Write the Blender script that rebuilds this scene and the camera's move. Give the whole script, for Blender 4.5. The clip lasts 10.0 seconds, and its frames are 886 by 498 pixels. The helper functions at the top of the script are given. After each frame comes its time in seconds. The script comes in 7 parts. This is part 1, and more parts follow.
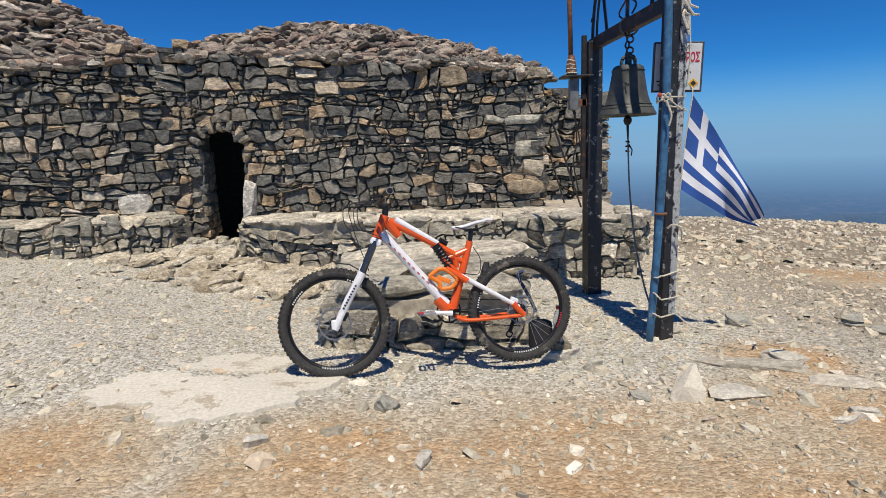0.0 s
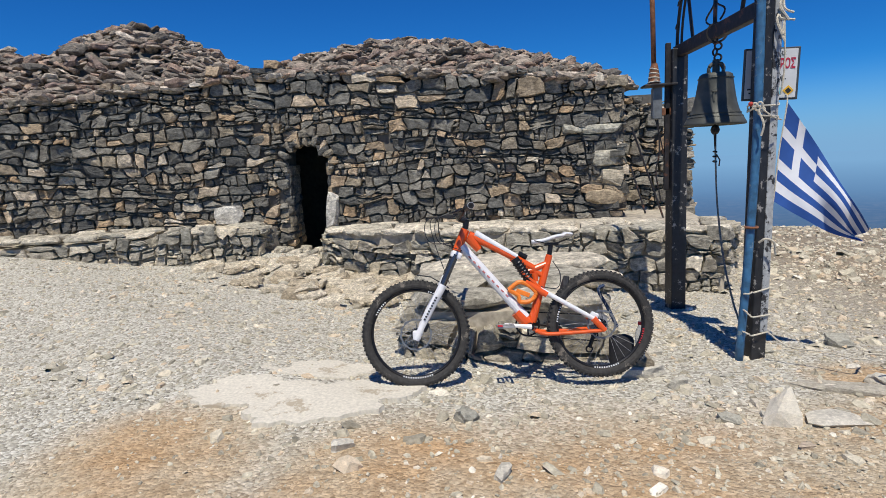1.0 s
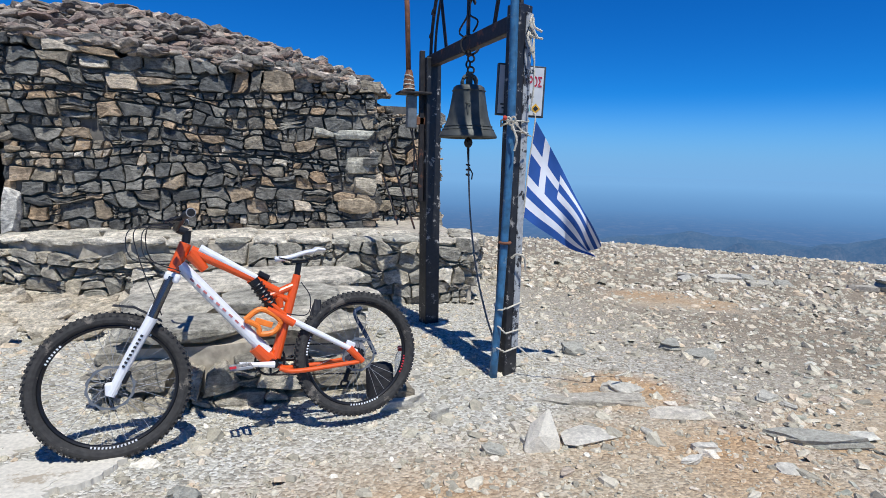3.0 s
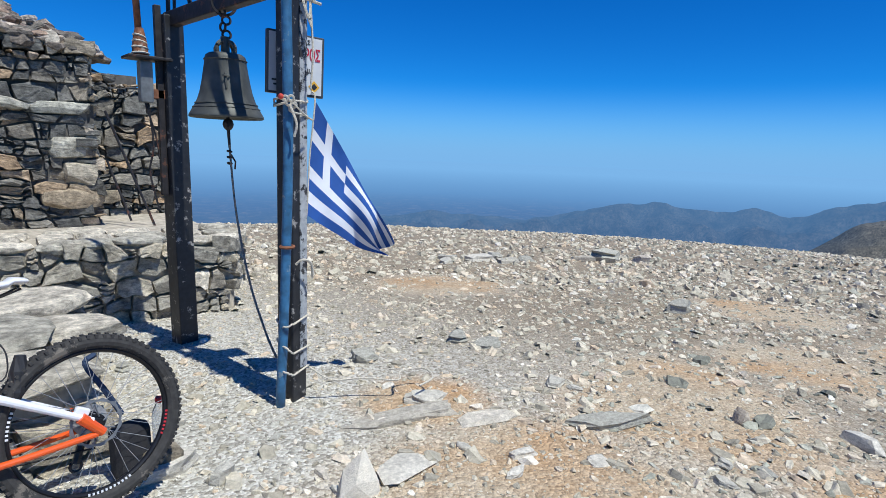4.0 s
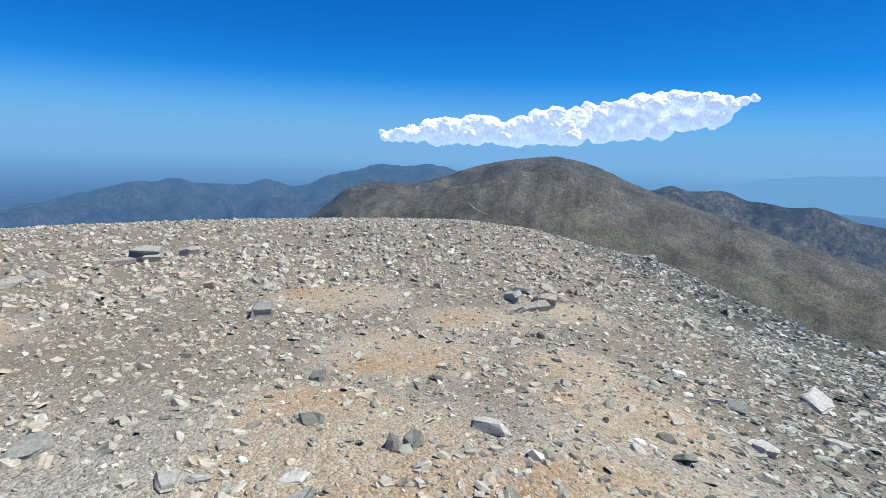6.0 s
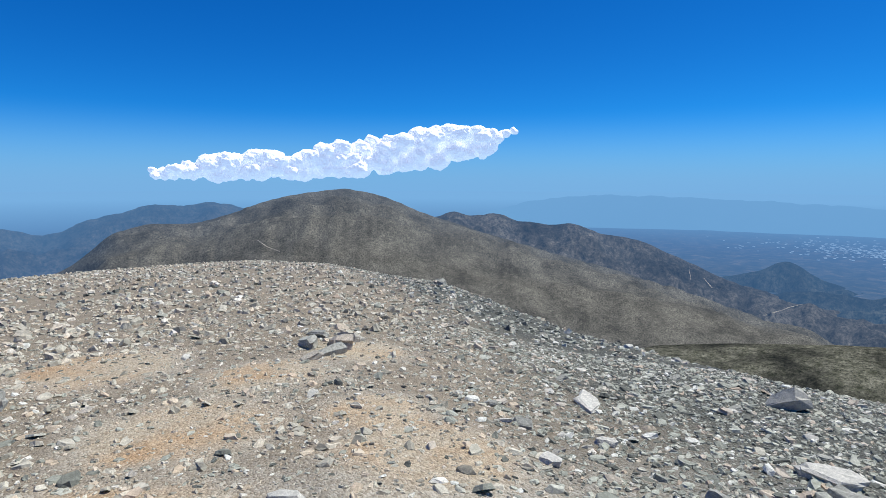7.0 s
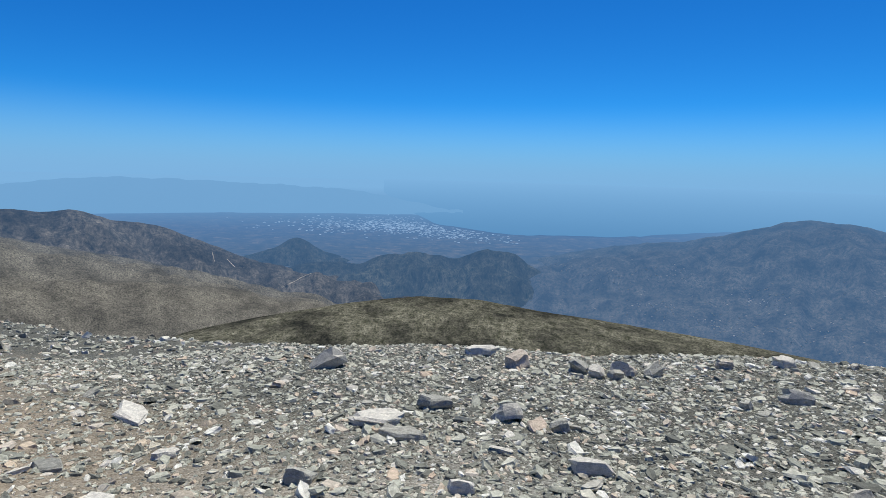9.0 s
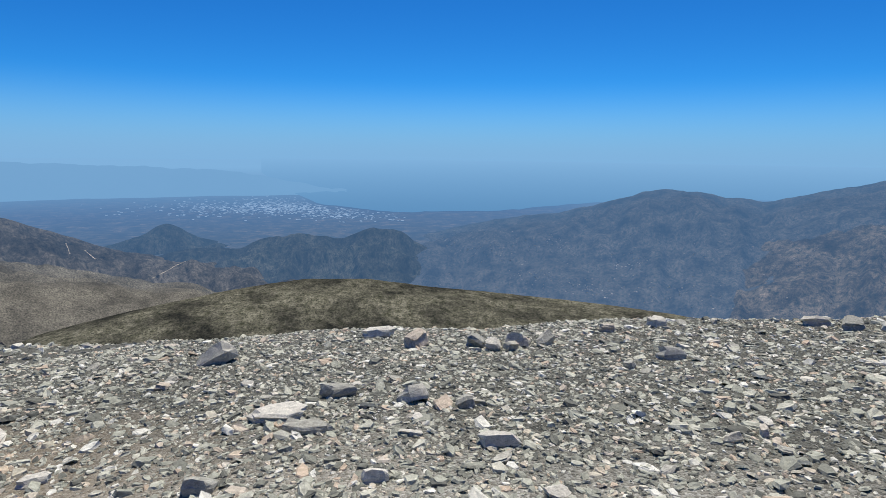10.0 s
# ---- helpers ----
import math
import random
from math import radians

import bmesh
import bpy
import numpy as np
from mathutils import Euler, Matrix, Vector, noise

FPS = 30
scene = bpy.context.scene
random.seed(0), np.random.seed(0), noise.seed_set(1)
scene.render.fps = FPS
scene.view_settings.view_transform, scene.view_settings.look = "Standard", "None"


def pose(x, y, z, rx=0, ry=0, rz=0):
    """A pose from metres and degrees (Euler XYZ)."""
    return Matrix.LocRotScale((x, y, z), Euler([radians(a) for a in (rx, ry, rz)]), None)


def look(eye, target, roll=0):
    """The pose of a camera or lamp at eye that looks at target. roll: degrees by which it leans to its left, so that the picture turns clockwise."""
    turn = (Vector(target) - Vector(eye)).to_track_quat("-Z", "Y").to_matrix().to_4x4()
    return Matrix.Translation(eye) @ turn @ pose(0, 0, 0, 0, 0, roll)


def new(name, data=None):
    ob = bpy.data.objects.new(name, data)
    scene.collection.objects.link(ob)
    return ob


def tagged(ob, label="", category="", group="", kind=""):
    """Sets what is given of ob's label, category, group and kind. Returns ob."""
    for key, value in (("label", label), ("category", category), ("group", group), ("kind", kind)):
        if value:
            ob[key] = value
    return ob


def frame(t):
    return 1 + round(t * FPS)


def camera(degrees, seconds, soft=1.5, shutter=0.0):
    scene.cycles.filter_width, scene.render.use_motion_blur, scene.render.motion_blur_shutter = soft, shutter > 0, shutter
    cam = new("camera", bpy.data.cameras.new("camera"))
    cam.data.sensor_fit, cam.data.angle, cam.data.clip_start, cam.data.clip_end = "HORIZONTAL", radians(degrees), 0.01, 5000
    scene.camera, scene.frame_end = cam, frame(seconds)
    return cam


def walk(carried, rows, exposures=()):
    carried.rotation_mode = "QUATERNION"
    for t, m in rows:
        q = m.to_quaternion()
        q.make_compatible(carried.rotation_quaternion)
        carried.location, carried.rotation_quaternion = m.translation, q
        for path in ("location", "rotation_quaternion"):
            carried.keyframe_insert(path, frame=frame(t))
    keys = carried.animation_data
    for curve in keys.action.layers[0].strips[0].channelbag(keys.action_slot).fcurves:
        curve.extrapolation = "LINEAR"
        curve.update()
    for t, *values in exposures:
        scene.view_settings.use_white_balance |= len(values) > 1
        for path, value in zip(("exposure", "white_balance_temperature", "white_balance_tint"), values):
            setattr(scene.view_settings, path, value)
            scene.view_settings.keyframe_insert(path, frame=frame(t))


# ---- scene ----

from mathutils.bvhtree import BVHTree

# camera and walk
PATH = [
    (0, (-0.017, 0.009, 1.384), (-0.043, 4.931, 0.504), -1.96),
    (0.5, (-0.027, 0.007, 1.385), (-0.099, 4.927, 0.500), -1.51),
    (1, (-0.052, -0.045, 1.427), (-0.719, 4.848, 0.644), -2.73),
    (1.5, (-0.079, -0.103, 1.462), (-1.278, 4.704, 0.787), -3.43),
    (2, (-0.073, 0.046, 1.423), (-0.613, 4.963, 0.691), -2.97),
    (2.5, (-0.006, 0.308, 1.404), (0.144, 5.259, 0.723), -0.89),
    (3, (-0.005, 0.542, 1.389), (1.465, 5.263, 0.642), 1.18),
    (3.2, (-0.004, 0.664, 1.395), (1.929, 5.210, 0.623), 1.10),
    (4.3, (0.135, 1.265, 1.428), (3.910, 4.446, 0.636), 2.12),
    (4.5, (0.215, 1.350, 1.427), (4.274, 4.173, 0.687), 1.94),
    (5, (0.367, 1.640, 1.448), (4.881, 3.674, 0.747), 3.48),
    (5.5, (0.527, 1.897, 1.477), (5.368, 2.825, 0.639), 1.31),
    (5.7, (0.596, 1.974, 1.500), (5.476, 2.544, 0.571), 1.93),
    (6.8, (0.735, 1.853, 1.669), (5.568, 0.702, 1.105), 0.18),
    (7, (0.771, 1.863, 1.642), (5.466, 0.246, 1.057), 0.21),
    (7.5, (0.897, 1.914, 1.607), (4.997, -0.890, 1.036), -0.34),
    (8, (1.003, 1.918, 1.590), (4.388, -1.694, 0.887), 1.10),
    (8.5, (1.083, 1.848, 1.559), (3.867, -2.263, 0.963), 0.70),
    (9, (1.180, 1.765, 1.563), (3.267, -2.729, 0.895), 1.64),
    (9.5, (1.263, 1.724, 1.573), (2.705, -2.991, 0.744), 1.51),
    (10, (1.299, 1.725, 1.585), (2.432, -3.072, 0.744), 0.74),
]
cam = camera(76.0, 10.0, soft=0.5)
walk(cam, [(t, look(eye, target, roll)) for t, eye, target, roll in PATH],
     [(0.0, -0.14, 7150, 10), (1.0, -0.12, 6800, 9), (2.5, -0.08, 6200, 9), (4.5, 0.06, 6050, 6), (5.5, 0.0, 6050, 6), (7.0, -0.06, 6150, 6), (9.0, -0.02, 6500, 6), (10.0, -0.02, 6700, 8)])

# light: a high summer sun from behind the first view, and a clear mountain sky
world = bpy.data.worlds.new("sky")
scene.world = world
world.use_nodes = True
wn = world.node_tree.nodes
sky = wn.new("ShaderNodeTexSky")
sky.sky_type = "NISHITA"
sky.sun_disc = False
sky.sun_elevation = radians(63)
sky.sun_rotation = radians(176)
sky.altitude = 1000
sky.air_density = 0.6
sky.dust_density = 0.0
sky.ozone_density = 5.0
bgn = wn["Background"]
split = wn.new("ShaderNodeSeparateColor")
join = wn.new("ShaderNodeCombineColor")
world.node_tree.links.new(sky.outputs[0], split.inputs[0])
for band, (power, gain) in enumerate(((1.5, 0.11), (1.05, 0.75), (0.8, 1.85))):
    bend = wn.new("ShaderNodeMath")
    bend.operation = "POWER"
    bend.inputs[1].default_value = power
    lift = wn.new("ShaderNodeMath")
    lift.operation = "MULTIPLY"
    lift.inputs[1].default_value = gain
    world.node_tree.links.new(split.outputs[band], bend.inputs[0])
    world.node_tree.links.new(bend.outputs[0], lift.inputs[0])
    world.node_tree.links.new(lift.outputs[0], join.inputs[band])
# pale summer haze lying on the horizon
way = wn.new("ShaderNodeTexCoord")
height = wn.new("ShaderNodeSeparateXYZ")
world.node_tree.links.new(way.outputs["Generated"], height.inputs[0])
veil = wn.new("ShaderNodeMapRange")
veil.interpolation_type = "SMOOTHSTEP"
veil.inputs["From Min"].default_value, veil.inputs["From Max"].default_value = 0.125, -0.01
veil.inputs["To Max"].default_value = 0.97
world.node_tree.links.new(height.outputs["Z"], veil.inputs["Value"])
hazy = wn.new("ShaderNodeMix")
hazy.data_type = "RGBA"
world.node_tree.links.new(veil.outputs["Result"], hazy.inputs["Factor"])
world.node_tree.links.new(join.outputs[0], hazy.inputs["A"])
hazy.inputs["B"].default_value = (2.2, 4.5, 7.55, 1)
world.node_tree.links.new(hazy.outputs["Result"], bgn.inputs[0])
bgn.inputs[1].default_value = 0.1
sun_data = bpy.data.lights.new("sun", "SUN")
sun_data.energy = 5.0
sun_data.angle = radians(0.53)
sun_data.color = (1.0, 0.965, 0.9)
sun = new("sun", sun_data)
sun.matrix_world = look((-1.0, -10.0, 20.0), (-2.0, 0.0, 0.0))
scene.view_settings.exposure = 0.0

rng = random.Random(7)


# ---------------------------------------------------------------- materials
def nodes_of(name):
    m = bpy.data.materials.new(name)
    m.use_nodes = True
    return m, m.node_tree.nodes, m.node_tree.links, m.node_tree.nodes["Principled BSDF"]


def plain(name, color, rough=0.6, metal=0.0, grain=0.12, scale=30.0, bump=0.0, wear=None, wear_amount=0.5, wear_scale=6.0, coat=0.0):
    """A painted, metal, rubber or cloth surface with grain, faint stains and, if asked, worn patches."""
    m, n, l, b = nodes_of(name)
    tc = n.new("ShaderNodeTexCoord")
    no = n.new("ShaderNodeTexNoise")
    no.inputs["Scale"].default_value = scale
    no.inputs["Detail"].default_value = 6
    l.new(tc.outputs["Object"], no.inputs["Vector"])
    rp = n.new("ShaderNodeValToRGB")
    rp.color_ramp.elements[0].position, rp.color_ramp.elements[1].position = 0.3, 0.7
    rp.color_ramp.elements[0].color = (*[c * (1 - grain) for c in color], 1)
    rp.color_ramp.elements[1].color = (*[min(1, c * (1 + grain)) for c in color], 1)
    l.new(no.outputs["Fac"], rp.inputs["Fac"])
    col = rp.outputs["Color"]
    if wear:
        n2 = n.new("ShaderNodeTexNoise")
        n2.inputs["Scale"].default_value = wear_scale
        n2.inputs["Detail"].default_value = 9
        n2.inputs["Roughness"].default_value = 0.7
        l.new(tc.outputs["Object"], n2.inputs["Vector"])
        r2 = n.new("ShaderNodeValToRGB")
        p = 0.72 - 0.35 * wear_amount
        r2.color_ramp.elements[0].position, r2.color_ramp.elements[1].position = p, p + 0.05
        l.new(n2.outputs["Fac"], r2.inputs["Fac"])
        mx = n.new("ShaderNodeMix")
        mx.data_type = "RGBA"
        l.new(r2.outputs["Color"], mx.inputs["Factor"])
        l.new(col, mx.inputs["A"])
        mx.inputs["B"].default_value = (*wear, 1)
        col = mx.outputs["Result"]
    l.new(col, b.inputs["Base Color"])
    b.inputs["Roughness"].default_value = rough
    b.inputs["Metallic"].default_value = metal
    b.inputs["Coat Weight"].default_value = coat
    if bump:
        bp = n.new("ShaderNodeBump")
        bp.inputs["Strength"].default_value = bump
        bp.inputs["Distance"].default_value = 0.005
        l.new(no.outputs["Fac"], bp.inputs["Height"])
        l.new(bp.outputs["Normal"], b.inputs["Normal"])
    return m


def stone(name, ramp, by="object", scale=9.0, relief_depth=0.03, lichen=0.4, contrast=1.0):
    """Slaty rock: each stone takes its own tint, with strata, lichen spots and a rough relief."""
    m, n, l, b = nodes_of(name)
    if by == "object":
        src = n.new("ShaderNodeObjectInfo").outputs["Random"]
        vec = n.new("ShaderNodeNewGeometry").outputs["Position"]
    else:
        g = n.new("ShaderNodeNewGeometry")
        src, vec = g.outputs["Random Per Island"], g.outputs["Position"]
    rp = n.new("ShaderNodeValToRGB")
    rp.color_ramp.interpolation = "LINEAR"
    els = rp.color_ramp.elements
    while len(els) < len(ramp):
        els.new(0.5)
    for e, (p, c) in zip(els, ramp):
        e.position, e.color = p, (*c, 1)
    l.new(src, rp.inputs["Fac"])
    no = n.new("ShaderNodeTexNoise")
    no.inputs["Scale"].default_value = scale
    no.inputs["Detail"].default_value = 8
    no.inputs["Roughness"].default_value = 0.68
    l.new(vec, no.inputs["Vector"])
    var = n.new("ShaderNodeMapRange")
    var.inputs["From Min"].default_value, var.inputs["From Max"].default_value = 0.3, 0.7
    var.inputs["To Min"].default_value, var.inputs["To Max"].default_value = 1 - 0.58 * contrast, 1 + 0.5 * contrast
    l.new(no.outputs["Fac"], var.inputs["Value"])
    mul = n.new("ShaderNodeMix")
    mul.data_type, mul.blend_type = "RGBA", "MULTIPLY"
    mul.inputs["Factor"].default_value = 1
    l.new(rp.outputs["Color"], mul.inputs["A"])
    l.new(var.outputs["Result"], mul.inputs["B"])
    bed = n.new("ShaderNodeMapping")
    bed.inputs["Scale"].default_value = (0.9, 0.9, 2.0)
    bed.inputs["Rotation"].default_value = (0.3, 0.22, 0)
    l.new(vec, bed.inputs["Vector"])
    strata = n.new("ShaderNodeTexNoise")
    strata.inputs["Scale"].default_value = scale * 2.2
    strata.inputs["Detail"].default_value = 9
    strata.inputs["Roughness"].default_value = 0.75
    l.new(bed.outputs[0], strata.inputs["Vector"])
    vein = n.new("ShaderNodeMapRange")
    vein.inputs["From Min"].default_value, vein.inputs["From Max"].default_value = 0.32, 0.68
    vein.inputs["To Min"].default_value, vein.inputs["To Max"].default_value = 1 - 0.55 * contrast, 1 + 0.5 * contrast
    l.new(strata.outputs["Fac"], vein.inputs["Value"])
    mul2 = n.new("ShaderNodeMix")
    mul2.data_type, mul2.blend_type = "RGBA", "MULTIPLY"
    mul2.inputs["Factor"].default_value = 1
    l.new(mul.outputs["Result"], mul2.inputs["A"])
    l.new(vein.outputs["Result"], mul2.inputs["B"])
    relief = n.new("ShaderNodeMath")
    relief.operation = "ADD"
    l.new(no.outputs["Fac"], relief.inputs[0])
    l.new(strata.outputs["Fac"], relief.inputs[1])
    lich = n.new("ShaderNodeTexNoise")
    lich.inputs["Scale"].default_value = 5.5
    lich.inputs["Detail"].default_value = 10
    lich.inputs["Roughness"].default_value = 0.75
    l.new(vec, lich.inputs["Vector"])
    lr = n.new("ShaderNodeValToRGB")
    lr.color_ramp.elements[0].position, lr.color_ramp.elements[1].position = 0.6, 0.68
    l.new(lich.outputs["Fac"], lr.inputs["Fac"])
    half = n.new("ShaderNodeMath")
    half.operation = "MULTIPLY"
    half.inputs[1].default_value = lichen
    l.new(lr.outputs["Color"], half.inputs[0])
    mx = n.new("ShaderNodeMix")
    mx.data_type = "RGBA"
    l.new(half.outputs[0], mx.inputs["Factor"])
    l.new(mul2.outputs["Result"], mx.inputs["A"])
    mx.inputs["B"].default_value = (0.5, 0.47, 0.41, 1)
    l.new(mx.outputs["Result"], b.inputs["Base Color"])
    b.inputs["Roughness"].default_value = 0.85
    b.inputs["Specular IOR Level"].default_value = 0.3
    bp = n.new("ShaderNodeBump")
    bp.inputs["Strength"].default_value = 0.85
    bp.inputs["Distance"].default_value = relief_depth
    l.new(relief.outputs[0], bp.inputs["Height"])
    l.new(bp.outputs["Normal"], b.inputs["Normal"])
    return m


WALL_RAMP = [(0.0, (0.085, 0.085, 0.08)), (0.22, (0.17, 0.165, 0.145)), (0.42, (0.29, 0.265, 0.215)), (0.6, (0.135, 0.132, 0.12)), (0.76, (0.32, 0.27, 0.195)), (0.88, (0.43, 0.3, 0.18)), (1.0, (0.56, 0.5, 0.4))]
ROOF_RAMP = [(0.0, (0.15, 0.135, 0.115)), (0.3, (0.27, 0.225, 0.18)), (0.6, (0.4, 0.335, 0.265)), (0.78, (0.24, 0.175, 0.145)), (0.9, (0.47, 0.33, 0.235)), (1.0, (0.6, 0.54, 0.45))]
wall_stone = stone("wall_stone", WALL_RAMP)
wall_stone_mass = stone("wall_stone_small", WALL_RAMP, "island")
roof_stone = stone("roof_slab", ROOF_RAMP)
roof_stone_mass = stone("roof_slab_small", ROOF_RAMP, "island")


# worn patches of ochre soil: x, y, radius
SOIL = [(0.6, 1.8, 1.5), (1.9, 2.5, 1.0), (-0.6, 2.2, 0.8), (-1.9, 2.3, 0.75), (3.5, 2.5, 1.0), (4.0, 2.9, 0.6), (3.0, 1.1, 0.9), (4.3, 0.75, 0.8), (5.2, 0.9, 0.6), (2.2, 3.6, 0.5), (5.4, 6.9, 1.2), (7.4, 0.6, 0.7), (5.3, 2.4, 0.9), (6.6, 1.7, 0.8), (7.6, 3.4, 1.0)]


def ground_material():
    """Trodden summit soil: pale chips, ochre earth where it is worn bare, grey scree down the slope, far land with blue
    haze mixed in as emission.
    """
    m, n, l, b = nodes_of("summit_ground")
    pos = n.new("ShaderNodeNewGeometry").outputs["Position"]
    dist = n.new("ShaderNodeVectorMath")
    dist.operation = "LENGTH"
    l.new(pos, dist.inputs[0])

    def noise_tex(scale, detail=8, rough=0.6):
        t = n.new("ShaderNodeTexNoise")
        t.inputs["Scale"].default_value, t.inputs["Detail"].default_value, t.inputs["Roughness"].default_value = scale, detail, rough
        l.new(pos, t.inputs["Vector"])
        return t.outputs["Fac"]

    def ramp(fac, stops):
        r = n.new("ShaderNodeValToRGB")
        while len(r.color_ramp.elements) < len(stops):
            r.color_ramp.elements.new(0.5)
        for e, (p, c) in zip(r.color_ramp.elements, stops):
            e.position, e.color = p, (*c, 1)
        l.new(fac, r.inputs["Fac"])
        return r.outputs["Color"]

    def mixed(fac, a, c, how="MIX"):
        x = n.new("ShaderNodeMix")
        x.data_type, x.blend_type = "RGBA", how
        if isinstance(fac, float):
            x.inputs["Factor"].default_value = fac
        else:
            l.new(fac, x.inputs["Factor"])
        l.new(a, x.inputs["A"])
        l.new(c, x.inputs["B"])
        return x.outputs["Result"]

    vor = n.new("ShaderNodeTexVoronoi")
    vor.inputs["Scale"].default_value = 55
    bent = n.new("ShaderNodeTexNoise")
    bent.inputs["Scale"].default_value, bent.inputs["Detail"].default_value = 25, 4
    l.new(pos, bent.inputs["Vector"])
    wave = n.new("ShaderNodeVectorMath")
    wave.operation = "MULTIPLY_ADD"
    wave.inputs[1].default_value = (0.03, 0.03, 0.03)
    l.new(bent.outputs["Color"], wave.inputs[0])
    l.new(pos, wave.inputs[2])
    l.new(wave.outputs[0], vor.inputs["Vector"])
    sep = n.new("ShaderNodeSeparateXYZ")
    l.new(pos, sep.inputs[0])

    def math_node(how, a, c):
        x = n.new("ShaderNodeMath")
        x.operation = how
        for k, v in enumerate((a, c)):
            if isinstance(v, (int, float)):
                x.inputs[k].default_value = v
            else:
                l.new(v, x.inputs[k])
        return x.outputs[0]

    def ranged(value, lo, hi, to=1.0, smooth=False):
        x = n.new("ShaderNodeMapRange")
        if smooth:
            x.interpolation_type = "SMOOTHSTEP"
        x.inputs["From Min"].default_value, x.inputs["From Max"].default_value, x.inputs["To Max"].default_value = lo, hi, to
        l.new(value, x.inputs["Value"])
        return x.outputs["Result"]

    flat = n.new("ShaderNodeCombineXYZ")
    l.new(sep.outputs["X"], flat.inputs[0])
    l.new(sep.outputs["Y"], flat.inputs[1])
    chips = ramp(vor.outputs["Color"], [(0.1, (0.25, 0.23, 0.185)), (0.35, (0.42, 0.39, 0.32)), (0.6, (0.55, 0.52, 0.435)), (0.9, (0.72, 0.69, 0.61))])
    # bare soil where feet and tyres have worn the gravel away
    soil = None
    for x, y, r in SOIL:
        off = n.new("ShaderNodeVectorMath")
        off.operation = "DISTANCE"
        off.inputs[1].default_value = (x, y, 0)
        l.new(flat.outputs[0], off.inputs[0])
        one = ranged(off.outputs["Value"], r * 1.25, r * 0.45, 1.0, True)
        soil = one if soil is None else math_node("MAXIMUM", soil, one)
    ragged = math_node("ADD", math_node("MULTIPLY", soil, 0.9), math_node("MULTIPLY", noise_tex(1.9, 9, 0.7), 0.9))
    soil_mask = ranged(ragged, 0.55, 1.3, 0.95)
    dust = ramp(noise_tex(16, 10, 0.72), [(0.28, (0.36, 0.275, 0.175)), (0.45, (0.47, 0.38, 0.26)), (0.6, (0.56, 0.47, 0.34)), (0.75, (0.64, 0.56, 0.43))])
    grit = ramp(vor.outputs["Color"], [(0.2, (0.75, 0.73, 0.7)), (0.6, (1.0, 1.0, 1.0)), (0.9, (1.25, 1.22, 1.18))])
    dust = mixed(0.8, dust, grit, "MULTIPLY")
    tint = ramp(noise_tex(0.9, 5), [(0.36, (1.0, 0.74, 0.5)), (0.58, (1.0, 1.0, 1.0))])
    dust = mixed(0.8, dust, tint, "MULTIPLY")
    near = mixed(soil_mask, chips, dust)
    # brown soil between the plateau's slabs, its colour also darkened for the shaded gaps
    plateau = ramp(noise_tex(14, 9, 0.7), [(0.3, (0.13, 0.098, 0.063)), (0.5, (0.245, 0.187, 0.12)), (0.7, (0.37, 0.295, 0.2))])
    near = mixed(math_node("MULTIPLY", ranged(sep.outputs["X"], 1.8, 4.6, 0.82), math_node("SUBTRACT", 1.0, soil_mask)), near, plateau)
    lean = math_node("ADD", math_node("MULTIPLY", sep.outputs["X"], 0.1), sep.outputs["Y"])
    wob = math_node("ADD", math_node("MULTIPLY", noise_tex(0.5, 4), 3.0), lean)
    # grit under the scree, darkened to carry the shade of its crevices
    scree = ramp(vor.outputs["Color"], [(0.0, (0.04, 0.039, 0.033)), (0.4, (0.09, 0.088, 0.072)), (0.8, (0.16, 0.155, 0.128)), (1.0, (0.24, 0.23, 0.19))])
    near = mixed(math_node("MULTIPLY", ranged(wob, 2.2, -0.6), math_node("SUBTRACT", 1.0, math_node("MULTIPLY", soil, 0.75))), near, scree)
    # far country: fields, scrub and rock
    far = ramp(noise_tex(0.03, 12, 0.75), [(0.36, (0.015, 0.024, 0.016)), (0.5, (0.07, 0.068, 0.046)), (0.58, (0.15, 0.125, 0.09)), (0.68, (0.28, 0.23, 0.17))])
    fields = n.new("ShaderNodeTexVoronoi")
    fields.inputs["Scale"].default_value = 0.03
    l.new(pos, fields.inputs["Vector"])
    far = mixed(0.75, far, ramp(fields.outputs["Color"], [(0.1, (0.35, 0.45, 0.35)), (0.5, (0.9, 0.9, 0.85)), (0.9, (2.2, 1.9, 1.6))]), "MULTIPLY")
    step = n.new("ShaderNodeMapRange")
    step.inputs["From Min"].default_value, step.inputs["From Max"].default_value = 60, 160
    l.new(dist.outputs["Value"], step.inputs["Value"])
    col = mixed(step.outputs["Result"], near, far)
    l.new(col, b.inputs["Base Color"])
    b.inputs["Roughness"].default_value = 0.95
    b.inputs["Specular IOR Level"].default_value = 0.15
    bp = n.new("ShaderNodeBump")
    bp.inputs["Strength"].default_value, bp.inputs["Distance"].default_value = 0.9, 0.014
    l.new(math_node("SUBTRACT", math_node("MULTIPLY", noise_tex(90, 4, 0.7), 0.5), vor.outputs["Distance"]), bp.inputs["Height"])
    l.new(bp.outputs["Normal"], b.inputs["Normal"])
    # haze over the far plain, put in as emission that thickens with distance
    painted_haze = n.new("ShaderNodeEmission")
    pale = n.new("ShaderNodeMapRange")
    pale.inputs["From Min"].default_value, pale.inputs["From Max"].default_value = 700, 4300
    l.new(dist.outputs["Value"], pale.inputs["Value"])
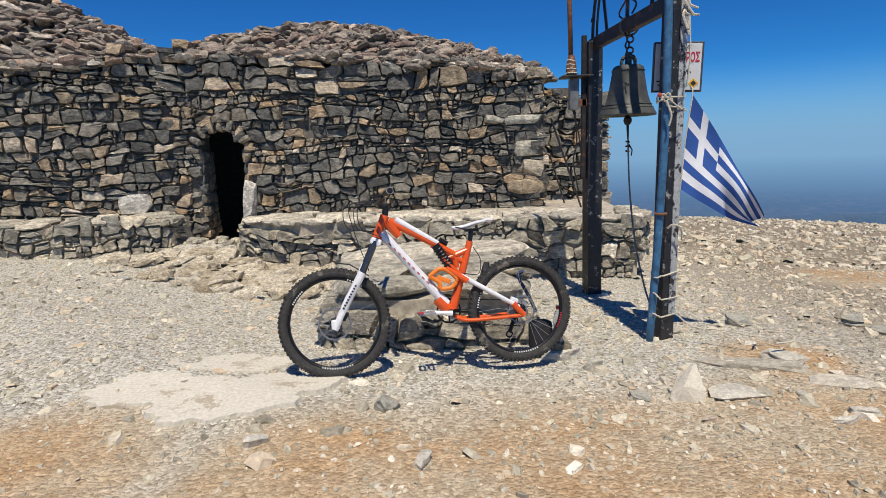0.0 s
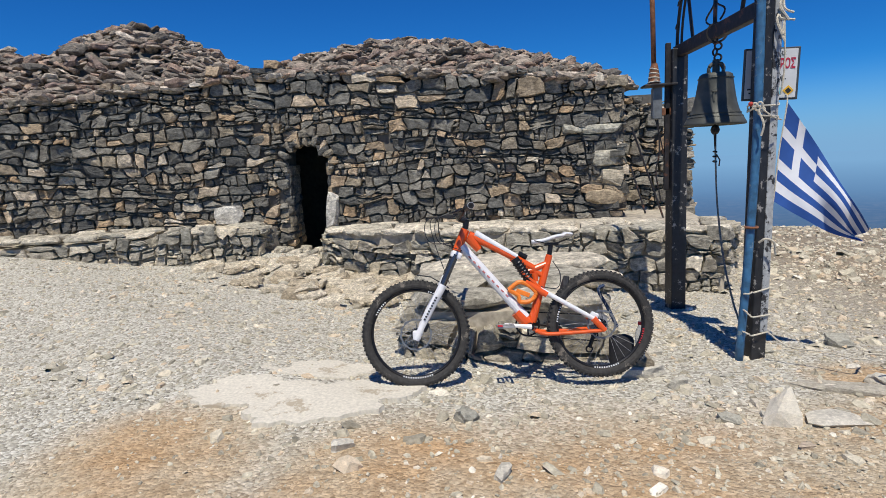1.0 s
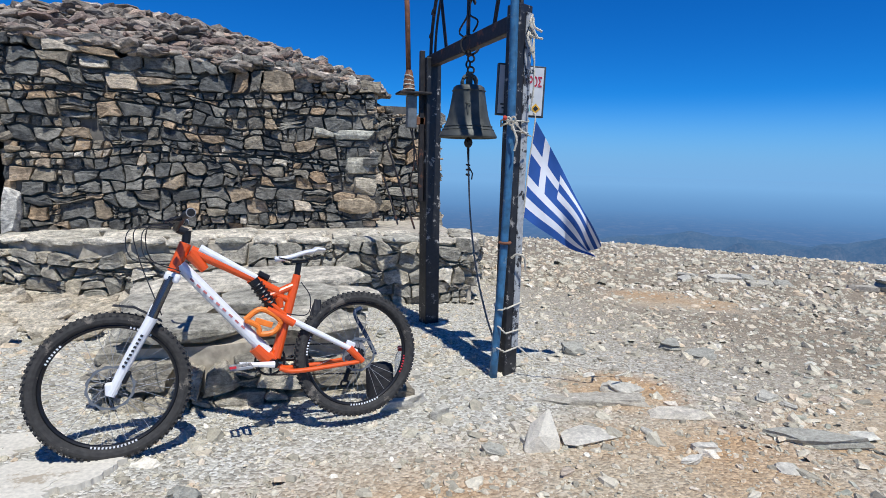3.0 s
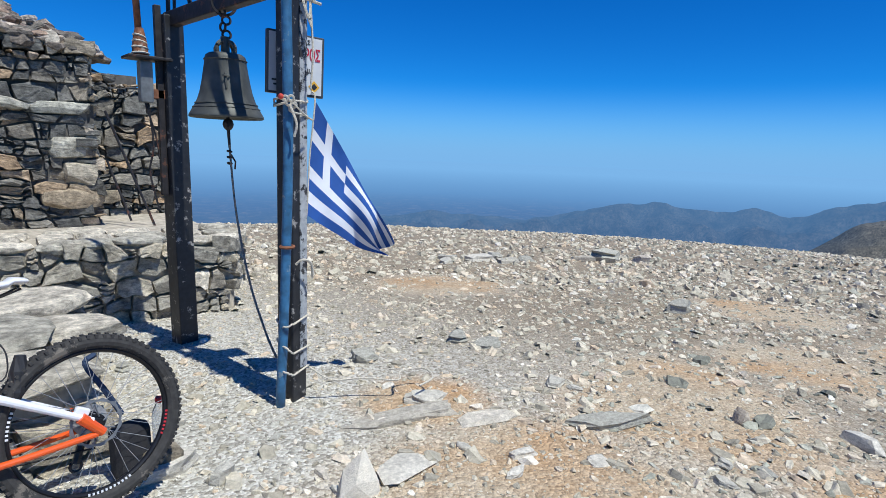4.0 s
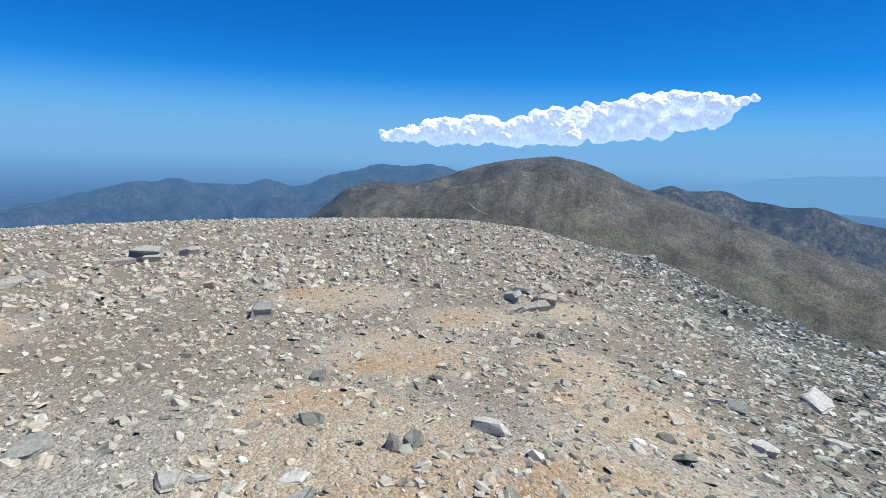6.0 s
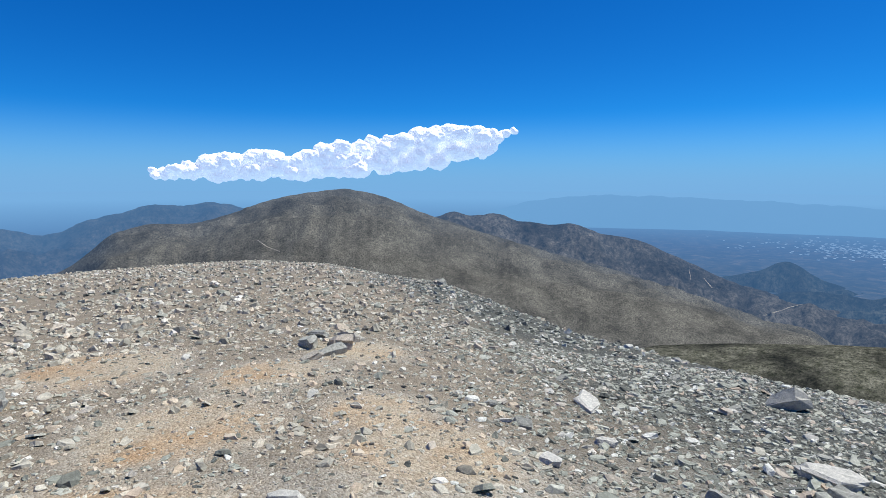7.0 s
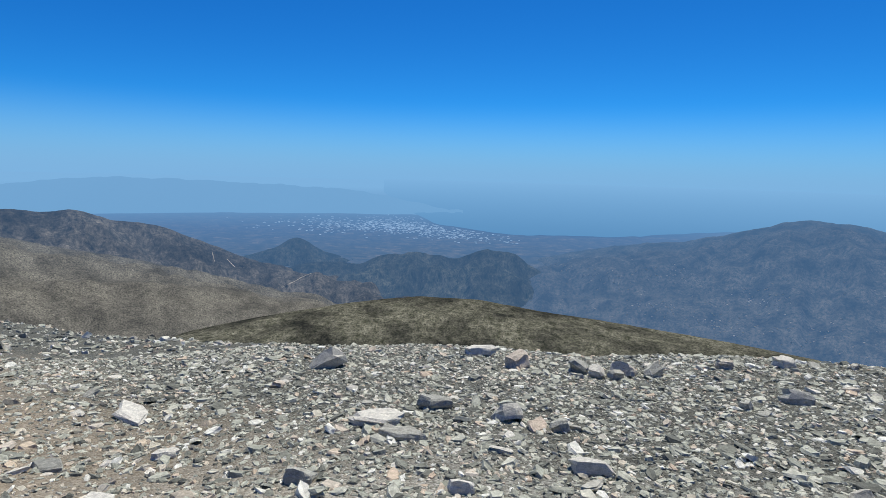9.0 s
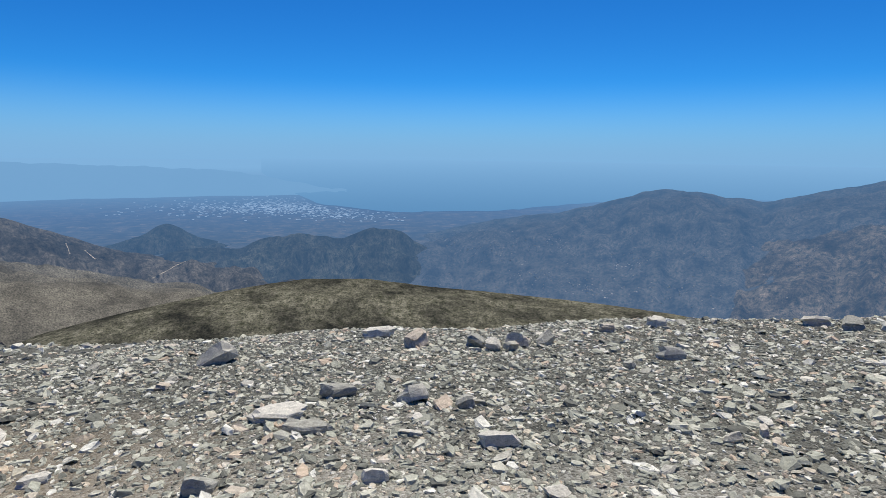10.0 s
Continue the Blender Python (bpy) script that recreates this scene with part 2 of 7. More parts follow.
    l.new(ramp(pale.outputs["Result"], [(0.0, HAZE_NEAR), (0.45, (0.1, 0.22, 0.45)), (1.0, HAZE_HORIZON)]), painted_haze.inputs["Color"])
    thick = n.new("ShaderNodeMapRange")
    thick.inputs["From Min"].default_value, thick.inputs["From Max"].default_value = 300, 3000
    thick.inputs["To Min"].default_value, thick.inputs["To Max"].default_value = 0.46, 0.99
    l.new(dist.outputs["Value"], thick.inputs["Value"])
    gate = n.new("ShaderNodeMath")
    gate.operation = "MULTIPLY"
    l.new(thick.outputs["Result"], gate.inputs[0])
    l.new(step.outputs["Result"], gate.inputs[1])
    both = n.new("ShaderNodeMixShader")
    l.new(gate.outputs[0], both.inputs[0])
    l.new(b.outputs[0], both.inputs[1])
    l.new(painted_haze.outputs[0], both.inputs[2])
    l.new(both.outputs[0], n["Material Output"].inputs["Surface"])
    return m


# colours of the haze that far materials emit, nearer and at the horizon
HAZE_NEAR = (0.064, 0.15, 0.305)
HAZE_HORIZON = (0.22, 0.45, 0.755)


def distant(name, dark, light, painted_haze, scale=0.01, haze_color=HAZE_NEAR, stretch=None, relief=0.8, swaths=(0.55, 1.5)):
    """Far country of rock and scrub, with blue haze mixed into the material as emission that grows with distance."""
    m, n, l, b = nodes_of(name)
    pos = n.new("ShaderNodeNewGeometry").outputs["Position"]
    mp = n.new("ShaderNodeMapping")
    if stretch:
        mp.inputs["Scale"].default_value = (1, stretch, 1)
        l.new(n.new("ShaderNodeTexCoord").outputs["UV"], mp.inputs["Vector"])
    else:
        l.new(pos, mp.inputs["Vector"])
    no = n.new("ShaderNodeTexNoise")
    no.inputs["Scale"].default_value, no.inputs["Detail"].default_value, no.inputs["Roughness"].default_value = scale, 12, 0.72
    l.new(mp.outputs[0], no.inputs["Vector"])
    rp = n.new("ShaderNodeValToRGB")
    rp.color_ramp.elements[0].position, rp.color_ramp.elements[1].position = 0.36, 0.66
    rp.color_ramp.elements[0].color, rp.color_ramp.elements[1].color = (*dark, 1), (*light, 1)
    top = rp.color_ramp.elements.new(0.76)
    top.color = (*[min(0.8, c * 1.9) for c in light], 1)
    l.new(no.outputs["Fac"], rp.inputs["Fac"])
    fine = n.new("ShaderNodeTexNoise")
    fine.inputs["Scale"].default_value, fine.inputs["Detail"].default_value, fine.inputs["Roughness"].default_value = scale * 3.5, 8, 0.7
    l.new(mp.outputs[0], fine.inputs["Vector"])
    grit = n.new("ShaderNodeMapRange")
    grit.inputs["From Min"].default_value, grit.inputs["From Max"].default_value = 0.33, 0.67
    grit.inputs["To Min"].default_value, grit.inputs["To Max"].default_value = 0.3, 1.7
    l.new(fine.outputs["Fac"], grit.inputs["Value"])
    tone = n.new("ShaderNodeMix")
    tone.data_type, tone.blend_type = "RGBA", "MULTIPLY"
    tone.inputs["Factor"].default_value = 1.0
    broad = n.new("ShaderNodeTexNoise")
    broad.inputs["Scale"].default_value, broad.inputs["Detail"].default_value, broad.inputs["Roughness"].default_value = scale * 0.16, 6, 0.6
    l.new(mp.outputs[0], broad.inputs["Vector"])
    swath = n.new("ShaderNodeMapRange")
    swath.inputs["From Min"].default_value, swath.inputs["From Max"].default_value = 0.35, 0.65
    swath.inputs["To Min"].default_value, swath.inputs["To Max"].default_value = swaths
    l.new(broad.outputs["Fac"], swath.inputs["Value"])
    two = n.new("ShaderNodeMath")
    two.operation = "MULTIPLY"
    l.new(grit.outputs["Result"], two.inputs[0])
    l.new(swath.outputs["Result"], two.inputs[1])
    l.new(rp.outputs["Color"], tone.inputs["A"])
    l.new(two.outputs[0], tone.inputs["B"])
    cell = n.new("ShaderNodeTexVoronoi")
    cell.inputs["Scale"].default_value = scale * 2.6
    l.new(mp.outputs[0], cell.inputs["Vector"])
    spot = n.new("ShaderNodeMapRange")
    spot.inputs["From Min"].default_value, spot.inputs["From Max"].default_value = 0.3, 0.12
    l.new(cell.outputs["Distance"], spot.inputs["Value"])
    some = n.new("ShaderNodeMath")
    some.operation = "MULTIPLY"
    pick = n.new("ShaderNodeMapRange")
    pick.inputs["From Min"].default_value, pick.inputs["From Max"].default_value = 0.45, 0.7
    l.new(broad.outputs["Fac"], pick.inputs["Value"])
    keep = n.new("ShaderNodeMath")
    keep.operation = "ADD"
    keep.inputs[1].default_value = 0.25
    keep.use_clamp = True
    l.new(pick.outputs["Result"], keep.inputs[0])
    l.new(spot.outputs["Result"], some.inputs[0])
    l.new(keep.outputs[0], some.inputs[1])
    shrub = n.new("ShaderNodeMix")
    shrub.data_type = "RGBA"
    l.new(some.outputs[0], shrub.inputs["Factor"])
    l.new(tone.outputs["Result"], shrub.inputs["A"])
    shrub.inputs["B"].default_value = (*[c * 0.6 for c in dark], 1)
    l.new(shrub.outputs["Result"], b.inputs["Base Color"])
    b.inputs["Roughness"].default_value = 1.0
    b.inputs["Specular IOR Level"].default_value = 0.0
    bp = n.new("ShaderNodeBump")
    bp.inputs["Strength"].default_value, bp.inputs["Distance"].default_value = relief, 0.12 / scale
    l.new(no.outputs["Fac"], bp.inputs["Height"])
    l.new(bp.outputs["Normal"], b.inputs["Normal"])
    # haze painted in as emission: thicker and paler with distance
    if painted_haze > 0:
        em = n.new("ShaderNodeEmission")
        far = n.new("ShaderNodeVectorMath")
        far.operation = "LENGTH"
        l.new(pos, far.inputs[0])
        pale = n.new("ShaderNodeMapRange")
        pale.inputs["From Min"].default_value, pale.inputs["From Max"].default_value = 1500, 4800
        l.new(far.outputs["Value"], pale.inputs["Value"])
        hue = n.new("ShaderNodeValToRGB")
        hue.color_ramp.elements[0].color, hue.color_ramp.elements[1].color = (*haze_color, 1), (*HAZE_HORIZON, 1)
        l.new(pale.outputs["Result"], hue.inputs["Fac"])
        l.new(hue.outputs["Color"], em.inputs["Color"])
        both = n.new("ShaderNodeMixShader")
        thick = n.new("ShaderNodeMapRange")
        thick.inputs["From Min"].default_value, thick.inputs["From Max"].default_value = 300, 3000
        thick.inputs["To Min"].default_value, thick.inputs["To Max"].default_value = painted_haze, 0.99
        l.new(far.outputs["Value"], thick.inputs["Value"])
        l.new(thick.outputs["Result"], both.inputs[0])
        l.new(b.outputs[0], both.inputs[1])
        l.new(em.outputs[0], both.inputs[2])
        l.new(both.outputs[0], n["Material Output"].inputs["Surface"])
    return m


# ---------------------------------------------------------------- mesh helpers
def mesh_of(name, verts, faces, material, smooth=False):
    me = bpy.data.meshes.new(name)
    me.from_pydata([tuple(v) for v in verts], [], [tuple(f) for f in faces])
    me.materials.append(material)
    if smooth:
        me.polygons.foreach_set("use_smooth", [True] * len(me.polygons))
    me.update()
    return me


def linked(name, me, parent=None, label=""):
    ob = new(name, me)
    if parent:
        ob.parent = parent
    return tagged(ob, label)


def part(name, bm, material, parent, label="", smooth=False):
    """One bmesh as one mesh object under a thing or part."""
    me = bpy.data.meshes.new(name)
    bm.to_mesh(me)
    bm.free()
    me.materials.append(material)
    if smooth:
        me.polygons.foreach_set("use_smooth", [True] * len(me.polygons))
    ob = new(name, me)
    if parent:
        ob.parent = parent
    return tagged(ob, label)


def thing(name, label, category, at=(0, 0, 0), group="", kind=""):
    ob = new(name)
    ob.location = at
    ob.empty_display_size = 0.1
    return tagged(ob, label, category, group, kind)


def hull(seed, flat=1.0, n_extra=6, jitter=0.21):
    """An angular block of unit size, as vertices and triangles."""
    r = random.Random(seed)
    bm = bmesh.new()
    for sx in (-1, 1):
        for sy in (-1, 1):
            for sz in (-1, 1):
                bm.verts.new((0.5 * sx * (1 - r.random() * 2.2 * jitter), 0.5 * sy * (1 - r.random() * 2.2 * jitter), 0.5 * sz * (1 - r.random() * 2.2 * jitter)))
    for _ in range(n_extra):
        a, c = r.choice([0, 1, 2]), r.choice([-1, 1])
        p = [r.uniform(-0.38, 0.38) for _ in range(3)]
        p[a] = 0.5 * c * r.uniform(0.92, 1.08)
        bm.verts.new(p)
    res = bmesh.ops.convex_hull(bm, input=bm.verts)
    loose = [v for v in bm.verts if not v.link_faces]
    bmesh.ops.delete(bm, geom=loose, context="VERTS")
    bmesh.ops.triangulate(bm, faces=bm.faces)
    bm.verts.index_update()
    vs = np.array([v.co[:] for v in bm.verts])
    fs = np.array([[v.index for v in f.verts] for f in bm.faces])
    bm.free()
    return vs, fs


def boulder(seed, n=9, jag=0.2):
    """A broken stone of unit size: an uneven outline, a smaller and shifted upper face, a rounded-off rim."""
    r = random.Random(seed)
    bm = bmesh.new()
    sx, sy = r.uniform(-0.05, 0.05), r.uniform(-0.05, 0.05)
    base = [r.uniform(1 - jag, 1.0) for _ in range(n)]
    for z, f, shift in ((-0.5, 0.86, 0.0), (-0.1, 1.0, 0.0), (0.36, 0.95, 0.6), (0.5, 0.76, 1.0)):
        turn = r.uniform(-0.1, 0.1)
        for i in range(n):
            a = 2 * math.pi * (i + r.uniform(-0.2, 0.2)) / n + turn
            c, s_ = math.cos(a), math.sin(a)
            d = 0.5 * base[i] * f / max(abs(c), abs(s_)) ** 0.6
            if r.random() < 0.35 and z != -0.1:
                continue
            bm.verts.new((d * c + sx * shift, d * s_ + sy * shift, z + r.uniform(-0.09, 0.09)))
    bmesh.ops.convex_hull(bm, input=bm.verts)
    bmesh.ops.delete(bm, geom=[v for v in bm.verts if not v.link_faces], context="VERTS")
    bmesh.ops.triangulate(bm, faces=bm.faces)
    bm.verts.index_update()
    vs = np.array([v.co[:] for v in bm.verts])
    fs = np.array([[v.index for v in f.verts] for f in bm.faces])
    bm.free()
    return vs, fs


def chip(seed):
    """A thin flake of slate of unit size: an irregular five- or six-sided plate."""
    r = random.Random(seed)
    k = r.choice([5, 6])
    top, low = [], []
    for i in range(k):
        a = 2 * math.pi * (i + r.uniform(-0.25, 0.25)) / k
        d = r.uniform(0.34, 0.52)
        g = r.uniform(0.62, 0.95)
        top.append((d * g * math.cos(a), d * g * math.sin(a), 0.5 + r.uniform(-0.5, 0.15)))
        low.append((d * math.cos(a), d * math.sin(a), -0.5))
    vs = np.array(top + low)
    fs = [(0, i, i + 1) for i in range(1, k - 1)]
    for i in range(k):
        j = (i + 1) % k
        fs += [(i, k + i, k + j), (i, k + j, j)]
    return vs, np.array(fs)


def flagstone(seed):
    """A split slab of unit size: a jagged outline, uneven beds, a tilted and chipped top."""
    r = random.Random(seed)
    n = r.choice([7, 8, 9])
    squash = r.uniform(0.75, 1.0)
    outline = []
    for i in range(n):
        a = 2 * math.pi * (i + r.uniform(-0.42, 0.42)) / n
        d = r.uniform(0.33, 0.58)
        outline.append((d * math.cos(a), d * math.sin(a) * squash))
    tx, ty = r.uniform(-0.5, 0.5), r.uniform(-0.5, 0.5)
    vs, fs = [], []
    levels = [(-0.5, 0.92), (r.uniform(-0.25, 0.05), 1.0), (r.uniform(0.1, 0.3), r.uniform(0.86, 1.0)), (0.46, r.uniform(0.7, 0.92))]
    for k, (z, f) in enumerate(levels):
        ox, oy = (r.uniform(-0.05, 0.05), r.uniform(-0.05, 0.05)) if k else (0, 0)
        for x, y in outline:
            g = f * r.uniform(0.86, 1.06)
            vs.append((x * g + ox, y * g + oy, z + (tx * x + ty * y) * k / 3 + r.uniform(-0.1, 0.1)))
    for k in range(len(levels) - 1):
        for i in range(n):
            j = (i + 1) % n
            a, b, c, d = k * n + i, k * n + j, (k + 1) * n + j, (k + 1) * n + i
            fs += [(a, b, c), (a, c, d)] if r.random() < 0.5 else [(a, b, d), (b, c, d)]
    top = (len(levels) - 1) * n
    vs.append((r.uniform(-0.2, 0.2), r.uniform(-0.2, 0.2), 0.5 + r.uniform(-0.12, 0.14)))
    fs += [(top + i, top + (i + 1) % n, len(vs) - 1) for i in range(n)]
    return np.array(vs), np.array(fs)


FLAGS = [flagstone(500 + i) for i in range(14)]
BLOCKS = [boulder(100 + i, 8, 0.22) for i in range(18)]
SLABS = [boulder(200 + i, 7, 0.34) for i in range(14)]
CHIPS = [chip(300 + i) for i in range(14)]


def turn_matrix(rx, ry, rz):
    return np.array(Euler((rx, ry, rz)).to_matrix())


def mass(name, shapes, rows, material, parent=None, label="", category=""):
    """Many small stones joined into one mesh. Each row: shape number, place, size, turn matrix."""
    vs, fs, base = [], [], 0
    for k, place, size, turn in rows:
        v, f = shapes[k]
        vs.append((v * size) @ turn.T + place)
        fs.append(f + base)
        base += len(v)
    v, f = np.concatenate(vs), np.concatenate(fs)
    me = bpy.data.meshes.new(name)
    me.vertices.add(len(v))
    me.vertices.foreach_set("co", v.ravel())
    me.loops.add(f.size)
    me.loops.foreach_set("vertex_index", f.ravel().astype(np.int32))
    me.polygons.add(len(f))
    me.polygons.foreach_set("loop_start", np.arange(0, f.size, 3, dtype=np.int32))
    me.materials.append(material)
    me.polygons.foreach_set("use_smooth", np.zeros(len(f), dtype=bool))
    me.update(calc_edges=True)
    me.validate()
    ob = new(name, me)
    if parent:
        ob.parent = parent
    return tagged(ob, label, category, kind="stuff")


def shared(shapes, name, material):
    return [mesh_of(name, v, f, material) for v, f in shapes]


def put_piece(name, me, parent, place, size, turn):
    ob = new(name, me)
    ob.parent = parent
    ob.matrix_basis = Matrix.Translation(place) @ Matrix(turn.tolist()).to_4x4() @ Matrix.Diagonal((*size, 1))
    return ob


def fractal(p, scale, octaves=5):
    return noise.fractal(Vector(p) * scale, 0.9, 2.1, octaves)


# ---------------------------------------------------------------- the ground
# azimuth (clockwise from the first view), downward angle and distance of the summit's brow, seen from head height
BROW = [(0, -7.6, 30), (25, -7.7, 35), (45, -7.95, 36), (60, -7.8, 36), (90, -7.4, 40), (97, -8.0, 45), (102, -9.1, 42), (109, -10.2, 34), (114, -12.0, 25), (120, -14.0, 18),
        (125, -15.3, 14), (131, -16.2, 11), (142, -17.5, 8.5), (157, -17.6, 8), (170, -17.5, 8), (180, -16.2, 8), (192, -14.8, 8), (201, -13.5, 8.5), (206, -12.2, 9), (210, -11.2, 10),
        (230, -8.0, 13), (270, -5.0, 16), (302, -2.2, 20), (330, -5.5, 26), (360, -7.6, 30)]
BROW_AZ, BROW_EL, BROW_R = (np.array(c, float) for c in zip(*BROW))
FAR_R = np.array([80, 300, 800, 1500, 2500, 3500, 4800], float)
FAR_EL = np.array([-99, -22, -15, -9, -5.2, -3.0, -0.9], float)
MID = np.array([1.2, 1.5, 1.5])


def far_height(r, el_brow):
    el = FAR_EL.copy()
    el[0] = el_brow - 6
    return MID[2] + r * math.tan(radians(float(np.interp(math.log(r), np.log(FAR_R), el))))


def ground_z(x, y, fine=True):
    dx, dy = x - MID[0], y - MID[1]
    r = math.hypot(dx, dy) + 1e-6
    az = math.degrees(math.atan2(dx, dy)) % 360
    el, brow = float(np.interp(az, BROW_AZ, BROW_EL)), float(np.interp(az, BROW_AZ, BROW_R))
    z_brow = MID[2] + brow * math.tan(radians(el))
    if r <= brow:
        z = z_brow * (r / brow) ** 1.3
    elif r < 80:
        f = (r - brow) / (80 - brow)
        e2 = el - 6 * f ** 0.7
        z = MID[2] + r * math.tan(radians(e2))
    else:
        z = far_height(r, el)
    z += 0.3 * math.exp(-(((x + 3.4) / 1.1) ** 2 + ((y - 8.3) / 0.9) ** 2)) + 0.25 * math.exp(-(((x + 9.0) / 3.0) ** 2 + ((y - 6.5) / 3.0) ** 2))
    if fine and r < 120:
        z += 0.05 * min(1, r / 4) * fractal((x, y, 3.1), 0.35, 4) + 0.012 * fractal((x, y, 9.7), 2.2, 3)
    elif fine:
        z += min(14, 0.007 * r) * max(0, 1 - r / 3800) * fractal((x, y, 0.4), 0.0045, 6)
    return z


def build_ground():
    n_az = 420
    radii = np.concatenate([np.linspace(0.35, 14, 78), np.geomspace(14.6, 120, 34), np.geomspace(128, 4800, 64)])
    verts, faces = [(MID[0], MID[1], ground_z(MID[0], MID[1]))], []
    for r in radii:
        for k in range(n_az):
            a = 2 * math.pi * k / n_az
            x, y = MID[0] + r * math.sin(a), MID[1] + r * math.cos(a)
            verts.append((x, y, ground_z(x, y)))
    for k in range(n_az):
        faces.append((0, 1 + (k + 1) % n_az, 1 + k))
    for i in range(len(radii) - 1):
        for k in range(n_az):
            a, b2 = 1 + i * n_az + k, 1 + i * n_az + (k + 1) % n_az
            faces.append((a, b2, b2 + n_az, a + n_az))
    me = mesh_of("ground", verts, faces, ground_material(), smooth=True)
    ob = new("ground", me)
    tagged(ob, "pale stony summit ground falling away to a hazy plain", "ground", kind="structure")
    return ob


ground = build_ground()


def polar(az, r, el):
    a = radians(az)
    return (MID[0] + r * math.sin(a), MID[1] + r * math.cos(a), MID[2] + r * math.tan(radians(el)))


def ridge(name, label, crest, r_crest, r_front, el_front, material, rough=0.25, steps=300, rows=64, seed=0.0, back=1.25, gullies=0.5, spurs=1.0):
    """A mountain: its front rises from r_front to a crest whose line is given as azimuth and height angle, and falls behind."""
    az0, az1 = crest[0][0], crest[-1][0]
    ca, ce = (np.array(c, float) for c in zip(*crest))
    verts, faces, flat = [], [], []
    for i in range(steps + 1):
        az = az0 + (az1 - az0) * i / steps
        el = float(np.mean(np.interp([az - 0.55, az - 0.25, az, az + 0.25, az + 0.55], ca, ce)))
        el += rough * (fractal((az * 0.5, seed, 1.0), 1.0, 5)) * 0.5
        z_c = r_crest * math.tan(radians(el))
        z_f = r_front * math.tan(radians(min(el_front, el - 0.6)))
        for j in range(rows + 1):
            s = j / rows
            if s <= 0.8:
                u = s / 0.8
                r = r_front + (r_crest - r_front) * u
                z = z_f + (z_c - z_f) * u ** 1.12
                amp = r_crest * 0.028 * gullies * math.sin(math.pi * min(1, u)) ** 0.8 * (r / r_crest)
                px, py = r * math.sin(radians(az)) / r_crest, r * math.cos(radians(az)) / r_crest
                z += amp * (0.9 * fractal((px * 4 + seed, py * 4, 2.0), 1.0, 6) + 0.4 * fractal((px * 15 + seed, py * 15, 5.0), 1.0, 4))
                # spurs and gullies that run down the slope
                bent_az = az * 0.3 + 0.9 * noise.noise((az * 0.12, u * 2.0, seed))
                z += spurs * amp * (1.3 * (0.4 - math.sqrt(0.01 + noise.noise((bent_az, u * 0.9, seed + 4)) ** 2)) + 0.6 * (0.35 - math.sqrt(0.006 + noise.noise((bent_az * 2.7, u * 2.0, seed + 8)) ** 2)))
            else:
                u = (s - 0.8) / 0.2
                r = r_crest * (1 + (back - 1) * u)
                z = z_c - (abs(z_c) * 0.2 + r_crest * 0.1) * u
            a = radians(az)
            verts.append((MID[0] + r * math.sin(a), MID[1] + r * math.cos(a), MID[2] + z))
            flat.append((a * r_crest * 0.6 + seed * 100, math.log(r) * r_crest * 0.6))
    w = rows + 1
    for i in range(steps):
        for j in range(rows):
            a = i * w + j
            faces.append((a, a + w, a + w + 1, a + 1))
    me = mesh_of(name, verts, faces, material, smooth=True)
    uv = me.uv_layers.new(name="slope")
    order = np.zeros(len(me.loops), dtype=np.int32)
    me.loops.foreach_get("vertex_index", order)
    uv.data.foreach_set("uv", np.array(flat, dtype=np.float32)[order].ravel())
    return tagged(new(name, me), label, "mountain", kind="structure")


# the figure after the two colours is the least share of emitted haze
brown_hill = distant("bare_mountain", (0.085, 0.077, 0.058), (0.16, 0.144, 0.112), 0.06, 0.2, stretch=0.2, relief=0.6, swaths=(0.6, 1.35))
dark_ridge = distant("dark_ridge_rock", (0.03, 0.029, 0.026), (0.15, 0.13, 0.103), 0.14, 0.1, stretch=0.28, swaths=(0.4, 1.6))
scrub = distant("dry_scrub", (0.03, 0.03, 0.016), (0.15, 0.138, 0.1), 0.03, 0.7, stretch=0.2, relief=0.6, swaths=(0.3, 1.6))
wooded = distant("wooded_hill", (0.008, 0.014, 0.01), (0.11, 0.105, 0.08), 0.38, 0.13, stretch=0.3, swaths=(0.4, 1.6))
hazed_range = distant("hazed_mountain", (0.016, 0.024, 0.018), (0.24, 0.2, 0.15), 0.64, 0.2, stretch=0.4, relief=0.5, swaths=(0.35, 1.8))
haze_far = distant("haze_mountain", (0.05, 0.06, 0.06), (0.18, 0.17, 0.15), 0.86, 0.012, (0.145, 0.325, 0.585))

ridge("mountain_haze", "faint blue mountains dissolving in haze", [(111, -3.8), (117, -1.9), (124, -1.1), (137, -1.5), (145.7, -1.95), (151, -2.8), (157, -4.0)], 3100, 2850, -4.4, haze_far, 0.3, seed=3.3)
ridge("mountain_far", "blue hazy mountain range", [(26, -7.4), (33, -7.0), (40.7, -5.75), (50, -6.3), (58, -4.7), (62.7, -3.9), (67, -4.45), (71, -3.95), (74.4, -4.5), (77.5, -3.1), (82.7, -2.0), (85, -2.1), (86.5, -1.75), (89, -2.3), (95, -4), (105, -6)], 1900, 1100, -13, hazed_range, 0.5, seed=1.7, gullies=1.0, spurs=0.8)
ridge("mountain_side", "blue hazy mountain flank above the valley", [(156, -10.5), (163, -8.6), (168, -7.4), (172, -6.5), (178, -5.8), (183.8, -4.2), (187.4, -3.1), (192.4, -3.5), (196.3, -3.95), (200, -2.9), (204.8, -1.7), (209, -1.0), (218, -0.4), (232, -2.5), (245, -6)], 1750, 420, -24, hazed_range, 0.4, seed=5.1, gullies=0.9, spurs=0.8)
